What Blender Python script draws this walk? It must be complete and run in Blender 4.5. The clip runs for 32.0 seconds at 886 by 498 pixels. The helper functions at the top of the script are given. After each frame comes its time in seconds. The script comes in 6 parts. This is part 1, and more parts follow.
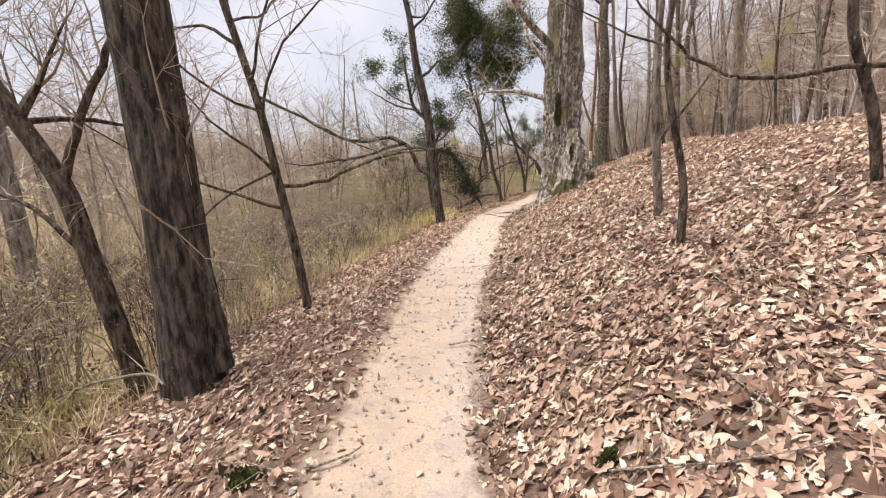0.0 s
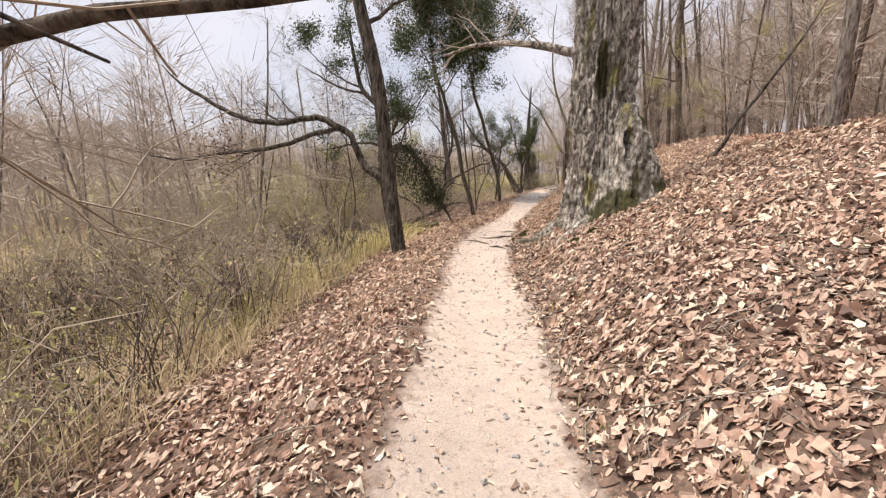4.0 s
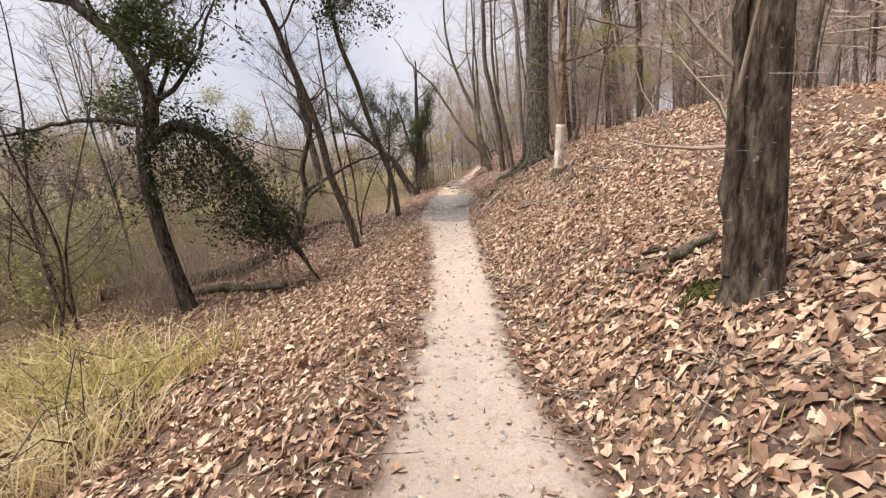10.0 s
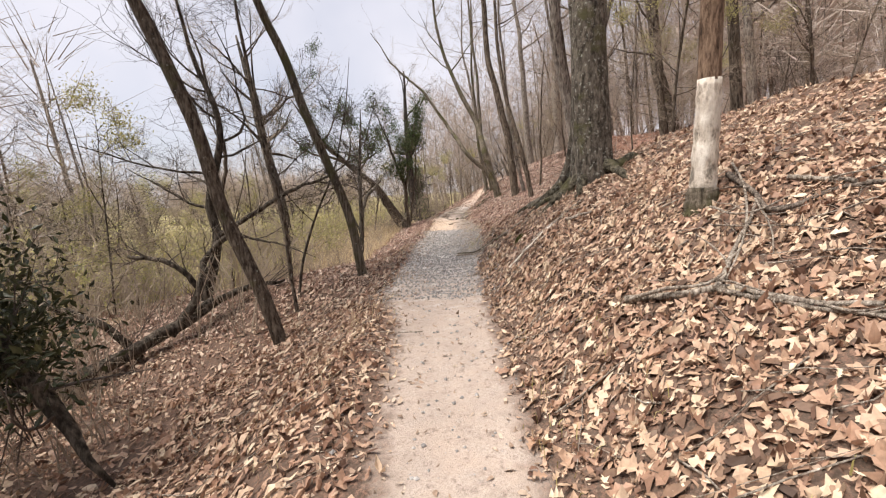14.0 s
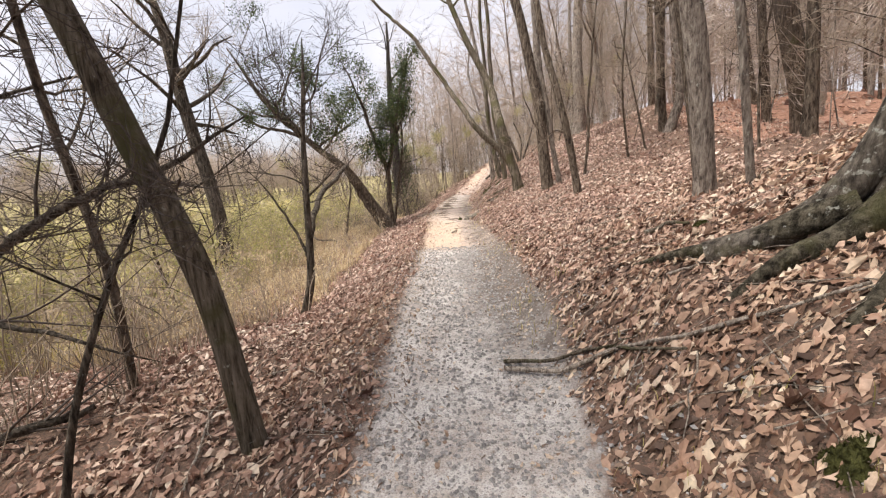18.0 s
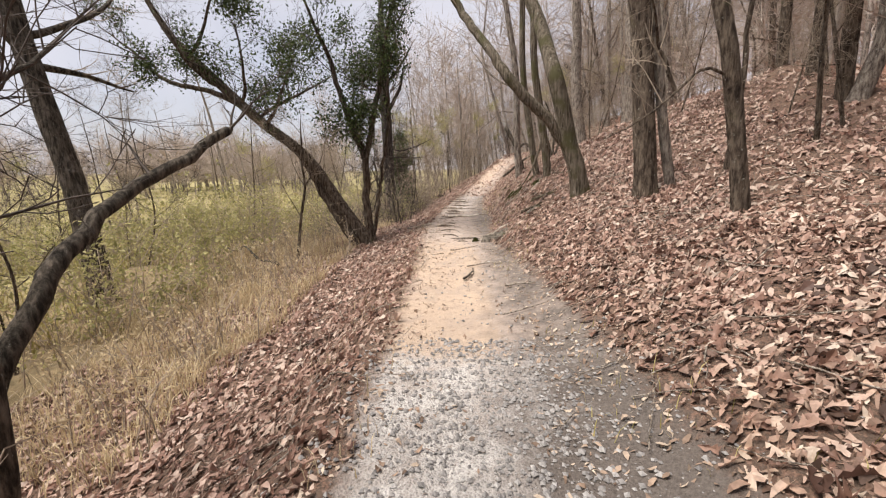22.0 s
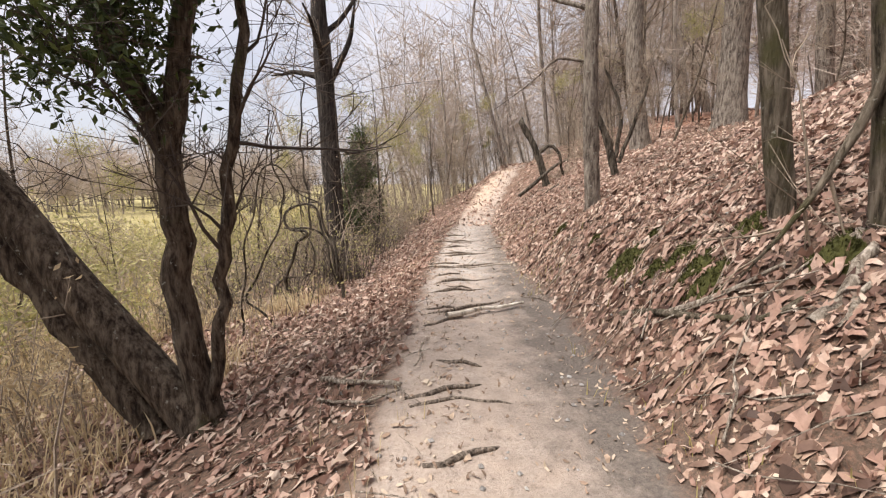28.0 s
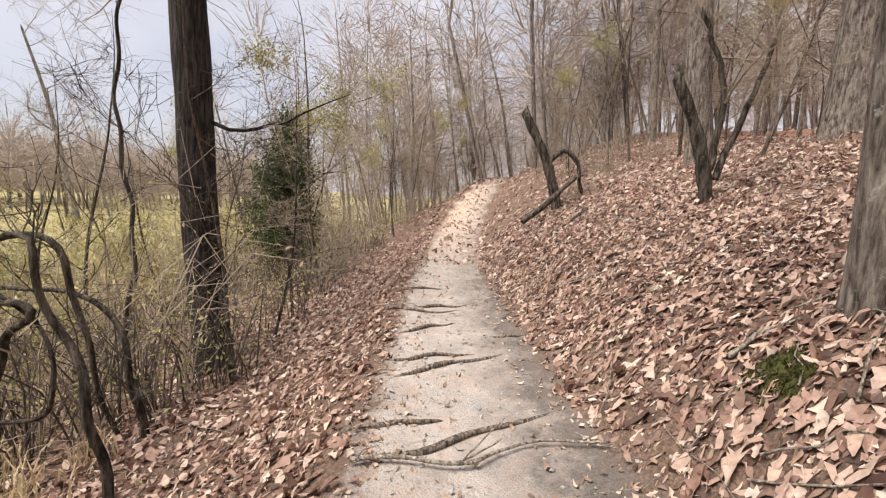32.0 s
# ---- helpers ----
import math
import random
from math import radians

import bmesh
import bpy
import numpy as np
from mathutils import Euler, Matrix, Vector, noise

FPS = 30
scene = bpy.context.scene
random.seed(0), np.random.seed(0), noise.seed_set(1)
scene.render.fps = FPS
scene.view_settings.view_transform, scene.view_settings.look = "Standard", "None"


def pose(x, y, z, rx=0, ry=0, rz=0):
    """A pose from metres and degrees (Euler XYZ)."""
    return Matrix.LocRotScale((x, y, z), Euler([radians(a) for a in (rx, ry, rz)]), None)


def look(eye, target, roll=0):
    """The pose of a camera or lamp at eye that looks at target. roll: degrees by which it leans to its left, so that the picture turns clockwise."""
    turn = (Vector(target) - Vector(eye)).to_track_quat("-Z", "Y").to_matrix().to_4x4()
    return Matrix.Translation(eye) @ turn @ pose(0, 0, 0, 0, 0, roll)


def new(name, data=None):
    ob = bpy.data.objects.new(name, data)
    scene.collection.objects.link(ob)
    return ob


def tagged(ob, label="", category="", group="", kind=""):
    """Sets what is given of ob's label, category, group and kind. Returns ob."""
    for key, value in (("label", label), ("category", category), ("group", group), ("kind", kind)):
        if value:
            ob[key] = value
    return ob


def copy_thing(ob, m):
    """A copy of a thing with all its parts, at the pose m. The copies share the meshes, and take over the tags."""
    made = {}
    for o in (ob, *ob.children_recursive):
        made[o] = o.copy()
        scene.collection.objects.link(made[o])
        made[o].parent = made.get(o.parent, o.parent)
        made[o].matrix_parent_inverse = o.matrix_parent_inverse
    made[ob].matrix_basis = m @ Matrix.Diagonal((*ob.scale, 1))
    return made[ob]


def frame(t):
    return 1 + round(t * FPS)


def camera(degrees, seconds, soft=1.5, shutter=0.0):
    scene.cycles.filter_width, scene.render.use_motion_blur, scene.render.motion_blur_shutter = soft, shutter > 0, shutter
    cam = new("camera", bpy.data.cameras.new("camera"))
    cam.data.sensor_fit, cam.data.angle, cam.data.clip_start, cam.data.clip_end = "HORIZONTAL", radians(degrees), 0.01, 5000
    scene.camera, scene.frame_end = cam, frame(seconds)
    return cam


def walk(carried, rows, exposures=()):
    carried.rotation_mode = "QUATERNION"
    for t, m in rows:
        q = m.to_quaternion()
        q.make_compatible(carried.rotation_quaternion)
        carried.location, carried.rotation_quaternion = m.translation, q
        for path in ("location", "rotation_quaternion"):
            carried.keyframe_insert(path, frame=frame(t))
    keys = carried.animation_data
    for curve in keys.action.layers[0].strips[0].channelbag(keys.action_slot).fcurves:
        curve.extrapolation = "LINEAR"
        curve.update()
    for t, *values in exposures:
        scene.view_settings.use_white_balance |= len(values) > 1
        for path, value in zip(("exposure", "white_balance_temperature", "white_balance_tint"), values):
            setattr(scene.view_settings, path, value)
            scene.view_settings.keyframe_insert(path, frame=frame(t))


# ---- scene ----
cam = camera(94.9, 32.0, soft=1.2)
PATH = [
    (0, 0.000, 0.000, 1.554, 78.13, -0.03, 0.18),
    (0.5, -0.101, 0.620, 1.539, 80.09, -1.26, -2.04),
    (1, -0.192, 1.219, 1.504, 79.55, -0.93, -1.96),
    (1.5, -0.228, 1.797, 1.443, 78.39, -0.76, 0.80),
    (2, -0.281, 2.422, 1.390, 77.87, -1.70, 1.38),
    (2.5, -0.315, 3.015, 1.356, 77.96, -1.81, 0.89),
    (3, -0.283, 3.617, 1.379, 78.42, -1.73, -1.44),
    (3.5, -0.202, 4.227, 1.394, 78.40, -1.53, -4.28),
    (5.5, 0.298, 6.883, 1.482, 80.21, -0.41, -8.42),
    (6, 0.446, 7.558, 1.468, 79.79, -1.38, -10.76),
    (6.5, 0.616, 8.246, 1.471, 80.13, -1.73, -12.52),
    (7, 0.748, 8.936, 1.477, 80.23, -1.42, -14.15),
    (7.5, 0.878, 9.609, 1.460, 80.35, -0.82, -14.81),
    (8, 0.979, 10.270, 1.445, 80.43, -0.34, -15.52),
    (8.5, 1.076, 10.921, 1.427, 80.33, 0.01, -16.09),
    (9, 1.197, 11.602, 1.446, 80.48, 0.21, -17.48),
    (9.5, 1.314, 12.256, 1.447, 79.46, 0.86, -20.61),
    (10, 1.478, 12.901, 1.429, 78.04, 1.35, -22.18),
    (10.5, 1.682, 13.529, 1.399, 80.74, 1.64, -25.73),
    (11, 1.943, 14.108, 1.381, 81.88, 1.42, -24.13),
    (11.5, 2.235, 14.679, 1.385, 81.59, 0.58, -22.55),
    (12, 2.502, 15.263, 1.384, 80.43, 1.73, -22.25),
    (12.5, 2.785, 15.856, 1.378, 81.02, 2.54, -21.58),
    (13, 3.046, 16.445, 1.369, 81.13, 2.61, -22.12),
    (13.5, 3.308, 17.021, 1.347, 81.26, 2.89, -21.84),
    (14, 3.586, 17.605, 1.368, 81.55, 3.04, -22.34),
    (14.5, 3.789, 18.177, 1.375, 80.89, 3.62, -22.92),
    (16.5, 4.512, 20.678, 1.586, 80.13, 2.74, -23.11),
    (17, 4.746, 21.301, 1.600, 79.49, 2.87, -22.92),
    (17.5, 5.025, 21.913, 1.618, 79.17, 2.80, -23.38),
    (18, 5.262, 22.510, 1.625, 78.74, 2.62, -24.14),
    (18.5, 5.505, 23.094, 1.578, 78.46, 2.73, -24.42),
    (19, 5.765, 23.692, 1.575, 78.85, 2.65, -24.98),
    (19.5, 6.005, 24.284, 1.552, 78.61, 2.78, -25.67),
    (20, 6.285, 24.904, 1.549, 78.80, 2.52, -26.21),
    (20.5, 6.553, 25.530, 1.531, 78.98, 2.25, -26.67),
    (21, 6.851, 26.147, 1.481, 78.89, 1.81, -25.58),
    (21.5, 7.134, 26.764, 1.439, 78.77, 1.34, -24.33),
    (22, 7.401, 27.353, 1.401, 78.42, 0.65, -23.40),
    (22.5, 7.680, 27.920, 1.382, 78.39, 0.29, -22.95),
    (23, 7.942, 28.507, 1.376, 78.75, 0.18, -23.66),
    (23.5, 8.203, 29.094, 1.341, 78.88, 0.55, -23.73),
    (24, 8.463, 29.701, 1.332, 79.49, 0.85, -24.27),
    (24.5, 8.701, 30.284, 1.310, 79.84, 1.00, -23.71),
    (26.5, 9.535, 32.340, 1.389, 77.73, 1.77, -24.09),
    (27, 9.740, 32.892, 1.378, 79.11, 2.49, -24.58),
    (27.5, 9.941, 33.423, 1.383, 80.83, 2.04, -25.46),
    (28, 10.137, 33.974, 1.374, 80.30, 0.60, -26.46),
    (28.5, 10.364, 34.519, 1.376, 79.27, -1.53, -27.75),
    (29, 10.616, 35.053, 1.368, 78.82, -3.24, -29.40),
    (29.5, 10.895, 35.572, 1.355, 78.78, -4.26, -30.66),
    (30, 11.153, 36.083, 1.345, 79.71, -4.61, -31.60),
    (30.5, 11.392, 36.568, 1.364, 80.46, -4.26, -31.52),
    (31, 11.642, 37.007, 1.409, 81.42, -3.89, -31.50),
    (31.5, 11.859, 37.418, 1.408, 81.95, -3.45, -31.40),
    (32, 12.087, 37.866, 1.360, 82.17, -2.67, -31.39),
]
walk(cam, [(t, pose(*row)) for t, *row in PATH], exposures=[(0, 0.62), (3, 0.62), (7, 0.46), (8, 0.62), (12, 0.46), (17, 0.82), (19, 0.68), (23, 0.42), (28, 0.62), (31, 0.52), (32, 0.52)])

# ---- daylight: bright overcast sky with thin blue gaps ----
SUN_EL, SUN_AZ = radians(65), radians(-85)
world = bpy.data.worlds.new("sky")
world.use_nodes = True
scene.world = world
wn, wl = world.node_tree.nodes, world.node_tree.links
wn.clear()
w_out = wn.new("ShaderNodeOutputWorld")
w_bg = wn.new("ShaderNodeBackground")
w_sky = wn.new("ShaderNodeTexSky")
w_sky.sky_type = "NISHITA"
w_sky.sun_disc = False
w_sky.sun_elevation, w_sky.sun_rotation = SUN_EL, SUN_AZ
w_sky.dust_density, w_sky.air_density = 2.0, 1.0
w_dim = wn.new("ShaderNodeMix")
w_dim.data_type, w_dim.blend_type = "RGBA", "MULTIPLY"
w_dim.inputs[0].default_value = 1.0
w_dim.inputs[7].default_value = (0.085, 0.085, 0.085, 1)
wl.new(w_sky.outputs[0], w_dim.inputs[6])
w_tc = wn.new("ShaderNodeTexCoord")
w_noise = wn.new("ShaderNodeTexNoise")
w_noise.inputs["Scale"].default_value, w_noise.inputs["Detail"].default_value = 2.2, 4
wl.new(w_tc.outputs["Generated"], w_noise.inputs["Vector"])
w_ramp = wn.new("ShaderNodeValToRGB")
w_ramp.color_ramp.elements[0].position, w_ramp.color_ramp.elements[0].color = 0.34, (0.62, 0.62, 0.62, 1)
w_ramp.color_ramp.elements[1].position, w_ramp.color_ramp.elements[1].color = 0.6, (0.96, 0.96, 0.96, 1)
wl.new(w_noise.outputs["Fac"], w_ramp.inputs[0])
w_mix = wn.new("ShaderNodeMix")
w_mix.data_type = "RGBA"
w_mix.inputs[7].default_value = (0.605, 0.595, 0.655, 1)
wl.new(w_ramp.outputs[0], w_mix.inputs[0])
wl.new(w_dim.outputs[2], w_mix.inputs[6])
wl.new(w_mix.outputs[2], w_bg.inputs[0])
w_bg.inputs[1].default_value = 1.0
wl.new(w_bg.outputs[0], w_out.inputs[0])
sun_data = bpy.data.lights.new("sun", "SUN")
sun_data.energy, sun_data.angle, sun_data.color = 4.6, radians(38), (1.0, 0.93, 0.85)
sun = new("sun", sun_data)
sun.matrix_world = look((math.cos(SUN_EL) * math.sin(SUN_AZ) * 80, math.cos(SUN_EL) * math.cos(SUN_AZ) * 80, math.sin(SUN_EL) * 80), (0, 0, 0))


# ---- materials ----
class Nodes:
    """A short hand for one node material."""

    def __init__(self, name, rough=0.8, spec=0.3):
        self.mat = bpy.data.materials.new(name)
        self.mat.use_nodes = True
        self.t = self.mat.node_tree
        self.bsdf = self.t.nodes["Principled BSDF"]
        self.bsdf.inputs["Roughness"].default_value = rough
        self.bsdf.inputs["Specular IOR Level"].default_value = spec
        self.tc = self.t.nodes.new("ShaderNodeTexCoord")

    def link(self, a, b):
        self.t.links.new(a, b)

    def coords(self, sx=1.0, sy=1.0, sz=1.0):
        m = self.t.nodes.new("ShaderNodeMapping")
        m.inputs["Scale"].default_value = (sx, sy, sz)
        self.link(self.tc.outputs["Object"], m.inputs[0])
        return m.outputs[0]

    def noise(self, scale, detail=4, vec=None, rough=0.6):
        n = self.t.nodes.new("ShaderNodeTexNoise")
        n.inputs["Scale"].default_value, n.inputs["Detail"].default_value, n.inputs["Roughness"].default_value = scale, detail, rough
        self.link(vec or self.tc.outputs["Object"], n.inputs["Vector"])
        return n.outputs["Fac"]

    def cells(self, scale, vec=None, feature="F1"):
        n = self.t.nodes.new("ShaderNodeTexVoronoi")
        n.feature = feature
        n.inputs["Scale"].default_value = scale
        self.link(vec or self.tc.outputs["Object"], n.inputs["Vector"])
        return n.outputs["Distance"]

    def ramp(self, fac, *stops):
        n = self.t.nodes.new("ShaderNodeValToRGB")
        e = n.color_ramp.elements
        while len(e) < len(stops):
            e.new(0.5)
        for k, (pos, col) in zip(e, stops):
            k.position = pos
            k.color = (*col, 1) if isinstance(col, tuple) else (col, col, col, 1)
        self.link(fac, n.inputs[0])
        return n.outputs[0]

    def mix(self, fac, a, b, kind="MIX"):
        n = self.t.nodes.new("ShaderNodeMix")
        n.data_type, n.blend_type = "RGBA", kind
        for sock, v in ((0, fac), (6, a), (7, b)):
            if isinstance(v, bpy.types.NodeSocket):
                self.link(v, n.inputs[sock])
            elif sock == 0:
                n.inputs[0].default_value = v
            else:
                n.inputs[sock].default_value = (*v, 1)
        return n.outputs[2]

    def math(self, op, a, b):
        n = self.t.nodes.new("ShaderNodeMath")
        n.operation = op
        for k, v in enumerate((a, b)):
            if isinstance(v, bpy.types.NodeSocket):
                self.link(v, n.inputs[k])
            else:
                n.inputs[k].default_value = v
        return n.outputs[0]

    def attr(self, name):
        n = self.t.nodes.new("ShaderNodeAttribute")
        n.attribute_name = name
        return n.outputs["Fac"]

    def island(self):
        return self.t.nodes.new("ShaderNodeNewGeometry").outputs["Random Per Island"]

    def rand(self):
        return self.t.nodes.new("ShaderNodeObjectInfo").outputs["Random"]

    def bump(self, h, strength=0.5, dist=0.02):
        n = self.t.nodes.new("ShaderNodeBump")
        n.inputs["Strength"].default_value, n.inputs["Distance"].default_value = strength, dist
        self.link(h, n.inputs["Height"])
        self.link(n.outputs[0], self.bsdf.inputs["Normal"])

    def colour(self, c):
        self.link(c, self.bsdf.inputs["Base Color"])
        return self.mat


def bark(name, dark, light, ridge=26.0, moss=0.0, lichen=0.0, squash=0.1):
    n = Nodes(name, 0.9, 0.15)
    rid = n.ramp(n.noise(ridge, 7, n.coords(1, 1, squash), 0.68), (0.36, 0.0), (0.5, 0.55), (0.62, 1.0))
    fine = n.noise(90, 5, n.coords(1, 1, 0.3))
    big = n.noise(3.0, 3)
    h = n.math("ADD", n.math("MULTIPLY", rid, 0.7), n.math("MULTIPLY", fine, 0.4))
    c = n.ramp(h, (0.2, tuple(v * 0.3 for v in dark)), (0.46, dark), (0.9, light))
    c = n.mix(n.ramp(big, (0.45, 0.0), (0.7, 0.35)), c, tuple(0.5 * (a + b) * 0.8 for a, b in zip(dark, light)))
    if lichen:
        spots = n.ramp(n.noise(17, 4, None, 0.7), (0.68 - lichen * 0.2, 0.0), (0.74 - lichen * 0.2, 0.75))
        c = n.mix(spots, c, (0.45, 0.45, 0.39))
    if moss:
        m = n.ramp(n.noise(2.2, 5), (0.62 - moss * 0.25, 0.0), (0.72 - moss * 0.2, 0.9))
        c = n.mix(m, c, (0.095, 0.09, 0.042))
    n.bump(h, 0.9, 0.025)
    return n.colour(c)


def plain(name, *cols, rough=0.8, scale=14.0, bump=0.3, island=False):
    n = Nodes(name, rough, 0.25)
    step = 1.0 / max(1, len(cols) - 1)
    ramp_in = n.island() if island else n.noise(scale, 4)
    c = n.ramp(ramp_in, *[((0.25 + 0.5 * k * step) if not island else k * step, col) for k, col in enumerate(cols)])
    c = n.mix(0.35, c, n.ramp(n.noise(scale * 5, 3), (0.3, tuple(v * 0.6 for v in cols[0])), (0.7, cols[-1])))
    n.bump(n.noise(scale * 4, 4), bump, 0.01)
    return n.colour(c)


# dark and brown barks are toned down to give left-hand trunks a silhouette look
BARK_DARK = bark("dark_bark", (0.05, 0.042, 0.033), (0.175, 0.147, 0.118), 20, lichen=0.12, squash=0.2)
BARK_GREY = bark("grey_bark", (0.16, 0.13, 0.11), (0.36, 0.315, 0.265), 24, lichen=0.3, squash=0.22)
BARK_BROWN = bark("brown_bark", (0.075, 0.056, 0.043), (0.215, 0.174, 0.133), 24, moss=0.12, lichen=0.22, squash=0.22)
BARK_MOSSY = bark("mossy_bark", (0.11, 0.09, 0.065), (0.25, 0.21, 0.165), 30, moss=0.55, lichen=0.2)


def plated_bark(name):
    """Deep plates with dark cracks between, moss and pale lichen."""
    n = Nodes(name, 0.92, 0.12)
    warp = n.t.nodes.new("ShaderNodeVectorMath")
    warp.operation = "MULTIPLY_ADD"
    wn_ = n.t.nodes.new("ShaderNodeTexNoise")
    wn_.inputs["Scale"].default_value = 7.0
    n.link(n.coords(1, 1, 0.45), warp.inputs[2])
    n.link(wn_.outputs["Color"], warp.inputs[0])
    warp.inputs[1].default_value = (0.11, 0.11, 0.08)
    n.link(n.tc.outputs["Object"], wn_.inputs["Vector"])
    plates = n.ramp(n.noise(15, 8, warp.outputs[0], 0.8), (0.41, 0.0), (0.47, 0.55), (0.54, 1.0))
    crack = n.math("MULTIPLY", plates, n.ramp(n.cells(17, warp.outputs[0]), (0.15, 1.0), (0.5, 0.72), (0.75, 0.35)))
    fine = n.noise(48, 6, n.coords(1, 1, 0.6), 0.68)
    h = n.math("ADD", n.math("MULTIPLY", crack, 0.6), n.math("MULTIPLY", fine, 0.5))
    c = n.ramp(h, (0.18, (0.05, 0.041, 0.033)), (0.4, (0.25, 0.215, 0.178)), (0.6, (0.52, 0.465, 0.40)), (0.9, (0.80, 0.745, 0.67)))
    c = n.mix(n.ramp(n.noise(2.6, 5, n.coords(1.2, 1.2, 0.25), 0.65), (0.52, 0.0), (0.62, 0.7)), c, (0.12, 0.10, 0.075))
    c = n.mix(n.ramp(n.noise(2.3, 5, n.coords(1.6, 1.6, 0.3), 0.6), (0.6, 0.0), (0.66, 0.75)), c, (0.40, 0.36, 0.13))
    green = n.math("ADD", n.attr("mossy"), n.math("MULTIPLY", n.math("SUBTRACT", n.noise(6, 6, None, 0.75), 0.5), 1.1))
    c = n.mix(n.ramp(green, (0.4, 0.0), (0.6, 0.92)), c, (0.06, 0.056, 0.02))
    n.bump(h, 1.0, 0.05)
    return n.colour(c)


BARK_OAK = plated_bark("oak_bark")
BARK_ROOTY = bark("mossy_root_bark", (0.05, 0.043, 0.03), (0.17, 0.148, 0.108), 20, moss=0.5, lichen=0.3, squash=0.8)
BARK_STOUT = bark("stout_bark", (0.075, 0.063, 0.05), (0.215, 0.185, 0.15), 15, moss=0.28, lichen=0.5, squash=0.4)
BARK_RUSTY = bark("rusty_bark", (0.13, 0.082, 0.055), (0.36, 0.25, 0.175), 22, squash=0.25)
# near-black tone stands in for a trunk seen against bright sky
BARK_BLACK = bark("silhouette_bark", (0.035, 0.03, 0.027), (0.10, 0.085, 0.075), 30)
# far trunks are coloured pale to stand in for distance haze
BARK_HAZED = bark("hazed_far_bark", (0.21, 0.18, 0.155), (0.44, 0.385, 0.34), 14, squash=0.2)
WOOD_PALE = bark("peeled_wood", (0.60, 0.52, 0.43), (0.86, 0.80, 0.71), 9, squash=0.5)
# tone lowered so roots on the path carry their shadow in the colour
ROOT_BARK = bark("root_bark", (0.15, 0.12, 0.098), (0.40, 0.33, 0.27), 40)
STICK = bark("dry_stick", (0.30, 0.245, 0.195), (0.60, 0.53, 0.45), 40)
TWIG = plain("bare_twig", (0.22, 0.175, 0.135), (0.45, 0.37, 0.285))
TWIG_DARK = plain("dark_twig", (0.05, 0.04, 0.034), (0.12, 0.095, 0.08))
# paler twig colour imitates haze over the far branches
TWIG_HAZED = plain("hazed_far_twig", (0.35, 0.29, 0.245), (0.58, 0.495, 0.43), scale=0.6)
MOSS = plain("moss", (0.03, 0.031, 0.01), (0.10, 0.10, 0.028), rough=0.95, scale=30, bump=0.9)
ROCK = bark("weathered_rock", (0.10, 0.085, 0.068), (0.25, 0.215, 0.175), 16, moss=0.3, lichen=0.25, squash=1.0)
STONE = plain("trail_stone", (0.15, 0.142, 0.137), (0.29, 0.273, 0.26), (0.50, 0.475, 0.45), island=True)


def leaf_stuff(name, stops, rough=0.6, trans=0.0, drift=False):
    n = Nodes(name, rough, 0.3)
    c = n.ramp(n.island(), *stops)
    c = n.mix(n.ramp(n.noise(26, 3), (0.3, 0.0), (0.75, 0.45)), c, tuple(0.55 * v for v in stops[0][1]))
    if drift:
        # golden leaf kinds in the middle of the walk, darker and slightly redder further on
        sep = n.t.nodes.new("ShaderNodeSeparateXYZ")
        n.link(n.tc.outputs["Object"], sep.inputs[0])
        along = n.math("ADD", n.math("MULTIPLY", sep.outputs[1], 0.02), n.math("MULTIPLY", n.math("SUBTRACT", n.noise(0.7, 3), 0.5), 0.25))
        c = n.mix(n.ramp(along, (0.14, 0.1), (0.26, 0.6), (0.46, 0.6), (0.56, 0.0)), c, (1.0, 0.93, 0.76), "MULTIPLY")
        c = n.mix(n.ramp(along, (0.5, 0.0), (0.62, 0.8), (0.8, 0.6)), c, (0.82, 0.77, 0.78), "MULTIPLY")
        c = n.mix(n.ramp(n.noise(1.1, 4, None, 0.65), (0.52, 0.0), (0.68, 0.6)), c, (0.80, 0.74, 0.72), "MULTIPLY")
    n.bump(n.noise(90, 2), 0.25, 0.004)
    if trans:
        n.bsdf.inputs["Transmission Weight"].default_value = 0.0
        tr = n.t.nodes.new("ShaderNodeBsdfTranslucent")
        add = n.t.nodes.new("ShaderNodeMixShader")
        add.inputs[0].default_value = trans
        n.link(c, tr.inputs[0])
        n.link(n.bsdf.outputs[0], add.inputs[1])
        n.link(tr.outputs[0], add.inputs[2])
        n.link(add.outputs[0], n.t.nodes["Material Output"].inputs[0])
    return n.colour(c)


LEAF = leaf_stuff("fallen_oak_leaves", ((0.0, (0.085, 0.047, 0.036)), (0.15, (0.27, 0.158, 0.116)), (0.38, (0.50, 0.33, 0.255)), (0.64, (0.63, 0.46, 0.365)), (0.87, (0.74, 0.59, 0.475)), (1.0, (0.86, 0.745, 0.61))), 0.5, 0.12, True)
# older, darker leaves; in the bank bed they also paint the shaded gaps
LEAF_DARK = leaf_stuff("old_dark_leaves", ((0.0, (0.06, 0.037, 0.028)), (0.4, (0.20, 0.127, 0.094)), (0.75, (0.44, 0.30, 0.225)), (1.0, (0.66, 0.49, 0.375))), 0.6, 0.05, True)
LEAF_SMALL = leaf_stuff("leaf_crumbs", ((0.0, (0.16, 0.11, 0.08)), (0.5, (0.40, 0.28, 0.20)), (1.0, (0.66, 0.55, 0.43))), 0.7)
EVERGREEN = leaf_stuff("evergreen_leaves", ((0.0, (0.03, 0.043, 0.014)), (0.6, (0.075, 0.105, 0.034)), (1.0, (0.17, 0.215, 0.07))), 0.45, 0.25)
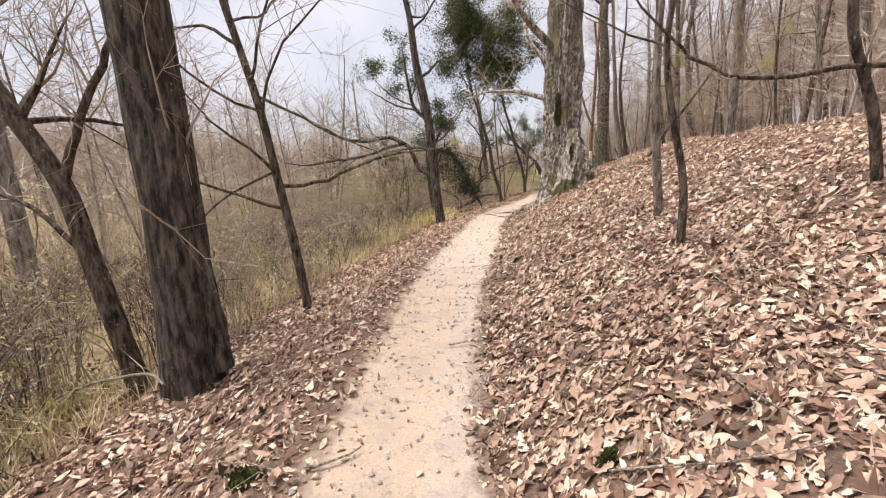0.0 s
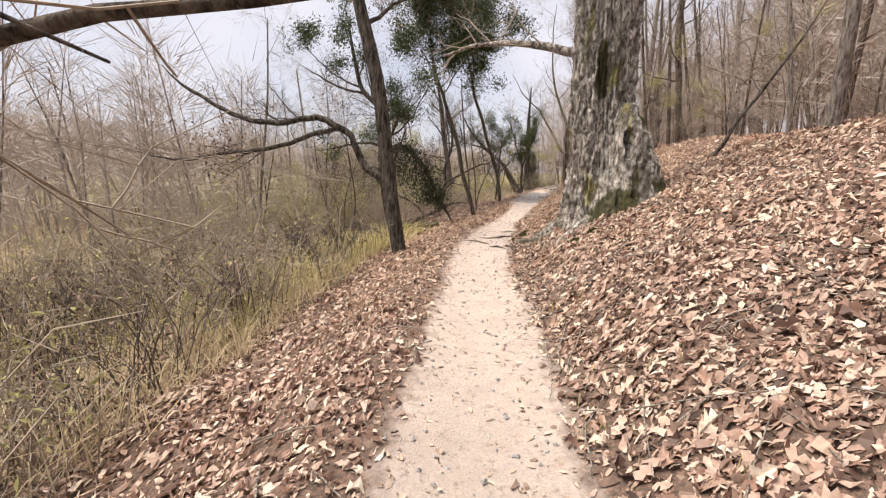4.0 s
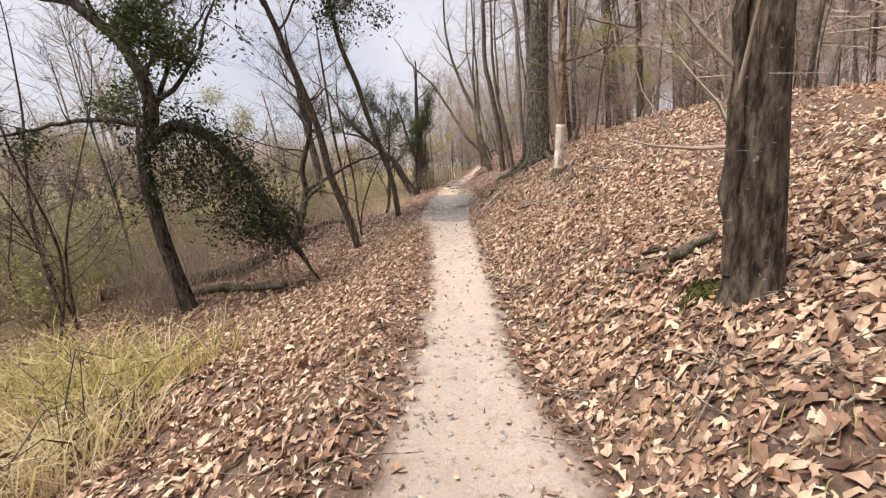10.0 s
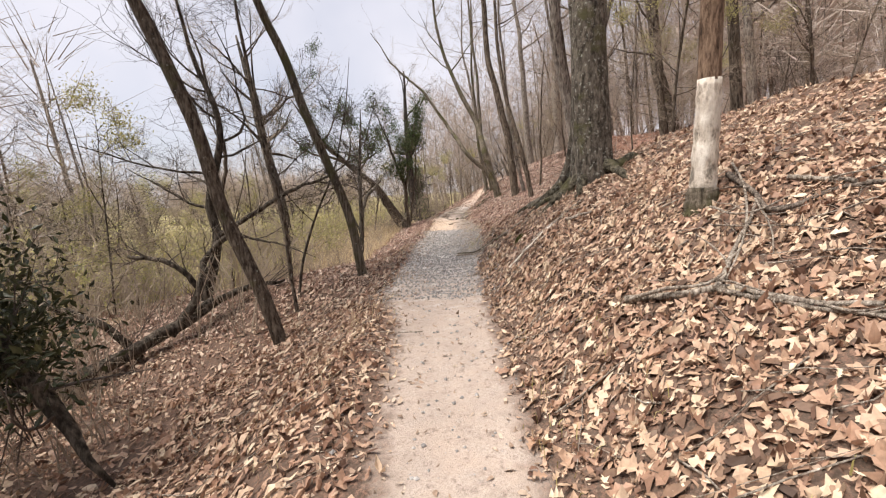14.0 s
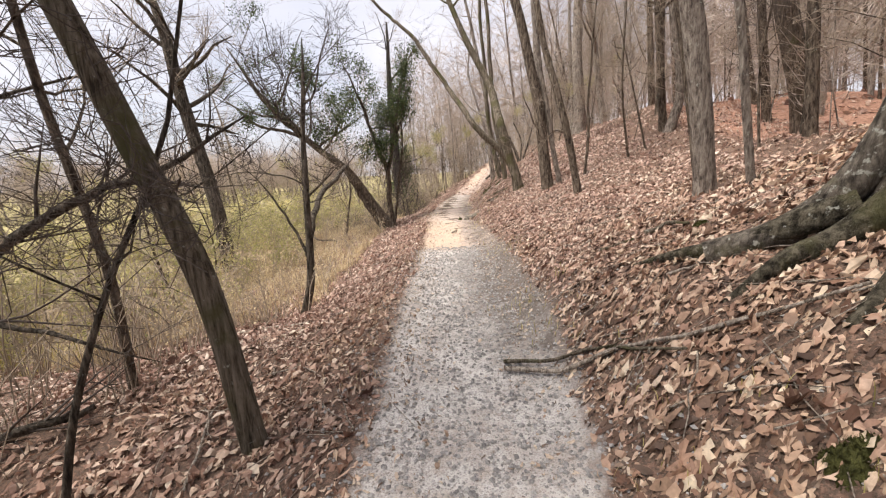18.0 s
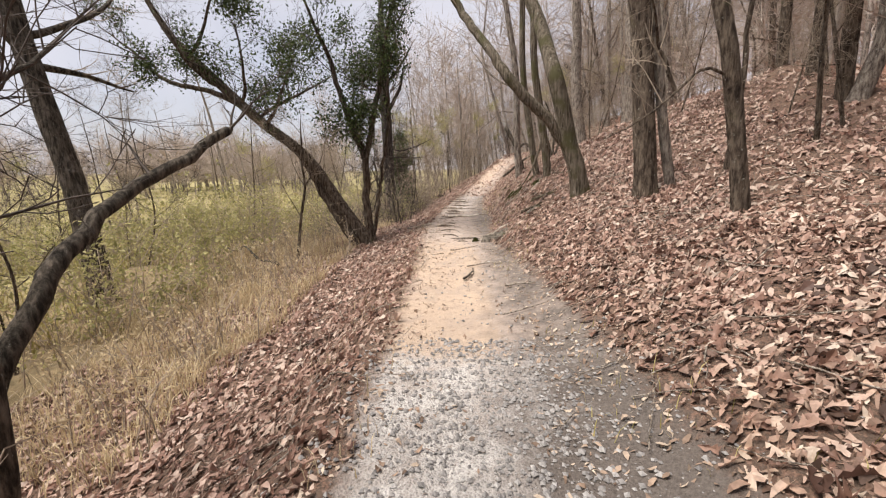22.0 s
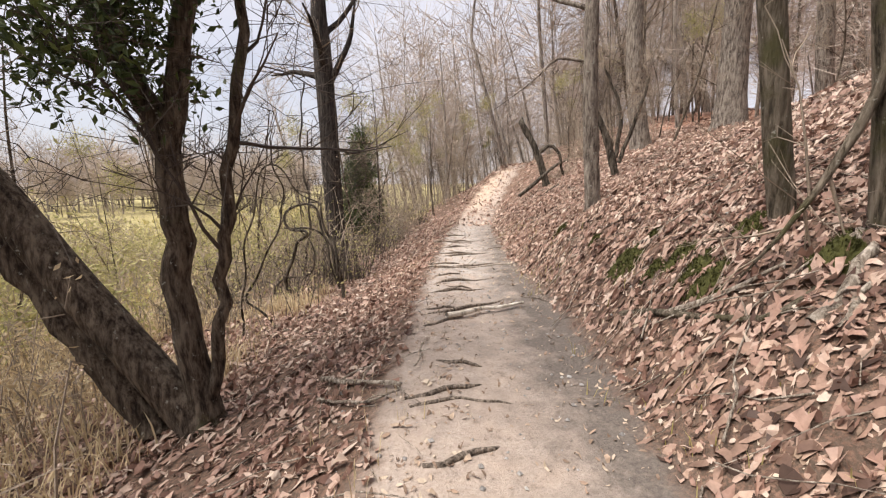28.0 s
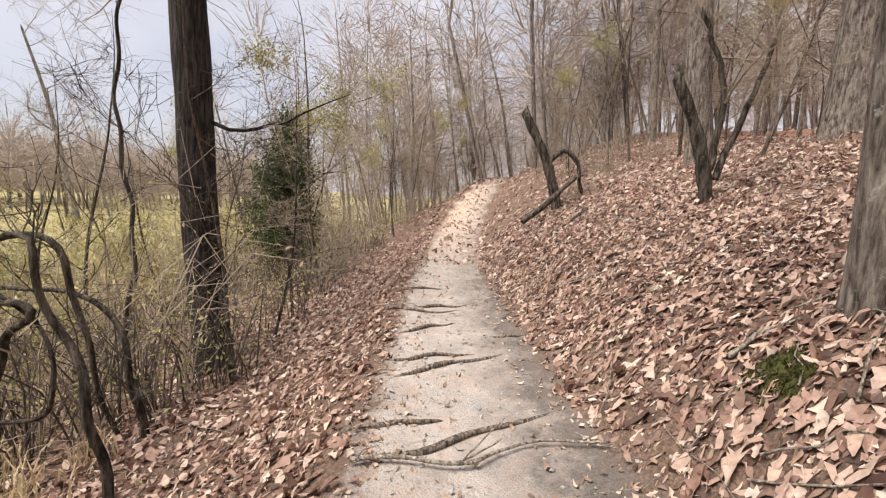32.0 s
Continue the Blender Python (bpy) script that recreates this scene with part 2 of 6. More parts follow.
IVY = leaf_stuff("ivy_leaves", ((0.0, (0.022, 0.026, 0.011)), (0.7, (0.06, 0.068, 0.03)), (1.0, (0.13, 0.135, 0.065))), 0.4, 0.1)
GRASS_DRY = leaf_stuff("dry_grass", ((0.0, (0.46, 0.345, 0.21)), (0.5, (0.68, 0.55, 0.345)), (1.0, (0.84, 0.72, 0.49))), 0.7, 0.4)
GRASS_GREEN = leaf_stuff("green_grass", ((0.0, (0.30, 0.26, 0.09)), (0.5, (0.52, 0.45, 0.17)), (1.0, (0.74, 0.63, 0.30))), 0.7, 0.4)
SHRUB = leaf_stuff("shrub_leaves", ((0.0, (0.26, 0.255, 0.10)), (0.5, (0.47, 0.44, 0.19)), (1.0, (0.68, 0.61, 0.31))), 0.6, 0.4)

# ---- mesh tools ----
RNG = np.random.default_rng(7)


class Heap:
    """Collects tubes and flat pieces into one mesh."""

    def __init__(self):
        self.v, self.f, self.n = [], [], 0

    def add(self, verts, faces):
        self.v.append(np.asarray(verts, float))
        self.f.extend([[i + self.n for i in q] for q in faces])
        self.n += len(verts)

    def tube(self, pts, radii, sides=6, lump=0.0, flare=0.0, cap=True, seed=0):
        p = np.asarray(pts, float)
        r = np.asarray(radii, float)
        tan = np.gradient(p, axis=0)
        tan /= np.linalg.norm(tan, axis=1, keepdims=True) + 1e-9
        ref = np.array([0.0, 0.0, 1.0]) if abs(tan[0, 2]) < 0.8 else np.array([1.0, 0.0, 0.0])
        a = np.cross(tan, ref)
        a /= np.linalg.norm(a, axis=1, keepdims=True) + 1e-9
        b = np.cross(tan, a)
        th = np.linspace(0, 2 * np.pi, sides, endpoint=False)
        rr = np.repeat(r[:, None], sides, 1)
        if lump or flare:
            ph = seed * 1.7
            along = np.r_[0, np.cumsum(np.linalg.norm(np.diff(p, axis=0), axis=1))][:, None]
            rr = rr * (1 + lump * (np.sin(3 * th + ph + along * 2.1) * 0.5 + np.sin(5 * th - ph + along * 3.7) * 0.3 + np.sin(along * 6 + ph + 2 * th) * 0.35))
            hgt = np.maximum(p[:, 2] - p[0, 2], 0)[:, None]
            near = np.exp(-hgt / (1.3 * r[0] + 0.03))
            rr = rr * (1 + flare * near * (0.65 + 0.6 * np.maximum(np.sin(4 * th + ph), -0.4)))
        ring = p[:, None] + rr[..., None] * (np.cos(th)[None, :, None] * a[:, None] + np.sin(th)[None, :, None] * b[:, None])
        m = len(p)
        faces = [(i * sides + j, i * sides + (j + 1) % sides, (i + 1) * sides + (j + 1) % sides, (i + 1) * sides + j) for i in range(m - 1) for j in range(sides)]
        if cap:
            faces += [tuple(range((m - 1) * sides, m * sides))]
        self.add(ring.reshape(-1, 3), faces)

    def mesh(self, name, material, origin=(0, 0, 0), smooth=True):
        me = bpy.data.meshes.new(name)
        v = np.concatenate(self.v) - np.asarray(origin, float)
        me.from_pydata(v.tolist(), [], self.f)
        me.materials.append(material)
        if smooth:
            me.polygons.foreach_set("use_smooth", np.ones(len(me.polygons), bool))
        me.update()
        return me


def sheet(name, verts, faces, material, smooth=False):
    """A mesh from an array of vertices and an array of equal-sided faces."""
    me = bpy.data.meshes.new(name)
    faces = np.asarray(faces, np.int32)
    me.vertices.add(len(verts))
    me.vertices.foreach_set("co", np.asarray(verts, np.float32).ravel())
    k = faces.shape[1]
    me.loops.add(faces.size)
    me.loops.foreach_set("vertex_index", faces.ravel())
    me.polygons.add(len(faces))
    me.polygons.foreach_set("loop_start", np.arange(0, faces.size, k, dtype=np.int32))
    me.polygons.foreach_set("use_smooth", np.full(len(faces), smooth))
    me.materials.append(material)
    me.update(calc_edges=True)
    me.validate()
    return me


def part(name, me, parent, label="", at=(0, 0, 0)):
    ob = new(name, me)
    ob.parent = parent
    ob.location = at
    return tagged(ob, label)


def smooth_line(pts, step=0.25):
    """A soft line through the given points, with even steps."""
    p = np.asarray(pts, float)
    out = []
    for i in range(len(p) - 1):
        p0, p1, p2, p3 = p[max(i - 1, 0)], p[i], p[i + 1], p[min(i + 2, len(p) - 1)]
        long = np.linalg.norm(p2 - p1)
        m1 = (p2 - p0) / max(np.linalg.norm(p2 - p0), 1e-6) * long
        m2 = (p3 - p1) / max(np.linalg.norm(p3 - p1), 1e-6) * long
        for u in np.arange(max(2, int(long / step))) / max(2, int(long / step)):
            out.append((2 * u**3 - 3 * u**2 + 1) * p1 + (u**3 - 2 * u**2 + u) * m1 + (3 * u**2 - 2 * u**3) * p2 + (u**3 - u**2) * m2)
    return np.array(out + [p[-1]])


# ---- the lie of the land ----
TRAIL = smooth_line([(-0.9, -30), (-0.4, -8), (-0.3, 0), (-0.18, 3), (0.03, 5.2), (0.42, 7.4), (1.0, 10.2), (1.75, 12.9), (2.46, 14.96), (3.4, 17.1), (4.4, 19.7),
                     (5.25, 21.7), (6.2, 24.0), (7.2, 26.5), (8.2, 28.7), (9.35, 31.2), (10.1, 32.8), (11.45, 35.6), (12.35, 37.2), (13.35, 39.2), (14.4, 41.1),
                     (15.5, 43.0), (18.2, 47.0), (21.5, 51.0), (25.2, 54.6), (30, 58), (40, 63), (70, 75)])
ALONG = np.r_[0, np.cumsum(np.linalg.norm(np.diff(TRAIL, axis=0), axis=1))]
ALONG -= ALONG[np.argmin(np.linalg.norm(TRAIL - np.array([-0.3, 0]), axis=1))]


def beside(x, y):
    """How far along the trail a place is, and how far to its right."""
    p = np.stack([np.ravel(x), np.ravel(y)], 1).astype(float)
    s, d = np.empty(len(p)), np.empty(len(p))
    a, ab = TRAIL[:-1], np.diff(TRAIL, axis=0)
    l2 = (ab**2).sum(1)
    for k in range(0, len(p), 3000):
        q = p[k : k + 3000]
        qa = q @ ab.T - (a * ab).sum(1)
        u = (qa / l2).clip(0, 1)
        cx, cy = a[:, 0] + u * ab[:, 0], a[:, 1] + u * ab[:, 1]
        dd = (q[:, :1] - cx) ** 2 + (q[:, 1:] - cy) ** 2
        j = dd.argmin(1)
        r = np.arange(len(q))
        s[k : k + 3000] = ALONG[j] + u[r, j] * np.sqrt(l2[j])
        side = ab[j, 0] * (q[:, 1] - cy[r, j]) - ab[j, 1] * (q[:, 0] - cx[r, j])
        d[k : k + 3000] = np.sqrt(dd[r, j]) * np.where(side < 0, 1, -1)
    return s, d


def trail_point(s, d):
    """The place at s along the trail and d to its right."""
    s, d = np.asarray(s, float), np.asarray(d, float)
    x, y = np.interp(s, ALONG, TRAIL[:, 0]), np.interp(s, ALONG, TRAIL[:, 1])
    tx, ty = np.interp(s + 0.3, ALONG, TRAIL[:, 0]) - x, np.interp(s + 0.3, ALONG, TRAIL[:, 1]) - y
    n = np.hypot(tx, ty) + 1e-9
    return x + d * ty / n, y - d * tx / n


def steps(s, *pairs):
    a = np.array(pairs, float)
    return np.interp(s, a[:, 0], a[:, 1])


def path_edges(s):
    """How far the trodden path reaches to the left and to the right of its middle."""
    left = steps(s, (-30, 0.45), (10, 0.45), (12, 0.58), (14, 0.5), (16, 0.34), (20, 0.36), (22, 0.5), (23.7, 0.88), (26, 0.75), (30, 0.67), (35, 0.7), (38, 0.87), (40, 0.85), (43, 0.68), (50, 0.62), (60, 0.8))
    right = steps(s, (-30, 0.45), (3, 0.43), (5, 0.5), (9, 0.58), (10.5, 0.42), (13, 0.4), (14.5, 0.47), (16, 0.3), (18, 0.34), (20, 0.44), (23, 0.45), (25, 0.5), (27.3, 0.95), (31, 1.0), (34, 0.8), (36.5, 0.54), (38.5, 0.68), (43, 0.58), (50, 0.5), (60, 0.8))
    return left, right


def ripple(x, y, size, seed=0.0):
    """Soft unevenness between -1 and 1."""
    x, y = np.asarray(x) / size + seed, np.asarray(y) / size - seed * 1.3
    return (np.sin(1.7 * x + 1.1 * np.sin(1.3 * y)) + np.sin(2.3 * y + 1.4 * np.sin(1.1 * x + seed)) + np.sin(1.9 * (x + y) + 2.0 * np.sin(0.7 * y - seed))) / 3


def land(x, y, fine=True):
    """The height of the ground."""
    x, y = np.ravel(np.asarray(x, float)), np.ravel(np.asarray(y, float))
    s, d = beside(x, y)
    kr = steps(s, (-30, 0.5), (0, 0.5), (5, 0.54), (10, 0.62), (15, 0.7), (19, 0.5), (22, 0.82), (26, 0.9), (29.5, 0.38), (33, 0.4), (36, 0.75), (38.5, 1.15), (41, 1.1), (44, 0.7), (49, 0.9), (60, 0.6))
    kl = steps(s, (-30, 0.5), (5, 0.5), (11, 0.48), (14, 0.42), (20, 0.56), (24, 0.62), (26.5, 0.24), (28, 0.3), (31, 0.66), (35, 0.52), (39, 0.32), (42, 0.42), (45, 0.62), (60, 0.5))
    u = np.maximum(d - 0.5, 0)
    u = np.minimum(u, 6.3) + np.maximum(u - 6.3, 0) * 0.08
    right = (0.27 * u + (kr - 0.27) * 1.9 * (1 - np.exp(-u / 1.9))) * (1 - np.exp(-((u / 0.35) ** 1.5)))
    v = np.maximum(-d - 0.65, 0)
    vc = 15 * np.tanh(v / 15)
    left = (0.12 * vc + (kl - 0.12) * 2.2 * (1 - np.exp(-v / 2.2))) * (1 - np.exp(-((v / 0.4) ** 1.5)))
    z = steps(s, (-30, 0), (49, 0), (54, 0.5), (62, 2.2), (75, 3.0), (120, 4)) * np.exp(-np.maximum(-d - 1, 0) / 6) + right - left
    if fine:
        off = (np.abs(d) - 0.4).clip(0, 2)
        z = z + 0.05 * ripple(x, y, 0.9) * off + 0.025 * ripple(x, y, 0.33, 2.0) * off.clip(0.12, 1) + 0.006 * ripple(x, y, 0.12, 5.0)
        z = z - 0.035 * np.exp(-((d / 0.38) ** 2))
    return z


def land1(x, y):
    return float(land([x], [y])[0])

# ---- ground: one sheet, fine along the trail and coarse to the horizon ----
def graded(lo, hi, fine_lo, fine_hi, fine, grow=1.16):
    mid = list(np.arange(fine_lo, fine_hi + 1e-6, fine))
    up, st = [], fine
    while (up[-1] if up else fine_hi) < hi:
        st *= grow
        up.append((up[-1] if up else fine_hi) + st)
    dn, st = [], fine
    while (dn[-1] if dn else fine_lo) > lo:
        st *= grow
        dn.append((dn[-1] if dn else fine_lo) - st)
    return np.array(dn[::-1] + mid + up)


HEAD = np.array([0.36, 0.933])
SIDE = np.array([0.933, -0.36])
ga, gb = graded(-60, 420, -1.0, 46.0, 0.16), graded(-420, 300, -6.5, 6.5, 0.13)
A, B = np.meshgrid(ga, gb, indexing="ij")
GX, GY = A * HEAD[0] + B * SIDE[0], A * HEAD[1] + B * SIDE[1]
gz = land(GX, GY)
gs, gd = beside(GX, GY)
na, nb = A.shape
idx = np.arange(na * nb).reshape(na, nb)
gf = np.stack([idx[:-1, :-1], idx[1:, :-1], idx[1:, 1:], idx[:-1, 1:]], -1).reshape(-1, 4)[:, ::-1]


def ground_material():
    n = Nodes("woodland_ground", 0.95, 0.1)
    fine = n.noise(55, 7, None, 0.75)
    mid = n.noise(5.0, 4)
    pebble = n.cells(70)
    sandy = n.ramp(fine, (0.25, (0.285, 0.23, 0.195)), (0.5, (0.46, 0.382, 0.328)), (0.85, (0.61, 0.53, 0.463)))
    sandy = n.mix(n.ramp(mid, (0.35, 0.0), (0.7, 0.6)), sandy, (0.46, 0.36, 0.29))
    warm = n.ramp(fine, (0.25, (0.40, 0.30, 0.222)), (0.8, (0.61, 0.48, 0.372)))
    grit = n.ramp(n.math("ADD", n.math("MULTIPLY", pebble, 1.3), n.math("MULTIPLY", fine, 0.35)), (0.15, (0.20, 0.186, 0.177)), (0.45, (0.42, 0.392, 0.37)), (0.85, (0.62, 0.585, 0.55)))
    soil = n.ramp(fine, (0.25, (0.058, 0.041, 0.031)), (0.8, (0.19, 0.138, 0.108)))
    dark = n.ramp(fine, (0.25, (0.085, 0.071, 0.062)), (0.8, (0.24, 0.205, 0.18)))
    litter = n.ramp(n.noise(9, 6, None, 0.8), (0.3, (0.10, 0.058, 0.042)), (0.5, (0.34, 0.195, 0.14)), (0.72, (0.55, 0.34, 0.25)))
    meadow = n.ramp(n.noise(1.2, 6, None, 0.75), (0.3, (0.19, 0.16, 0.08)), (0.55, (0.33, 0.285, 0.14)), (0.8, (0.47, 0.41, 0.21)))
    thatch = n.ramp(n.noise(6, 6, None, 0.8), (0.3, (0.11, 0.085, 0.05)), (0.55, (0.27, 0.205, 0.12)), (0.8, (0.45, 0.35, 0.21)))
    wob = n.math("MULTIPLY", n.math("SUBTRACT", n.noise(7, 4), 0.5), 0.9)
    soil = n.mix(n.ramp(n.noise(38, 5, None, 0.75), (0.46, 0.0), (0.6, 0.5)), soil, litter)
    base = n.mix(n.ramp(n.math("ADD", n.attr("farness"), n.math("MULTIPLY", wob, 0.3)), (0.4, 0.0), (0.6, 1.0)), soil, litter)
    base = n.mix(n.ramp(n.math("ADD", n.attr("valley"), n.math("MULTIPLY", wob, 0.6)), (0.35, 0.0), (0.65, 1.0)), base, thatch)
    base = n.mix(n.ramp(n.math("ADD", n.attr("meadow"), n.math("MULTIPLY", wob, 0.5)), (0.35, 0.0), (0.65, 1.0)), base, meadow)
    path = n.mix(n.ramp(n.math("ADD", n.attr("gravel"), wob), (0.35, 0.0), (0.65, 1.0)), sandy, grit)
    path = n.mix(n.ramp(n.math("ADD", n.attr("sand"), wob), (0.35, 0.0), (0.65, 1.0)), path, warm)
    path = n.mix(n.ramp(n.noise(2.3, 5, None, 0.7), (0.45, 0.0), (0.62, 0.5)), path, (0.36, 0.295, 0.25))
    path = n.mix(n.ramp(n.noise(17, 5, None, 0.75), (0.55, 0.0), (0.68, 0.7)), path, (0.20, 0.155, 0.125))
    path = n.mix(n.ramp(n.math("ADD", n.math("MULTIPLY", n.attr("damp"), n.ramp(n.noise(3.2, 5, None, 0.7), (0.34, 0.55), (0.64, 1.0))), wob), (0.15, 0.0), (0.95, 1.0)), path, dark)
    edge = n.ramp(n.math("ADD", n.attr("trail"), n.math("MULTIPLY", wob, 0.8)), (0.3, 0.0), (0.62, 1.0))
    c = n.mix(edge, base, path)
    n.bump(n.math("ADD", n.math("MULTIPLY", fine, 0.6), n.math("MULTIPLY", n.math("MULTIPLY", pebble, n.attr("gravel")), 0.6)), 0.8, 0.025)
    return n.colour(c)


def ground():
    me = sheet("ground", np.stack([GX.ravel(), GY.ravel(), gz], 1), gf, ground_material(), True)
    left, right = path_edges(gs)
    inside = np.where(gd > 0, right - gd, left + gd)
    fields = {
        "trail": (0.46 + inside / 0.5).clip(0, 0.8),
        "gravel": steps(gs, (0, 0.05), (9, 0.25), (17, 0.05), (20, 0.2), (22.6, 0.3), (24.5, 0.5), (27, 0.9), (30.9, 1.0), (31.9, 0.2), (36, 0.1), (39, 0.25), (42, 0.5), (47, 0.5), (52, 0.2)),
        "sand": steps(gs, (-5, 0.6), (4.5, 0.6), (7.5, 0.1), (31.0, 0.0), (31.9, 0.9), (35.0, 0.85), (36.8, 0.3), (38.5, 0.1), (49, 0.2), (53, 0.6), (70, 0.6)) * ((0.42 - gd) / 0.3).clip(0, 1),
        "damp": steps(gs, (10, 0.1), (17, 0.4), (22, 0.3), (25.5, 0.35), (27.5, 0.9), (30, 1.1), (38, 1.2), (44, 1.0), (50, 0.6)) * (((gd + 0.1) / 0.75).clip(0, 1)) + steps(gs, (25.5, 0), (27.5, 0.4), (30.5, 0.45), (31.6, 0), (36, 0), (39, 0.45), (47, 0.45), (54, 0.1)),
        "farness": ((np.abs(gd) - 5.5) / 3).clip(0, 1),
        "valley": ((-gd - 2.6 - steps(gs, (0, 0), (14, 0), (18, 4), (26, 3.5), (30, 2.8), (36, 1.2), (42, 0.4))) / 1.5).clip(0, 1),
        "meadow": ((-gd - steps(gs, (0, 170), (18, 150), (26, 45), (31, 20), (36, 9), (42, 10), (50, 14))) / 4).clip(0, 1),
    }
    for key, val in fields.items():
        at = me.attributes.new(key, "FLOAT", "POINT")
        at.data.foreach_set("value", np.asarray(val, np.float32))
    return tagged(new("ground", me), "sloping woodland floor with a beaten sandy footpath along it", "ground", kind="structure")


ground()

# ---- trees ----
UP = np.array([0.0, 0.0, 1.0])


def unit(v):
    return v / (np.linalg.norm(v) + 1e-9)


def sprout(rng, start, way, length, r0, wild=0.35, lift=0.12, step=0.28):
    """The line and thickness of one branch."""
    n = max(3, int(length / step))
    pts, p, w = [np.array(start, float)], np.array(start, float), unit(np.array(way, float))
    for _ in range(n):
        w = unit(w + rng.normal(0, wild * 0.45, 3) + UP * lift * 0.35)
        p = p + w * length / n
        pts.append(p)
    return np.array(pts), np.linspace(r0, max(0.003, r0 * 0.22), n + 1)


def twiggery(rng, heap, line, radii, count, length, depth=1, tips=None, sides=3):
    """Side shoots along a branch, with their own shoots."""
    for _ in range(count):
        k = rng.uniform(0.25, 1.0) * (len(line) - 1.001)
        i = int(k)
        at = line[i] + (line[i + 1] - line[i]) * (k - i)
        along = unit(line[i + 1] - line[i])
        way = unit(along * 0.7 + rng.normal(0, 0.6, 3) + UP * 0.2)
        r = max(0.0035, radii[i] * 0.5)
        ln, rd = sprout(rng, at, way, length * rng.uniform(0.5, 1.2), min(r, 0.018), 0.4, 0.2, 0.22)
        heap.tube(ln, rd, sides, cap=False)
        if tips is not None:
            tips.extend(ln[1:])
        if depth > 1:
            twiggery(rng, heap, ln, rd, max(1, count // 2), length * 0.55, depth - 1, tips, sides)


def prisms(a, b, ra, rb):
    """Three-sided tapering stems from the places a to the places b."""
    t = b - a
    t /= np.linalg.norm(t, axis=1, keepdims=True) + 1e-9
    u = np.cross(t, np.array([0.31, 0.95, 0.1]))
    u /= np.linalg.norm(u, axis=1, keepdims=True) + 1e-9
    w = np.cross(t, u)
    ring = [u, -0.5 * u + 0.87 * w, -0.5 * u - 0.87 * w]
    v = np.stack([a + ra * k for k in ring] + [b + rb * k for k in ring], 1).reshape(-1, 3)
    i = np.arange(len(a))[:, None] * 6
    return v, np.concatenate([i + [0, 1, 4, 3], i + [1, 2, 5, 4], i + [2, 0, 3, 5]], 1).reshape(-1, 4)


def spray(rng, tips, n, length, r):
    """The finest twigs: short forked shoots from the given places."""
    at = tips[rng.integers(0, len(tips), n)]
    w = rng.normal(0, 1, (n, 3)) * (1, 1, 0.6) + (0, 0, 0.35)
    w /= np.linalg.norm(w, axis=1, keepdims=True)
    long = length * rng.uniform(0.35, 1.35, (n, 1))
    p1 = at + w * long * 0.5 + rng.normal(0, 0.06, (n, 3)) * long
    p2 = p1 + (w + rng.normal(0, 0.35, (n, 3))) * long * 0.5
    q = p1 + (0.7 * w + rng.normal(0, 0.5, (n, 3))) * long * 0.5
    q2 = at + (w + rng.normal(0, 0.6, (n, 3))) * long * 0.45
    rr = r * rng.uniform(0.7, 1.3, (n, 1))
    a, b = np.concatenate([at, p1, p1, at]), np.concatenate([p1, p2, q, q2])
    return prisms(a, b, np.concatenate([rr, rr * 0.75, rr * 0.6, rr * 0.7]), np.concatenate([rr * 0.75, rr * 0.4, rr * 0.35, rr * 0.35]))


def leaf_cloud(rng, tips, per, spread, size):
    """Small folded leaves round the given places."""
    tips = np.asarray(tips)
    n = len(tips) * per
    c = np.repeat(tips, per, 0) + rng.normal(0, spread, (n, 3))
    a = rng.normal(0, 1, (n, 3))
    a /= np.linalg.norm(a, axis=1, keepdims=True)
    b = np.cross(a, rng.normal(0, 1, (n, 3)))
    b /= np.linalg.norm(b, axis=1, keepdims=True)
    fold = np.cross(a, b)
    s = size * rng.uniform(0.6, 1.3, (n, 1))
    v = np.stack([c - a * s, c + b * s * 0.42 + fold * s * 0.18, c + a * s, c - b * s * 0.42 + fold * s * 0.18], 1).reshape(-1, 3)
    i = np.arange(n)[:, None] * 4
    f = np.concatenate([i + [0, 1, 2], i + [0, 2, 3]], 1).reshape(-1, 3)
    return v, f


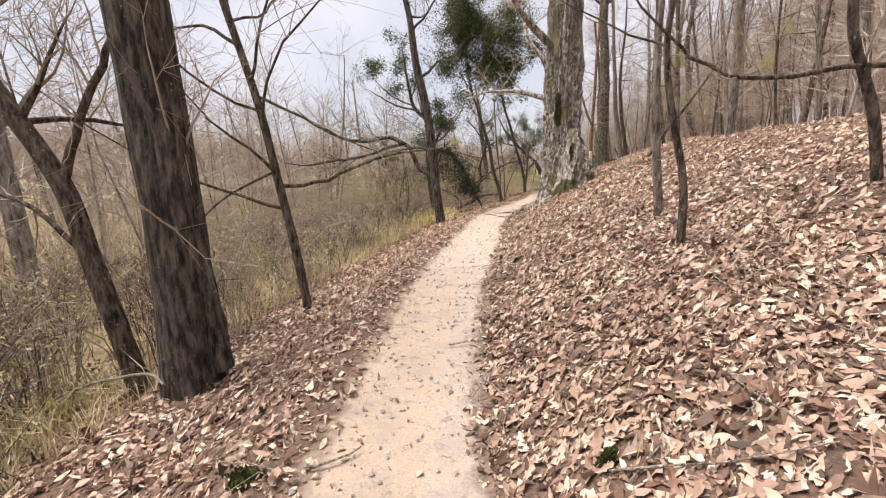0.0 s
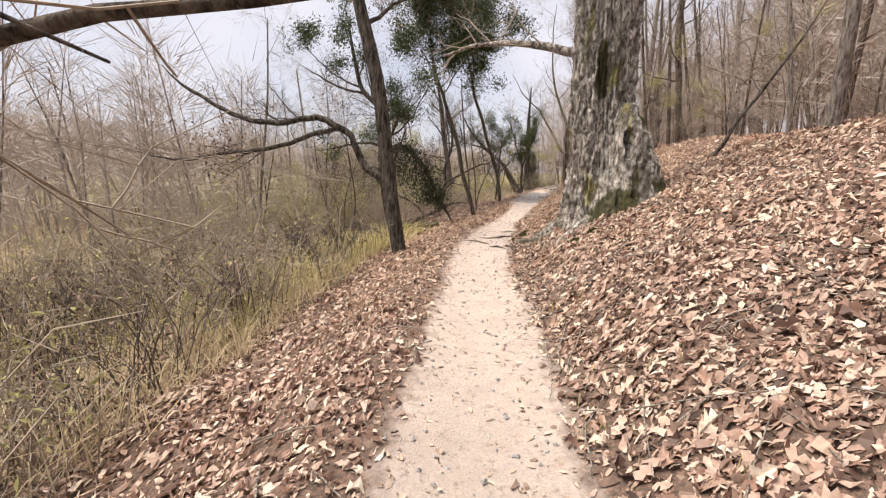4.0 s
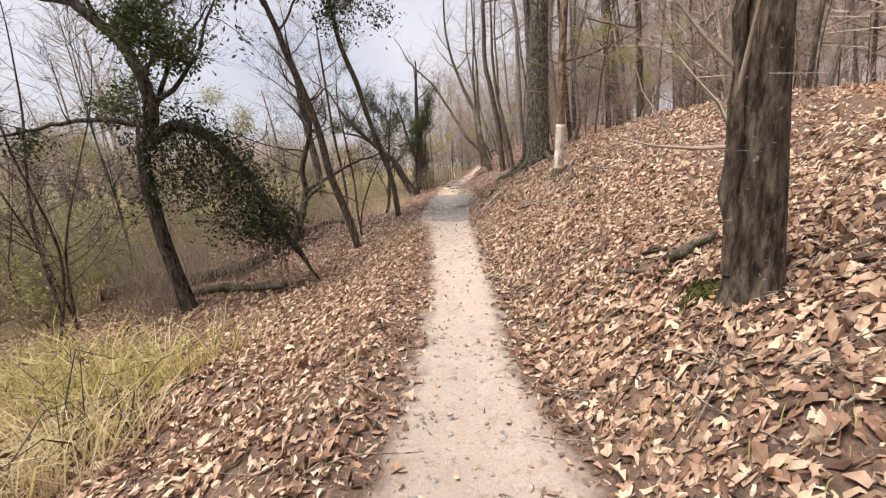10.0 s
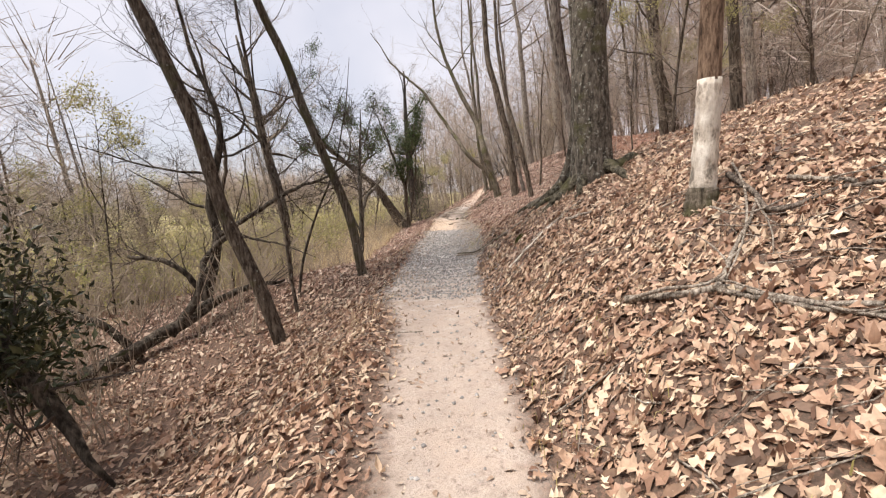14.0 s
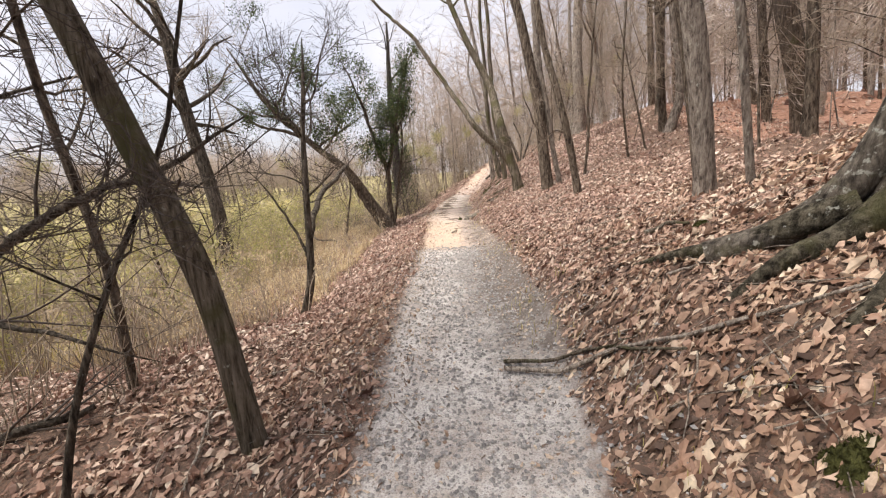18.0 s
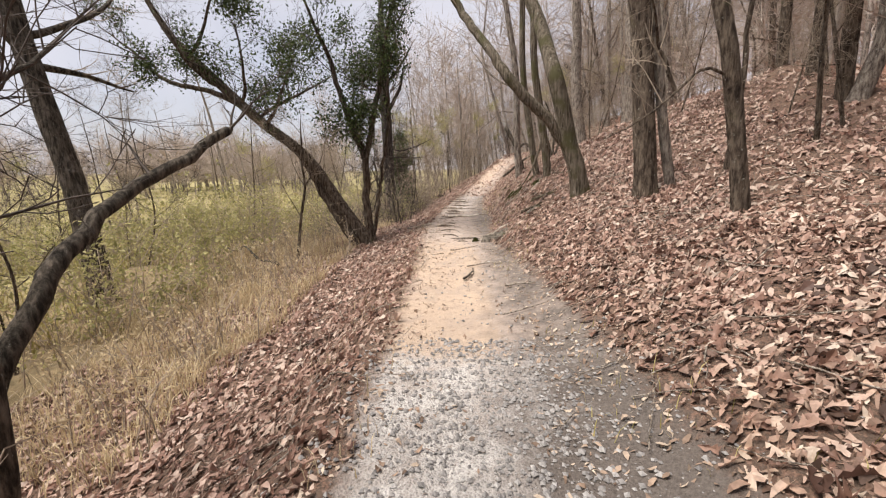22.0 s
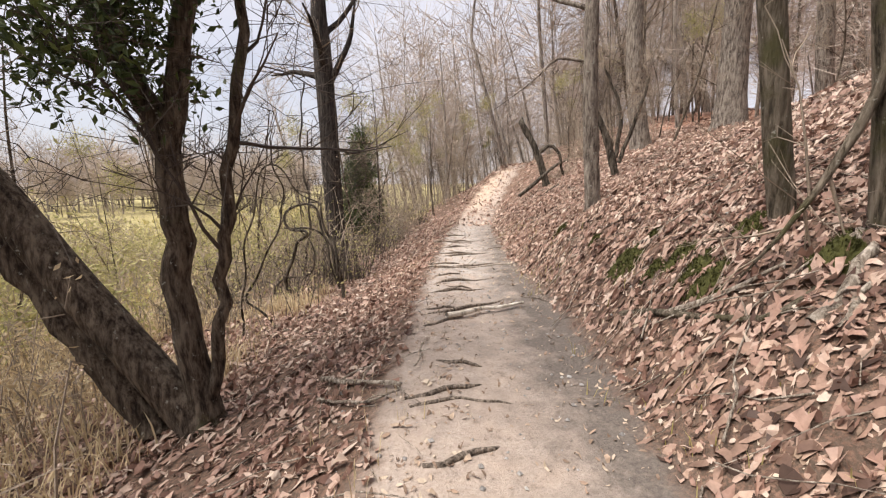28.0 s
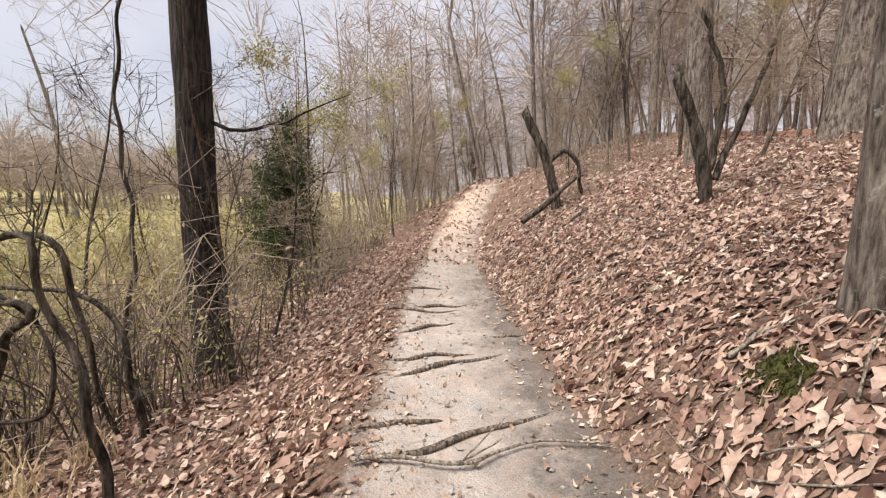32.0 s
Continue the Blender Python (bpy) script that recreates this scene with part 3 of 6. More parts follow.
def tree(line, r0, r1, limbs=(), label="", bark_mat=None, seed=0, tall=9.0, shoots=7, reach=1.8, fine=2, leaves=None, leaf_n=0, leaf_size=0.045, lowest=0.45, twig_mat=None, name="tree", category="tree", sides=12, flare=0.5, stop=False, bushy=0.6, tail_len=0.9, leaf_low=1.2, twigs=240, twig_r=0.003, leaf_spread=0.14):
    """A tree: a trunk along the given line and on above it, given limbs, and free limbs with their twigs."""
    rng = np.random.default_rng(1000 + seed)
    bark_mat, twig_mat = bark_mat or BARK_BROWN, twig_mat or TWIG
    base = np.array([line[0][0], line[0][1], line[0][2]])
    thing = tagged(new(name), label, category, kind="")
    thing.location = base
    low = np.array(line, float)
    first = unit(low[1] - low[0])
    low = np.concatenate([[low[0] - first * 0.25], low])
    trunk = smooth_line(low, 0.12 if sides > 10 else 0.2)
    rad = np.linspace(r0, r1, len(trunk))
    top = trunk[-1]
    if not stop and top[2] - base[2] < tall:
        more = tall - (top[2] - base[2])
        way = unit(trunk[-1] - trunk[-4])
        ext, er = sprout(rng, top, way, more, r1, 0.12, 0.25, 0.45)
        trunk, rad = np.concatenate([trunk, ext[1:]]), np.concatenate([rad, er[1:]])
    h = Heap()
    if stop:
        m = len(rad)
        rad = rad * (1 + 0.10 * np.sin(np.arange(m) * 1.7 + seed))
        trunk = np.concatenate([trunk, top + np.array([[0.02, 0.0, 0.05], [0.035, 0.01, 0.12], [0.03, 0.015, 0.2]])])
        rad = np.r_[rad, rad[-1] * np.array([0.8, 0.42, 0.08])]
    h.tube(trunk, rad, sides, 0.16 if stop else 0.05, flare, True, seed)
    part("trunk", h.mesh("trunk", bark_mat, base), thing)
    tw, tips = Heap(), []
    lines = []
    for pts, a, b, *tail_own in limbs:
        ln = smooth_line(pts, 0.15)
        ln = ln + rng.normal(0, 0.012, ln.shape)
        rr = np.linspace(a, b, len(ln))
        tail, tr = sprout(rng, ln[-1], unit(ln[-1] - ln[-3]), tail_own[0] if tail_own else tail_len if not stop else 0.12, b, 0.3, 0.15)
        ln, rr = np.concatenate([ln, tail[1:]]), np.concatenate([rr, tr[1:]])
        h = Heap()
        h.tube(ln, rr, 8, 0.06, 0, True, seed)
        part("limb", h.mesh("limb", bark_mat, base), thing)
        lines.append((ln, rr, bushy))
    n = len(trunk)
    zs = trunk[:, 2] - base[2]
    span = [i for i in range(n - 1) if zs[i] > lowest * max(zs)]
    for k in range(shoots if span else 0):
        i = span[int((k + rng.uniform(0, 1)) / shoots * len(span)) % len(span)]
        way = unit(np.array([*rng.normal(0, 1, 2), rng.uniform(0.2, 0.9)]))
        ln, rr = sprout(rng, trunk[i], way, reach * rng.uniform(0.6, 1.4), max(0.008, rad[i] * 0.45), 0.3, 0.2)
        h = Heap()
        h.tube(ln, rr, 6, 0.04)
        part("limb", h.mesh("limb", bark_mat, base), thing)
        lines.append((ln, rr, 1.0))
    for ln, rr, w in lines:
        twiggery(rng, tw, ln, rr, int(5 * w) + 2, 0.45 * reach, fine, tips)
    if tw.n:
        tagged(part("branchwork", tw.mesh("branchwork", twig_mat, base), thing), kind="stuff")
        if twigs:
            v, f = spray(rng, np.array(tips), twigs, 0.32 * reach, twig_r)
            tagged(part("twig_spray", sheet("twig_spray", v - base, f, twig_mat), thing), kind="stuff")
    if leaves is not None and leaf_n:
        t = np.array(tips)
        t = t[t[:, 2] > base[2] + leaf_low]
        away = beside(t[:, 0], t[:, 1])[1]
        t = t[(np.abs(away) > 1.9) | (t[:, 2] > 3.6)]
        seat = t[rng.integers(0, len(t), max(3, leaf_n // 26))]
        near = np.min(np.linalg.norm(t[:, None] - seat[None], axis=2) * rng.uniform(0.7, 1.5, len(seat)), axis=1) < 0.42
        t = t[near]
        pick = t[rng.integers(0, len(t), leaf_n)]
        v, f = leaf_cloud(rng, pick[: max(1, leaf_n // 4)], 34, leaf_spread, leaf_size)
        tagged(part("crown", sheet("crown", v - base, f, leaves), thing, "small glossy evergreen leaves"), kind="stuff")
    return thing


tree([(-2.44, 3.64, -0.64), (-2.44, 3.64, 1.00), (-2.48, 3.64, 2.21), (-2.51, 3.64, 2.85)], 0.246, 0.235, [([(-2.14, 3.64, -0.39), (-2.23, 3.64, 0.36), (-2.30, 3.64, 1.10), (-2.36, 3.64, 1.98)], 0.106, 0.084)], label='thick dark furrowed trunk with a second stem at its foot', bark_mat=BARK_DARK, tall=13, shoots=6, reach=2.4, sides=18, lowest=.35, seed=0)
tree([(-3.33, 4.05, -0.88), (-3.61, 4.05, 0.53), (-3.77, 4.05, 1.33), (-4.20, 4.04, 2.18)], 0.112, 0.081, [([(-3.74, 4.05, 1.39), (-3.49, 4.05, 1.97), (-3.12, 4.05, 2.57), (-2.92, 4.05, 3.00)], 0.044, 0.025), ([(-3.63, 4.05, 0.59), (-4.10, 4.05, 1.11), (-4.41, 4.04, 1.25)], 0.031, 0.019)], label='slender leaning brown tree among brambles', tall=6, shoots=6, bark_mat=BARK_BROWN, fine=3, seed=1)
tree([(-2.04, 5.79, -0.58), (-2.18, 5.79, 0.43), (-2.35, 5.79, 1.40), (-2.53, 5.79, 2.37), (-2.83, 5.78, 3.49)], 0.068, 0.047, [([(-2.32, 5.79, 1.24), (-1.80, 5.79, 1.28), (-1.15, 5.79, 1.55), (-0.68, 5.79, 1.70)], 0.030, 0.017), ([(-2.34, 5.79, 1.47), (-3.10, 5.78, 1.08), (-3.54, 5.78, 0.72)], 0.021, 0.013), ([(-2.57, 5.79, 2.45), (-2.05, 5.79, 2.23), (-1.45, 5.79, 1.93)], 0.021, 0.013), ([(-2.73, 5.78, 3.08), (-3.15, 5.78, 3.32), (-3.68, 5.78, 3.22)], 0.026, 0.013)], label='slim brown sapling with long thin side branches', tall=7, shoots=8, reach=2.2, lowest=.2, fine=3, seed=2)
tree([(-0.11, 13.79, -0.49), (-0.23, 13.81, 0.35), (-0.36, 13.83, 1.51), (-0.51, 13.86, 2.82), (-0.69, 13.90, 3.76)], 0.157, 0.139, [([(-0.35, 13.83, 1.11), (-0.81, 13.92, 1.38), (-1.03, 13.96, 1.74), (-1.13, 13.98, 2.05), (-1.47, 14.05, 2.27), (-1.86, 14.12, 2.42), (-2.57, 14.26, 2.29), (-3.43, 14.43, 2.38), (-4.52, 14.64, 2.92)], 0.083, 0.039), ([(-1.32, 14.02, 2.16), (-1.64, 14.08, 2.15), (-2.29, 14.21, 1.94), (-3.11, 14.37, 1.73), (-4.09, 14.56, 1.62), (-4.75, 14.69, 1.49)], 0.052, 0.039), ([(-0.24, 13.81, 1.52), (0.02, 13.76, 2.31), (-0.37, 13.83, 2.45)], 0.026, 0.013)], label='leaning dark tree with a hooked low limb', tall=10, shoots=6, reach=2.2, bark_mat=BARK_DARK, sides=16, bushy=1.2, twig_mat=TWIG_DARK, leaves=LEAF_DARK, leaf_n=240, leaf_size=.04, leaf_spread=.3, leaf_low=1.5, seed=3)
tree([(-0.44, 22.40, -1.45), (-0.77, 22.50, 0.39), (-0.82, 22.52, 1.73), (-0.54, 22.43, 2.51), (-0.84, 22.52, 3.64), (-1.61, 22.77, 4.49), (-1.87, 22.85, 5.43)], 0.146, 0.084, [([(-0.74, 22.50, 1.86), (-0.21, 22.33, 2.23), (0.41, 22.13, 1.99), (0.94, 21.97, 1.33), (1.41, 21.82, 0.38), (1.71, 21.72, -0.18)], 0.125, 0.070), ([(-0.71, 22.49, 2.25), (-1.58, 22.76, 2.39), (-2.87, 23.16, 2.16)], 0.056, 0.028), ([(-0.64, 22.46, 2.38), (-0.27, 22.35, 3.02), (-0.10, 22.29, 3.64), (-0.28, 22.35, 4.36)], 0.049, 0.028), ([(-1.38, 22.70, 4.31), (-2.57, 23.07, 4.61), (-3.69, 23.42, 5.20)], 0.056, 0.028)], label='crooked tree draped with dark ivy', bark_mat=BARK_DARK, tall=9, shoots=9, reach=2.2, fine=3, leaves=EVERGREEN, leaf_n=1100, lowest=.3, leaf_size=.05, leaf_spread=.15, twigs=600, twig_mat=TWIG_DARK, seed=4)
tree([(1.98, 27.45, -0.78), (2.38, 27.29, 0.60), (2.33, 27.30, 1.31), (2.68, 27.16, 2.59), (2.66, 27.17, 3.24), (2.46, 27.25, 3.88)], 0.118, 0.047, [([(2.38, 27.28, 0.63), (3.29, 26.91, 1.15), (3.87, 26.66, 1.48), (4.46, 26.42, 1.68)], 0.063, 0.028), ([(2.41, 27.27, 0.61), (2.93, 27.06, 0.58), (3.49, 26.82, 0.44)], 0.035, 0.020), ([(2.35, 27.30, 1.20), (1.91, 27.48, 1.37), (1.50, 27.65, 1.68)], 0.035, 0.020), ([(2.66, 27.17, 2.52), (3.16, 26.96, 2.83), (3.10, 26.98, 3.48), (3.11, 26.98, 3.85)], 0.031, 0.020)], label='dark many-branched bare tree in the hollow', bark_mat=BARK_DARK, tall=7, shoots=8, reach=2.2, fine=3, lowest=.3, twig_mat=TWIG_DARK, seed=6)
tree([(3.44, 24.15, -0.85), (3.22, 24.24, 0.08), (2.86, 24.39, 1.22), (2.66, 24.47, 2.35), (2.41, 24.57, 3.21), (2.20, 24.66, 3.84)], 0.105, 0.09, [], label='slender trunk leaning out over the slope', bark_mat=BARK_BROWN, tall=9.5, shoots=14, reach=3.2, lowest=.6, leaves=EVERGREEN, leaf_n=3600, fine=3, leaf_size=.055, leaf_spread=.2, twigs=800, bushy=1.2, seed=7)
tree([(5.02, 25.41, -0.27), (4.86, 25.48, 0.96), (4.59, 25.59, 1.85), (4.26, 25.73, 2.90), (4.02, 25.82, 3.81), (3.76, 25.93, 4.51)], 0.088, 0.075, [], label='slender mossy trunk leaning over the hollow', bark_mat=BARK_MOSSY, tall=9, shoots=14, reach=3.0, lowest=.6, leaves=EVERGREEN, leaf_n=3600, fine=3, leaf_size=.055, leaf_spread=.2, twigs=800, bushy=1.2, seed=8)
tree([(3.75, 27.63, -0.61), (3.74, 27.64, 0.72), (3.50, 27.73, 2.39), (3.39, 27.78, 3.63), (3.25, 27.84, 5.23)], 0.050, 0.032, [([(2.32, 28.21, 1.06), (2.67, 28.07, 2.33), (2.50, 28.14, 3.69), (2.40, 28.18, 4.45)], 0.044, 0.025)], label='thin bare sapling on the leafy slope', tall=7, shoots=7, reach=1.8, lowest=.3, seed=9)
tree([(3.75, 25.13, -0.72), (3.70, 25.32, 0.12), (3.69, 25.48, 0.90), (3.57, 25.76, 2.07), (3.45, 26.03, 3.14)], 0.034, 0.022, [], label='thin brown sapling on the leafy slope', tall=5.5, shoots=6, reach=1.3, lowest=.35, bark_mat=BARK_BROWN, fine=3, twig_mat=TWIG_DARK, seed=42)
tree([(3.82, 25.68, -0.51), (3.97, 25.76, 0.17), (4.28, 25.79, 0.98), (4.58, 25.78, 1.57)], 0.028, 0.018, [], label='thin leaning sapling on the leafy slope', tall=4.5, shoots=5, reach=1.2, lowest=.3, bark_mat=BARK_DARK, fine=3, twig_mat=TWIG_DARK, seed=43)
tree([(4.03, 37.87, -1.46), (3.87, 37.95, 0.86), (3.53, 38.11, 3.01), (3.29, 38.23, 4.74), (3.20, 38.27, 5.86)], 0.231, 0.169, [], label='bare leaning tree below the bank', tall=10, shoots=9, reach=2.4, bark_mat=BARK_DARK, fine=3, seed=10)
tree([(5.75, 30.20, -0.94), (5.92, 30.12, -0.24), (6.00, 30.08, 1.34), (6.05, 30.05, 2.35), (6.11, 30.03, 2.85)], 0.083, 0.038, [([(5.93, 30.12, 0.15), (6.10, 30.60, 0.75), (6.30, 31.00, 1.08), (6.46, 31.36, 1.28), (6.67, 31.55, 1.42), (7.12, 32.02, 1.77)], 0.066, 0.046, 0.08), ([(5.91, 30.12, 0.24), (5.70, 30.22, 0.79), (5.39, 30.37, 1.37)], 0.028, 0.014), ([(5.97, 30.09, 1.47), (5.65, 30.25, 1.61), (5.22, 30.45, 1.69)], 0.017, 0.010), ([(6.06, 30.05, 2.35), (5.74, 30.20, 2.54), (5.14, 30.49, 2.76)], 0.021, 0.010), ([(6.11, 30.02, 2.80), (6.24, 29.96, 2.87), (6.37, 29.90, 3.21)], 0.028, 0.014)], label='crooked bare sapling with tangled twigs', tall=4.8, shoots=6, reach=1.5, lowest=.3, bark_mat=BARK_DARK, fine=3, twig_mat=TWIG_DARK, seed=11)
tree([(9.70, 37.46, -0.48), (9.13, 37.71, 0.41), (8.36, 38.05, 1.67), (7.38, 38.48, 2.55), (6.05, 39.05, 3.97)], 0.150, 0.100, [([(9.42, 37.59, -0.55), (8.79, 37.86, 0.62), (8.31, 38.07, 1.62), (7.73, 38.32, 2.27), (6.65, 38.79, 3.08), (5.54, 39.28, 3.40)], 0.130, 0.050), ([(9.78, 37.43, -0.42), (9.69, 37.47, 0.50), (9.70, 37.47, 1.55), (9.38, 37.61, 2.55), (9.11, 37.72, 3.50)], 0.110, 0.060), ([(9.71, 37.46, 1.55), (9.98, 37.34, 2.80), (10.22, 37.24, 4.06)], 0.080, 0.050), ([(9.82, 37.41, -0.30), (10.10, 37.29, 1.45), (10.26, 37.22, 2.54)], 0.050, 0.035)], label='many-stemmed evergreen holly leaning from the bank', bark_mat=BARK_BROWN, tall=7, shoots=6, reach=2.2, bushy=1.8, tail_len=2.2, leaf_low=2.5, leaves=EVERGREEN, leaf_n=3000, lowest=.4, fine=3, sides=14, name='holly_tree', leaf_size=.04, leaf_spread=.15, twigs=900, twig_mat=TWIG_DARK, seed=13)
tree([(12.26, 43.89, -1.06), (12.17, 43.95, 0.78), (12.14, 43.97, 2.32), (12.12, 43.98, 3.29), (12.11, 43.99, 4.02)], 0.226, 0.203, [([(12.18, 43.94, 3.48), (12.47, 43.77, 4.05), (12.67, 43.64, 4.60)], 0.090, 0.051), ([(12.18, 43.94, 2.13), (12.65, 43.65, 2.02), (13.10, 43.38, 2.16)], 0.028, 0.017)], label='straight trunk with a forked top, coloured near-black as a silhouette', bark_mat=BARK_BLACK, tall=10, shoots=7, reach=2.0, sides=14, seed=14)
tree([(7.95, 37.48, -0.83), (8.11, 37.41, 0.26), (8.24, 37.35, 0.96), (8.21, 37.36, 1.51), (8.24, 37.35, 1.93)], 0.040, 0.022, [([(8.24, 37.35, 0.96), (8.46, 37.25, 1.26)], 0.025, 0.012)], label='thin bare sapling in dry grass', tall=3.4, shoots=5, reach=.9, lowest=.3, seed=15)
tree([(2.63, 4.97, 0.92), (2.46, 4.97, 2.13), (2.40, 4.97, 2.98), (2.39, 4.97, 3.33)], 0.052, 0.042, [], label='pale slender sapling on the leafy bank', bark_mat=BARK_GREY, tall=7, shoots=5, reach=1.2, seed=16)
tree([(2.22, 3.75, 0.80), (2.17, 3.75, 1.40), (2.00, 3.75, 1.99), (1.89, 3.75, 2.54), (1.91, 3.75, 2.89)], 0.040, 0.024, [], label='thin crooked sapling on the leafy bank', tall=6, shoots=6, reach=1.2, lowest=.25, seed=17)
tree([(6.02, 12.61, 1.67), (6.32, 12.61, 1.98), (6.52, 12.64, 2.37), (6.93, 12.66, 2.90), (7.44, 12.69, 3.62)], 0.042, 0.028, [], label='dark bent bare stem leaning out of the bank', bark_mat=BARK_DARK, tall=3.2, shoots=3, reach=0.9, lowest=.4, fine=2, twigs=80, seed=44)
tree([(8.23, 12.21, 2.35), (8.15, 12.21, 4.48), (8.05, 12.20, 5.90)], 0.123, 0.106, [], label='pale straight trunk up the hillside', bark_mat=BARK_GREY, tall=13, shoots=6, seed=18)
tree([(3.89, 3.71, 1.37), (3.72, 3.71, 1.99), (3.42, 3.71, 2.62), (3.37, 3.71, 2.88)], 0.046, 0.036, [([(3.75, 3.71, 2.39), (3.19, 3.71, 2.32), (2.62, 3.71, 2.27), (2.23, 3.71, 2.36), (1.86, 3.71, 2.62)], 0.023, 0.013)], label='sapling with a long drooping side branch', tall=6, shoots=5, reach=1.4, seed=19)
tree([(4.03, 14.36, 0.68), (3.98, 14.38, 1.39), (3.92, 14.40, 2.21), (3.92, 14.40, 2.84)], 0.148, 0.099, [([(3.90, 14.40, 0.77), (3.81, 14.43, 1.53), (3.80, 14.43, 2.30)], 0.054, 0.030)], label='rough brown trunk with a dead stem beside it', bark_mat=BARK_BROWN, tall=13, shoots=6, reach=2.2, sides=16, flare=.8, seed=20)
stout = tree([(8.75, 23.30, 1.33), (8.74, 23.31, 2.2), (8.72, 23.33, 3.2)], 0.33, 0.285, [], label='stout grey-barked tree on spreading mossy roots', bark_mat=BARK_STOUT, tall=16, shoots=8, reach=2.8, sides=28, flare=.55, seed=22)
stem = smooth_line([(8.22, 24.40, land1(8.22, 24.40) + 0.02), (8.40, 24.02, land1(8.40, 24.02) + 0.08), (8.52, 23.76, 1.42), (8.60, 23.60, 1.95), (8.63, 23.54, 2.7), (8.60, 23.56, 4.2), (8.45, 23.75, 6.5), (8.1, 24.0, 9.0)], 0.12)
heap = Heap()
heap.tube(stem, np.linspace(0.105, 0.05, len(stem)), 14, 0.06)
part("second_stem", heap.mesh("second_stem", BARK_STOUT, stout.location), stout, "dark second stem curving out of a root")
for way, size in (([(8.60, 23.20), (8.30, 23.05), (8.05, 22.80), (7.85, 22.75)], 0.10), ([(8.55, 23.30), (8.25, 23.38), (7.98, 23.30), (7.62, 23.42)], 0.12), ([(8.58, 23.45), (8.35, 23.72), (8.10, 23.85), (7.80, 24.05)], 0.11), ([(8.50, 23.70), (8.32, 24.15), (8.22, 24.70), (8.25, 25.10)], 0.10), ([(8.95, 23.15), (9.30, 23.05), (9.75, 23.10)], 0.13), ([(8.80, 23.05), (8.75, 22.70), (8.55, 22.40), (8.50, 22.10)], 0.11)):
    line = smooth_line(np.c_[np.array(way), np.zeros(len(way))], 0.07)
    k = np.linspace(0, 1, len(line))
    line[:, 2] = land(line[:, 0], line[:, 1]) + 0.14 * (1 - k) ** 2 + 0.03 * np.sin(k * 9 + size * 70) - 0.05 * k**3 + 0.02
    heap = Heap()
    heap.tube(line, size * (1.0 - 0.72 * k) * (1 + 0.1 * np.sin(k * 13)), 12, 0.12)
    part("root", heap.mesh("root", BARK_ROOTY, stout.location), stout, "mossy spreading root")
tree([(11.91, 26.94, 1.16), (11.64, 27.05, 2.71), (11.33, 27.18, 4.33), (11.26, 27.21, 4.85)], 0.131, 0.107, [], label='leaning brown trunk on the hillside', tall=11, shoots=6, seed=24)
tree([(11.31, 26.49, 1.05), (11.23, 26.52, 1.72), (11.11, 26.58, 2.64), (11.03, 26.62, 3.22)], 0.142, 0.149, [], label='grey mossy-footed trunk on the bank', bark_mat=BARK_GREY, tall=14, shoots=6, sides=16, seed=25)
tree([(10.15, 25.23, 1.27), (10.01, 25.30, 2.25), (9.95, 25.32, 2.64)], 0.045, 0.040, [], label='pale slender trunk on the hillside', bark_mat=BARK_GREY, tall=10, shoots=6, seed=26)
tree([(16.88, 27.99, 2.01), (16.69, 28.07, 3.03), (16.41, 28.20, 4.05)], 0.228, 0.205, [], label='stout trunk high on the hillside', bark_mat=BARK_BROWN, tall=15, shoots=6, seed=27)
tree([(16.47, 31.09, 2.46), (16.68, 30.99, 3.42), (16.41, 31.11, 5.44)], 0.135, 0.105, [], label='bent grey trunk high on the hillside', bark_mat=BARK_GREY, tall=11, shoots=6, seed=28)
tree([(12.42, 32.94, 0.90), (12.31, 32.98, 1.41), (12.19, 33.04, 1.74), (12.09, 33.08, 2.20), (11.99, 33.13, 2.63), (11.94, 33.15, 2.81), (12.03, 33.89, 4.04), (11.60, 34.37, 5.29), (11.26, 34.80, 6.52)], 0.152, 0.075, [([(12.22, 33.02, 1.65), (11.83, 33.19, 2.15), (11.48, 33.34, 2.49), (11.24, 33.45, 2.82), (10.88, 34.44, 4.03), (10.44, 34.84, 4.91), (10.09, 35.17, 5.63), (9.33, 35.72, 6.48)], 0.098, 0.045, 2.2)], label='mossy trunk forked low, one stem leaning over the path', bark_mat=BARK_MOSSY, tall=12, shoots=7, reach=2.4, sides=16, seed=29)
tree([(12.48, 31.67, 1.00), (12.38, 31.71, 1.97), (12.27, 31.76, 3.11)], 0.156, 0.137, [], label='dark straight trunk in fallen leaves', bark_mat=BARK_BROWN, tall=15, shoots=6, sides=16, seed=30)
tree([(12.79, 31.53, 1.12), (12.62, 31.60, 1.97), (12.45, 31.68, 3.11)], 0.072, 0.065, [], label='pale trunk close beside the dark one', bark_mat=BARK_GREY, tall=12, shoots=5, seed=31)
tree([(12.23, 30.19, 0.90), (12.08, 30.26, 1.78), (11.92, 30.33, 2.57)], 0.091, 0.082, [([(11.97, 30.31, 2.28), (11.77, 30.39, 2.34), (11.62, 30.46, 2.31), (11.46, 30.53, 2.16)], 0.018, 0.014), ([(11.46, 30.53, 2.14), (11.36, 30.57, 2.31), (11.28, 30.60, 2.57)], 0.021, 0.018)], label='brown trunk with a crooked hanging branch', bark_mat=BARK_BROWN, tall=13, shoots=6, sides=14, seed=32)
tree([(13.19, 31.01, 1.27), (13.24, 30.99, 1.98), (13.26, 30.98, 2.68), (13.23, 31.00, 2.99)], 0.042, 0.030, [], label='thin bent sapling on the hillside', tall=6, shoots=5, reach=1.2, seed=33)
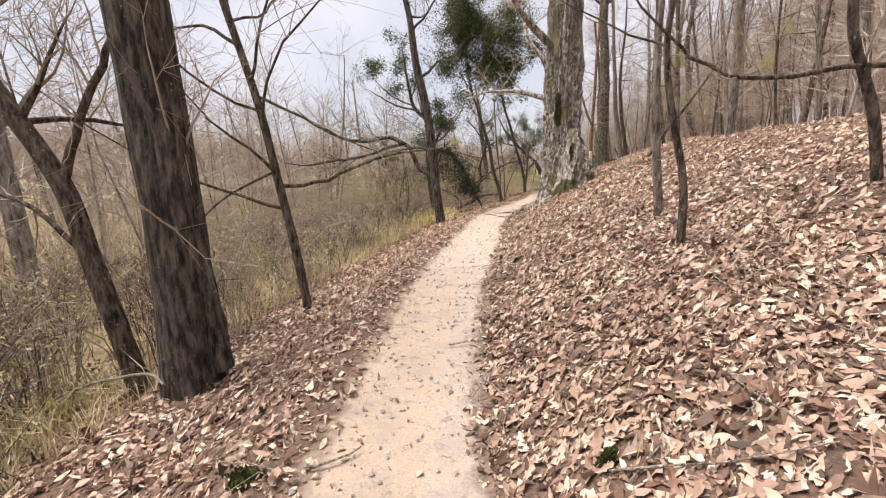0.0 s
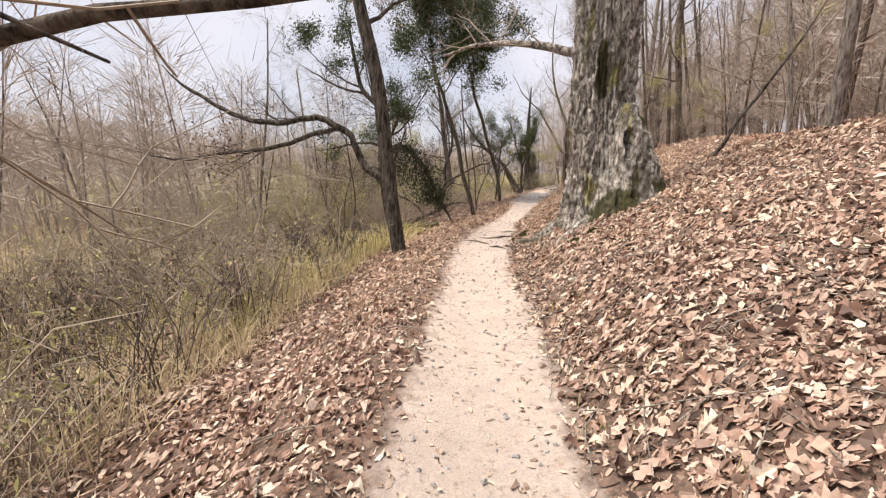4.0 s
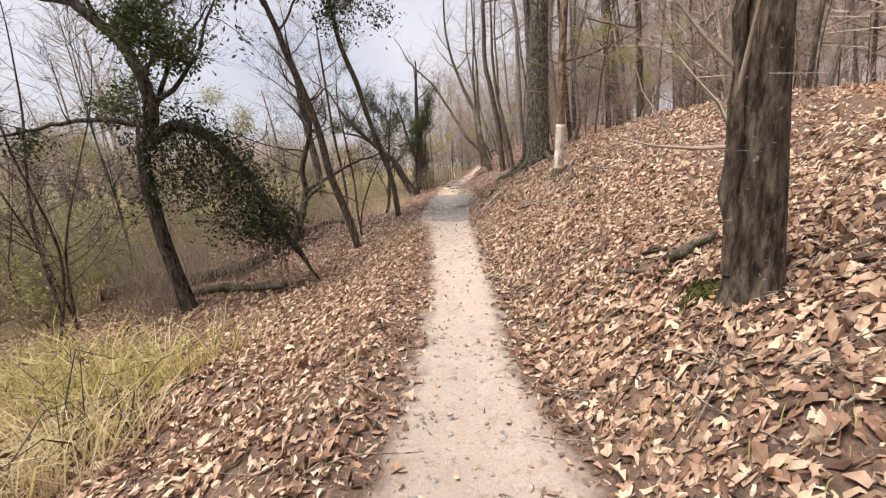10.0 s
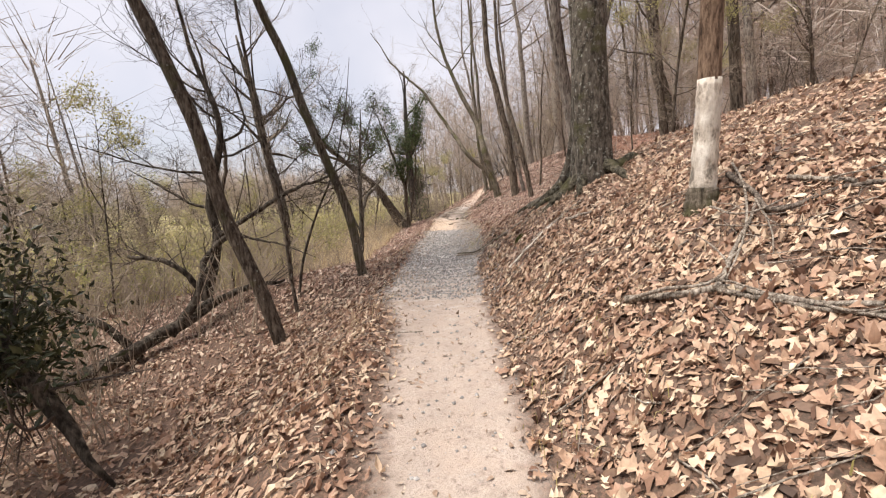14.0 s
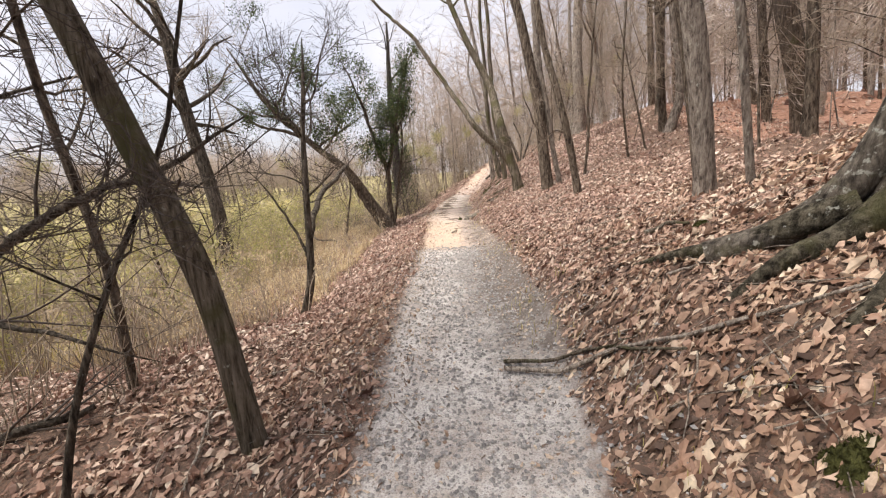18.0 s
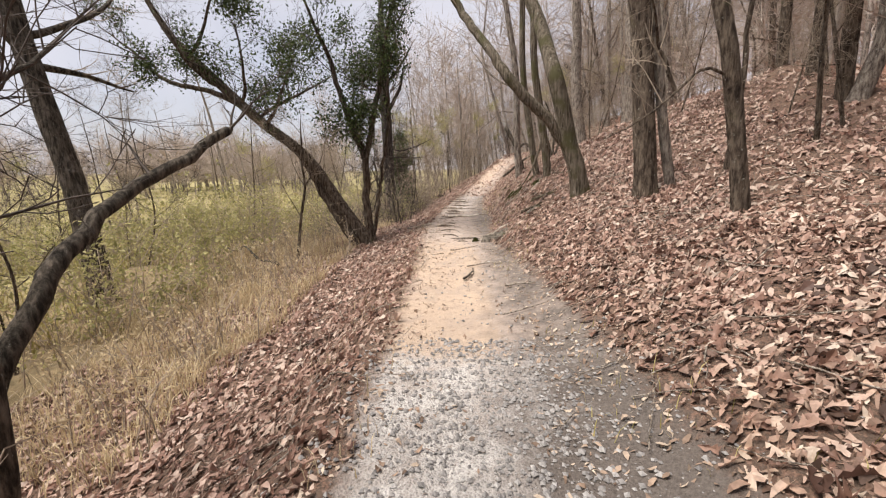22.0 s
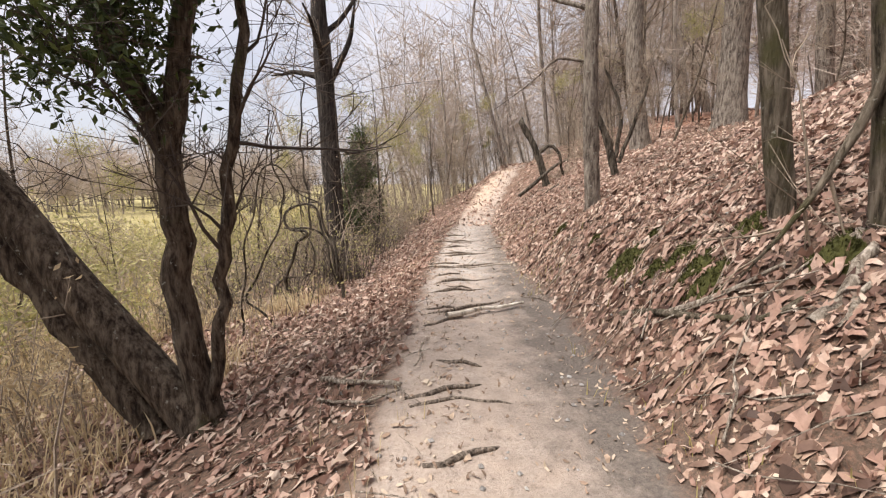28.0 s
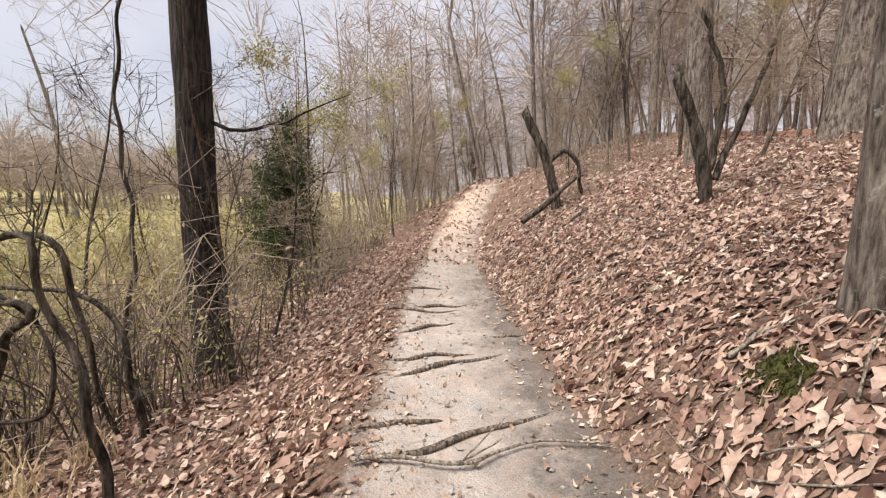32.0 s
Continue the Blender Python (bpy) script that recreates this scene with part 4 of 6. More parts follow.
tree([(14.79, 38.38, 0.93), (14.70, 38.42, 2.28), (14.65, 38.44, 3.76)], 0.113, 0.092, [([(14.67, 38.44, 2.96), (14.28, 38.63, 3.00), (14.07, 38.73, 2.82)], 0.021, 0.013)], label='slim straight trunk at the leaf-covered bank', bark_mat=BARK_GREY, tall=12, shoots=7, lowest=.2, reach=1.7, sides=14, seed=34)
tree([(13.25, 35.34, 1.10), (13.16, 35.38, 1.59), (13.04, 35.44, 2.40)], 0.076, 0.072, [], label='grey trunk with a mossy foot', bark_mat=BARK_MOSSY, tall=13, shoots=6, sides=14, seed=35)
tree([(13.16, 34.82, 1.14), (13.09, 34.86, 1.74), (12.98, 34.91, 2.40)], 0.091, 0.080, [([(13.02, 34.88, 1.91), (12.91, 34.94, 1.57)], 0.029, 0.025)], label='grey trunk with long exposed roots', bark_mat=BARK_MOSSY, tall=13, shoots=6, sides=16, seed=36)
tree([(18.87, 44.17, 1.17), (18.56, 44.36, 2.24), (18.16, 44.61, 3.10)], 0.117, 0.086, [([(18.58, 44.35, 2.10), (19.01, 44.08, 2.36), (19.30, 43.91, 1.55)], 0.062, 0.039)], label='broken leaning dead stem', bark_mat=BARK_DARK, tall=3, shoots=0, stop=True, name='dead_tree', seed=37)
tree([(17.84, 40.66, 1.44), (17.63, 40.79, 2.30), (17.37, 40.95, 2.93)], 0.092, 0.065, [([(17.89, 40.63, 1.70), (18.17, 40.46, 2.65), (18.36, 40.35, 3.46)], 0.048, 0.027), ([(17.83, 40.67, 1.80), (17.87, 40.64, 2.83), (17.58, 40.82, 3.68)], 0.048, 0.027)], label='broken dead trunk among bare stems', bark_mat=BARK_DARK, tall=3, shoots=0, stop=True, name='dead_tree', seed=38)
tree([(21.50, 40.35, 2.64), (21.46, 40.37, 3.89), (21.44, 40.39, 4.75)], 0.356, 0.294, [], label='very thick grey trunk on the hillside', bark_mat=BARK_GREY, tall=18, shoots=6, reach=3, sides=18, seed=39)
tree([(20.63, 42.20, 2.17), (20.42, 42.34, 3.65), (20.30, 42.41, 5.16)], 0.250, 0.211, [], label='thick grey trunk on the hillside', bark_mat=BARK_GREY, tall=16, shoots=6, reach=2.6, sides=16, seed=40)
tree([(34.46, 42.81, 4.39), (34.01, 43.08, 7.26), (33.77, 43.23, 8.52)], 0.314, 0.290, [], label='thick trunk far up the hillside', bark_mat=BARK_GREY, tall=16, shoots=6, reach=2.6, seed=41)


# ---- the old oak beside the path ----
def old_oak():
    cx, cy = 3.27, 11.54
    base = np.array([cx, cy, land1(cx, cy) - 0.75])
    thing = tagged(new("oak_tree"), "huge old oak with rough grey mossy bark and a hollow", "tree")
    thing.location = base
    rng = np.random.default_rng(5)
    sides, low = 300, 230
    zz = np.r_[np.linspace(0, 3.9, low), np.linspace(4.1, 14.0, 30)]
    th = np.linspace(-np.pi, np.pi, sides, endpoint=False)
    foot = land(cx + 0.85 * np.cos(th), cy + 0.85 * np.sin(th)) - base[2]

    def bump(at, wide):
        return np.exp(-((np.angle(np.exp(1j * (th - at))) / wide) ** 2))

    def grain(x, y, z, scale, tall, deep):
        q = np.stack([x * scale, y * scale, np.full(len(x), z * tall)], -1)
        return np.array([noise.turbulence(Vector(k), deep, False) for k in q.tolist()])

    buttress = 0.32 + 0.75 * bump(-2.2, 0.5) + 0.55 * bump(-1.7, 0.35) + 0.4 * bump(2.32, 0.35) + 0.3 * bump(2.95, 0.3) + 0.5 * bump(-1.05, 0.25) + 0.3 * bump(0.6, 0.5)
    v = np.empty((len(zz), sides, 3))
    mossy = np.empty((len(zz), sides))
    for i, z in enumerate(zz):
        h = z - foot
        # the main bole, and the side stump grown together with it
        bole = 0.525 - 0.012 * z + 0.03 * np.sin(2 * th + 0.5 * z)
        off, size = 0.63 - 0.03 * (z - 1.2), 0.29 * math.sqrt(max(0.0, 1 - max(0.0, (z - 1.55) / 0.95) ** 2))
        turn = np.angle(np.exp(1j * (th + 1.2)))
        reach = off * np.cos(turn) + np.sqrt(np.maximum(size**2 - (off * np.sin(turn)) ** 2, 0))
        reach = np.where((np.abs(off * np.sin(turn)) < size) & (np.cos(turn) > 0), reach, 0)
        r = np.maximum(bole, reach)
        r = np.convolve(np.r_[r[-4:], r, r[:4]], np.ones(9) / 9, "valid")
        r = r + 0.40 * np.exp(-np.maximum(h, -0.2) / 0.42) * buttress
        r = r + 0.055 * np.exp(-np.maximum(h, 0) / 1.6) * np.sin(7 * th + 0.8 * np.sin(z * 1.3))
        x, y = np.cos(th), np.sin(th)
        # long furrows and broken plates
        r = r + 0.075 * (grain(x, y, z, 5.5, 1.1, 3) - 0.5) + 0.055 * (grain(x + 7, y, z, 13, 6, 2) - 0.5) + 0.012 * np.sin(34 * th + 2.5 * np.sin(z * 3) + 4 * np.sin(3 * th))
        # the dark hollow with its swollen lip
        away = np.angle(np.exp(1j * (th + 1.47 - 0.10 * (z - 1.83))))
        hole = np.exp(-(((z - 1.83) / 0.2) ** 4)) * np.exp(-((away / 0.075) ** 4))
        lip = np.exp(-(((z - 1.83) / 0.34) ** 4)) * np.exp(-((away / 0.17) ** 4))
        r = r + 0.05 * lip - 0.42 * hole
        v[i, :, 0], v[i, :, 1], v[i, :, 2] = -0.03 * max(z - 1, 0) + r * x, 0.015 * z + r * y, z
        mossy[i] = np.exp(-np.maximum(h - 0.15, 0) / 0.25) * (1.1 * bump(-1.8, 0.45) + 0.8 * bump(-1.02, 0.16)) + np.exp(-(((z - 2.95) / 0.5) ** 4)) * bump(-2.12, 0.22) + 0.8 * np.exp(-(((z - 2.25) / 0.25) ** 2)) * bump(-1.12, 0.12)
    idx = np.arange(len(zz) * sides).reshape(len(zz), sides)
    f = np.stack([idx[:-1], np.roll(idx, -1, 1)[:-1], np.roll(idx, -1, 1)[1:], idx[1:]], -1).reshape(-1, 4)
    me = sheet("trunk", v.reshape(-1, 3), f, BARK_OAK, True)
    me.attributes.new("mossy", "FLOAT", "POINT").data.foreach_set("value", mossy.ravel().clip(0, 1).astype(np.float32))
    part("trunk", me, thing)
    tw, tips = Heap(), []
    for k, (z, way, length, r) in enumerate([(3.3, (-0.75, 0.65, 0.1), 3.0, 0.09), (3.7, (-0.9, 0.3, 0.3), 3.0, 0.09), (4.4, (-0.7, -0.2, 0.6), 3.4, 0.12), (5.2, (0.8, 0.3, 0.5), 4.0, 0.14), (6.5, (0.2, -0.9, 0.6), 4.0, 0.13), (7.5, (-0.5, 0.8, 0.7), 4.2, 0.14), (9.0, (0.7, -0.4, 0.8), 4.0, 0.13), (11.0, (-0.3, -0.3, 0.9), 4.0, 0.14)]):
        ln, rr = sprout(rng, np.array([-0.03 * z, 0.02 * z, z]), way, length, r, 0.35, 0.15)
        h = Heap()
        h.tube(ln, rr, 9, 0.07)
        part("limb", h.mesh("limb", BARK_OAK), thing)
        twiggery(rng, tw, ln, rr, 8, 1.2, 2, tips)
    tagged(part("branchwork", tw.mesh("branchwork", TWIG), thing), kind="stuff")
    for k, (ang, length, r) in enumerate([(-2.45, 0.75, 0.12), (2.75, 0.8, 0.11), (2.2, 0.7, 0.12)]):
        d = np.linspace(0.3, 0.6 + length, 11)
        a = ang + 0.25 * np.sin(d * 3 + k)
        x, y = cx + d * np.cos(a), cy + d * np.sin(a)
        z = land(x, y) + np.linspace(0.12, -0.08, 11)
        h = Heap()
        h.tube(np.stack([x, y, z], 1), np.linspace(r, 0.05, 11), 12, 0.12)
        part("root", h.mesh("root", BARK_OAK, base), thing)


old_oak()


# ---- the peeled trunk on the bank ----
def peeled_tree():
    x, y = 6.97, 20.0
    base = np.array([x, y, land1(x, y)])
    thing = tagged(new("tree"), "slim trunk with its lower bark peeled to white wood", "tree")
    thing.location = base
    for name, z0, z1, r0, r1, mat, label in (("foot", -0.2, 0.14, 0.16, 0.115, BARK_MOSSY, "dark mossy foot"), ("peeled_wood", 0.12, 1.02, 0.10, 0.092, WOOD_PALE, "bare white wood"), ("trunk", 1.0, 9.5, 0.085, 0.03, BARK_RUSTY, "rusty brown bark")):
        z = np.linspace(z0, z1, 14)
        h = Heap()
        h.tube(np.stack([0.012 * np.sin(z * 2.2), 0.01 * np.cos(z * 1.7), z], 1), np.linspace(r0, r1, 14) * (1 + 0.05 * np.sin(np.arange(14) * 1.9)), 14, 0.06)
        part(name, h.mesh(name, mat), thing, label)
    rng = np.random.default_rng(3)
    tw = Heap()
    for k in range(6):
        ln, rr = sprout(rng, (0, 0, 2.2 + k * 1.1), (*rng.normal(0, 1, 2), 0.6), 1.6, 0.025)
        h = Heap()
        h.tube(ln, rr, 6)
        part("limb", h.mesh("limb", BARK_BROWN), thing)
        twiggery(rng, tw, ln, rr, 5, 0.7, 2)
    tagged(part("branchwork", tw.mesh("branchwork", TWIG), thing), kind="stuff")


peeled_tree()


# ---- logs, roots and sticks on the ground ----
def lay(kind, pts, r, mat, label, lift=0.0):
    rng = np.random.default_rng(int(abs(pts[0][0] * 977 + pts[0][1] * 131)) + 1)
    p = np.array(pts, float)
    ln = smooth_line(np.c_[p, np.zeros(len(p))], 0.05 if r < 0.03 else 0.08)
    root = "root" in kind
    z = land(ln[:, 0], ln[:, 1]) + (r * 0.3 if root else r * 0.8 + 0.025) + lift
    n = len(ln)
    k = np.linspace(0, 1, n)
    z = z + 0.2 * r * np.sin(k * 9 + r * 300) + (lift * 0.8 * np.sin(k * 2.5))
    if root:
        z = z - r * 0.9 * (np.abs(k - 0.5) * 2) ** 3
    ln = np.c_[ln[:, 0] + 0.4 * r * np.sin(k * 17), ln[:, 1] + 0.4 * r * np.cos(k * 13), z]
    base = ln[n // 2].copy()
    h = Heap()
    r = r * (0.9 if r > 0.05 else 0.66 if root else 0.8)
    h.tube(ln, r * (1.1 - 0.55 * k) * (1 + 0.07 * np.sin(k * 17 + r * 90)), 9, 0.05, 0, True, r * 100)
    thing = tagged(new(kind, h.mesh(kind, mat, base)), label, kind.split("_")[-1] if "_" in kind else kind)
    thing.location = base
    if kind in ("stick", "fallen_branch") and n > 12:
        for _ in range(2):
            i = int(rng.integers(n // 4, n - 3))
            w = unit(ln[i + 1] - ln[i]) + np.array([*rng.normal(0, 0.7, 2), 0.25])
            sl, sr = sprout(rng, ln[i], w, 0.25 + 6 * r, r * 0.5, 0.3, 0.05, 0.06)
            sl[:, 2] = np.maximum(sl[:, 2], land(sl[:, 0], sl[:, 1]) + 0.01)
            hh = Heap()
            hh.tube(sl, sr, 6)
            part("side_twig", hh.mesh("side_twig", mat, base), thing)
    return thing


def flat_stone(x, y, r, seed):
    """A worn, half-buried slab of rock."""
    rng = np.random.default_rng(300 + seed)
    base = np.array([x, y, land1(x, y)])
    th = np.linspace(0, 2 * np.pi, 28, endpoint=False)
    out = r * (np.abs(np.cos(th + 0.5)) ** 5 + np.abs(np.sin(th + 0.5)) ** 5) ** -0.2 * (1 + 0.10 * np.sin(2 * th + rng.uniform(0, 6)) + 0.08 * np.sin(5 * th + rng.uniform(0, 6)) + rng.normal(0, 0.02, 28))
    rings = []
    for k, hgt in ((1.05, -0.10), (1.0, 0.0), (0.95, 0.045), (0.82, 0.062), (0.55, 0.07), (0.25, 0.072), (0.02, 0.07)):
        px, py = x + out * k * np.cos(th), y + out * k * np.sin(th)
        rings.append(np.stack([px, py, land(px, py) + hgt * min(1.0, r / 0.2) + rng.normal(0, 0.006, 28)], 1))
    v = np.concatenate(rings) - base
    idx = np.arange(len(v)).reshape(len(rings), 28)
    f = np.stack([idx[:-1], np.roll(idx, -1, 1)[:-1], np.roll(idx, -1, 1)[1:], idx[1:]], -1).reshape(-1, 4)
    ob = tagged(new("stone", sheet("stone", v, f, ROCK, True)), "flat grey-brown stone half buried beside the path", "stone")
    ob.location = base
    return ob


def moss_patch(x, y, r, seed):
    rng = np.random.default_rng(seed)
    n, k = 18, 9
    th = np.linspace(0, 2 * np.pi, n, endpoint=False)
    edge = r * (1 + 0.25 * np.sin(3 * th + seed) + 0.15 * np.sin(5 * th + 2 * seed))
    rows = np.linspace(0, 1, k)
    px, py = x + np.outer(rows, edge * np.cos(th)), y + np.outer(rows, edge * np.sin(th) * 0.8)
    pz = land(px, py).reshape(k, n) + 0.07 * (1 - rows[:, None] ** 2) - 0.012 + rng.normal(0, 0.006, (k, n))
    v = np.stack([px, py, pz], -1).reshape(-1, 3)
    idx = np.arange(k * n).reshape(k, n)
    f = np.stack([idx[:-1], idx[1:], np.roll(idx, -1, 1)[1:], np.roll(idx, -1, 1)[:-1]], -1).reshape(-1, 4)
    c = np.array([x, y, land1(x, y)])
    ob = tagged(new("moss_patch", sheet("moss_patch", v - c, f, MOSS, True)), "cushion of green moss among the leaves", "moss")
    ob.location = c
    # short tufts
    m = 260
    a, q = rng.uniform(0, 2 * np.pi, m), np.sqrt(rng.uniform(0, 1, m))
    e = r * (1 + 0.25 * np.sin(3 * a + seed) + 0.15 * np.sin(5 * a + 2 * seed))
    tx, ty = x + q * e * np.cos(a), y + q * e * np.sin(a) * 0.8
    tz = land(tx, ty) + 0.07 * (1 - q**2) - 0.01
    w = rng.normal(0, 0.006, (m, 2))
    b0 = np.stack([tx, ty, tz], 1)
    tv = np.stack([b0 + np.c_[w, np.zeros(m)], b0 - np.c_[w, np.zeros(m)], b0 + np.c_[rng.normal(0, 0.008, (m, 2)), np.full(m, 0.024)]], 1).reshape(-1, 3)
    tagged(part("tuft_mat", sheet("tuft_mat", tv - c, np.arange(3 * m).reshape(m, 3), MOSS), ob), kind="stuff")


lay("tree_root", [(12.74, 39.67), (13.14, 39.60), (13.58, 39.62), (14.14, 39.54)], 0.034, ROOT_BARK, "gnarled bare root stepping across the worn path")
lay("tree_root", [(12.60, 39.18), (12.80, 39.17), (13.06, 39.16)], 0.028, ROOT_BARK, "gnarled bare root stepping across the worn path")
lay("tree_root", [(12.38, 38.78), (12.53, 38.85), (12.86, 38.78), (13.30, 38.73)], 0.036, ROOT_BARK, "gnarled bare root stepping across the worn path")
lay("tree_root", [(12.13, 38.43), (12.34, 38.43), (12.58, 38.37), (12.93, 38.30)], 0.036, ROOT_BARK, "gnarled bare root stepping across the worn path")
lay("tree_root", [(13.27, 40.42), (13.80, 40.51), (14.44, 40.46)], 0.036, ROOT_BARK, "gnarled bare root stepping across the worn path")
lay("tree_root", [(13.72, 41.29), (14.52, 41.41)], 0.036, ROOT_BARK, "gnarled bare root stepping across the worn path")
lay("tree_root", [(14.25, 42.04), (15.07, 41.93)], 0.036, ROOT_BARK, "gnarled bare root stepping across the worn path")
lay("tree_root", [(11.84, 37.82), (12.03, 37.78), (12.23, 37.71)], 0.030, ROOT_BARK, "gnarled bare root stepping across the worn path")
lay("tree_root", [(13.06, 37.76), (13.13, 37.53), (13.09, 37.25)], 0.030, ROOT_BARK, "thin bare root in the path")
lay("tree_root", [(12.50, 38.57), (12.65, 38.50), (12.76, 38.35)], 0.030, ROOT_BARK, "gnarled bare root stepping across the worn path")
lay("tree_root", [(10.83, 35.61), (11.03, 35.59), (11.31, 35.60)], 0.030, ROOT_BARK, "gnarled bare root stepping across the worn path")
lay("tree_root", [(10.70, 35.05), (10.88, 34.97), (11.02, 34.82)], 0.032, ROOT_BARK, "gnarled bare root stepping across the worn path")
lay("tree_root", [(10.69, 34.60), (10.98, 34.51), (11.26, 34.34)], 0.028, ROOT_BARK, "gnarled bare root stepping across the worn path")
lay("tree_root", [(11.74, 37.65), (12.17, 37.69), (12.94, 37.82)], 0.034, ROOT_BARK, "gnarled bare root stepping across the worn path")
lay("tree_root", [(11.60, 37.33), (12.15, 37.49)], 0.028, ROOT_BARK, "gnarled bare root stepping across the worn path")
lay("tree_root", [(11.40, 36.64), (11.71, 36.41)], 0.030, ROOT_BARK, "gnarled bare root stepping across the worn path")
lay("tree_root", [(10.98, 36.24), (11.58, 36.19)], 0.030, ROOT_BARK, "gnarled bare root stepping across the worn path")
lay("stick", [(10.59, 37.01), (11.00, 36.35)], 0.025, STICK, "dry fallen stick at the path edge")
lay("tree_root", [(13.25, 40.84), (13.45, 40.71), (13.92, 40.68), (14.26, 40.57)], 0.032, ROOT_BARK, "gnarled bare root stepping across the worn path")
lay("tree_root", [(13.85, 42.57), (14.26, 41.86), (14.93, 41.79)], 0.034, ROOT_BARK, "gnarled bare root stepping across the worn path")
lay("tree_root", [(12.76, 40.00), (13.06, 39.88), (13.41, 39.80)], 0.028, ROOT_BARK, "gnarled bare root stepping across the worn path")
lay("tree_root", [(14.37, 42.89), (15.30, 42.76)], 0.034, ROOT_BARK, "gnarled bare root stepping across the worn path")
lay("stick", [(11.88, 37.41), (12.18, 37.47), (12.57, 37.50), (12.85, 37.43)], 0.034, WOOD_PALE, "pale peeled stick lying on the path")
lay("tree_root", [(13.22, 34.84), (13.20, 34.53), (13.20, 34.28), (13.26, 34.07)], 0.045, BARK_BROWN, "dark root running from the mossy trunk")
lay("tree_root", [(12.54, 34.83), (12.74, 34.80), (13.08, 34.83)], 0.050, STICK, "pale bare root of the mossy trunk")
lay("fallen_branch", [(11.95, 34.00), (12.02, 33.83), (12.15, 33.64)], 0.038, BARK_BROWN, "dark half-buried branch in the leaves")
lay("fallen_branch", [(12.29, 34.17), (12.44, 33.99), (12.64, 33.86)], 0.026, BARK_BROWN, "dark old branch in the leaves")
lay("fallen_branch", [(7.10, 21.94), (7.15, 21.76), (7.23, 21.61)], 0.028, STICK, "pale dry branch on the bank")
lay("stick", [(6.80, 22.28), (7.07, 22.33), (7.48, 22.39), (7.82, 22.49)], 0.022, STICK, "pale dry branch among leaves")
lay("stick", [(6.46, 22.34), (6.62, 22.28), (6.83, 22.23), (7.15, 22.30)], 0.020, WOOD_PALE, "pale crooked branch lying in the leaves")
lay("stick", [(6.94, 25.19), (7.35, 24.84), (7.44, 23.97)], 0.020, BARK_MOSSY, "mossy stick lying at the path edge")
lay("tree_root", [(6.27, 23.23), (6.53, 23.29), (6.66, 23.28)], 0.028, ROOT_BARK, "bare root at the path edge")
lay("stick", [(4.59, 25.23), (4.87, 26.71), (5.37, 26.50), (5.57, 26.03)], 0.012, STICK, "thin pale twig arching from the slope")
lay("tree_root", [(1.18, 12.81), (1.46, 12.74), (1.70, 12.54)], 0.030, ROOT_BARK, "root of the old oak across the path")
lay("tree_root", [(1.60, 12.32), (1.76, 12.14), (1.84, 11.96)], 0.035, BARK_DARK, "root of the old oak across the path")
lay("tree_root", [(1.61, 13.20), (1.90, 13.27), (2.33, 13.48)], 0.030, BARK_DARK, "root of the old oak across the path")
lay("tree_root", [(2.25, 14.03), (2.63, 13.99)], 0.025, BARK_DARK, "root of the old oak across the path")
lay("tree_root", [(2.27, 14.25), (2.44, 14.03), (2.62, 13.75)], 0.032, STICK, "pale bare root across the path")
lay("tree_root", [(1.90, 13.25), (2.09, 13.31), (2.41, 13.29)], 0.040, BARK_DARK, "dark root edge in the path")
lay("tree_root", [(2.57, 13.62), (2.48, 13.34)], 0.030, STICK, "pale bare root across the path")
lay("fallen_branch", [(5.80, 19.70), (5.91, 19.39), (6.03, 19.15), (6.02, 18.83), (6.07, 18.49)], 0.030, STICK, "long dry branch lying on the bank")
lay("fallen_branch", [(7.29, 20.00), (6.94, 19.56), (6.81, 19.34), (7.04, 19.17), (7.18, 18.98)], 0.030, ROOT_BARK, "bare crooked branch below the peeled trunk")
lay("stick", [(6.03, 19.22), (6.54, 19.42), (6.89, 19.53)], 0.020, STICK, "dry stick in a tangle of fallen branches")
lay("tree_root", [(13.07, 37.83), (13.23, 37.67), (13.14, 37.39)], 0.011, ROOT_BARK, "exposed tree root across the worn path")
lay("tree_root", [(14.54, 40.85), (14.89, 40.71)], 0.028, ROOT_BARK, "exposed tree root across the worn path")
lay("fallen_branch", [(12.71, 39.65), (12.97, 39.54), (13.24, 39.38), (13.44, 39.40), (13.66, 39.38), (13.84, 39.25), (14.00, 39.11)], 0.015, STICK, "pale crooked branch lying across the path")
lay("tree_root", [(10.97, 36.14), (11.25, 36.11), (11.41, 36.03), (11.60, 35.89)], 0.020, ROOT_BARK, "exposed tree root across the worn path")
lay("stick", [(10.52, 36.79), (10.74, 36.41), (10.97, 36.29)], 0.015, STICK, "dry fallen stick on the ground")
lay("stick", [(12.63, 35.64), (12.66, 35.41), (12.72, 35.21), (12.80, 35.09)], 0.021, STICK, "mossy fallen stick in the leaves")
lay("tree_root", [(12.50, 34.73), (12.66, 34.74), (12.82, 34.72)], 0.029, STICK, "pale bare root in the leaf litter")
lay("tree_root", [(12.92, 34.93), (13.08, 34.89), (13.18, 34.86)], 0.042, STICK, "pale bare root in the leaf litter")
lay("tree_root", [(12.79, 36.11), (12.55, 35.07), (12.81, 34.88), (13.10, 34.87)], 0.041, BARK_MOSSY, "long root running from the grey trunk")
lay("tree_root", [(13.24, 34.89), (13.23, 34.54), (13.13, 34.21)], 0.031, BARK_MOSSY, "long root running from the grey trunk")
lay("tree_root", [(11.80, 34.16), (11.73, 34.42), (11.55, 34.42), (11.27, 34.30), (10.96, 34.05)], 0.052, STICK, "pale twisted root beside the path")
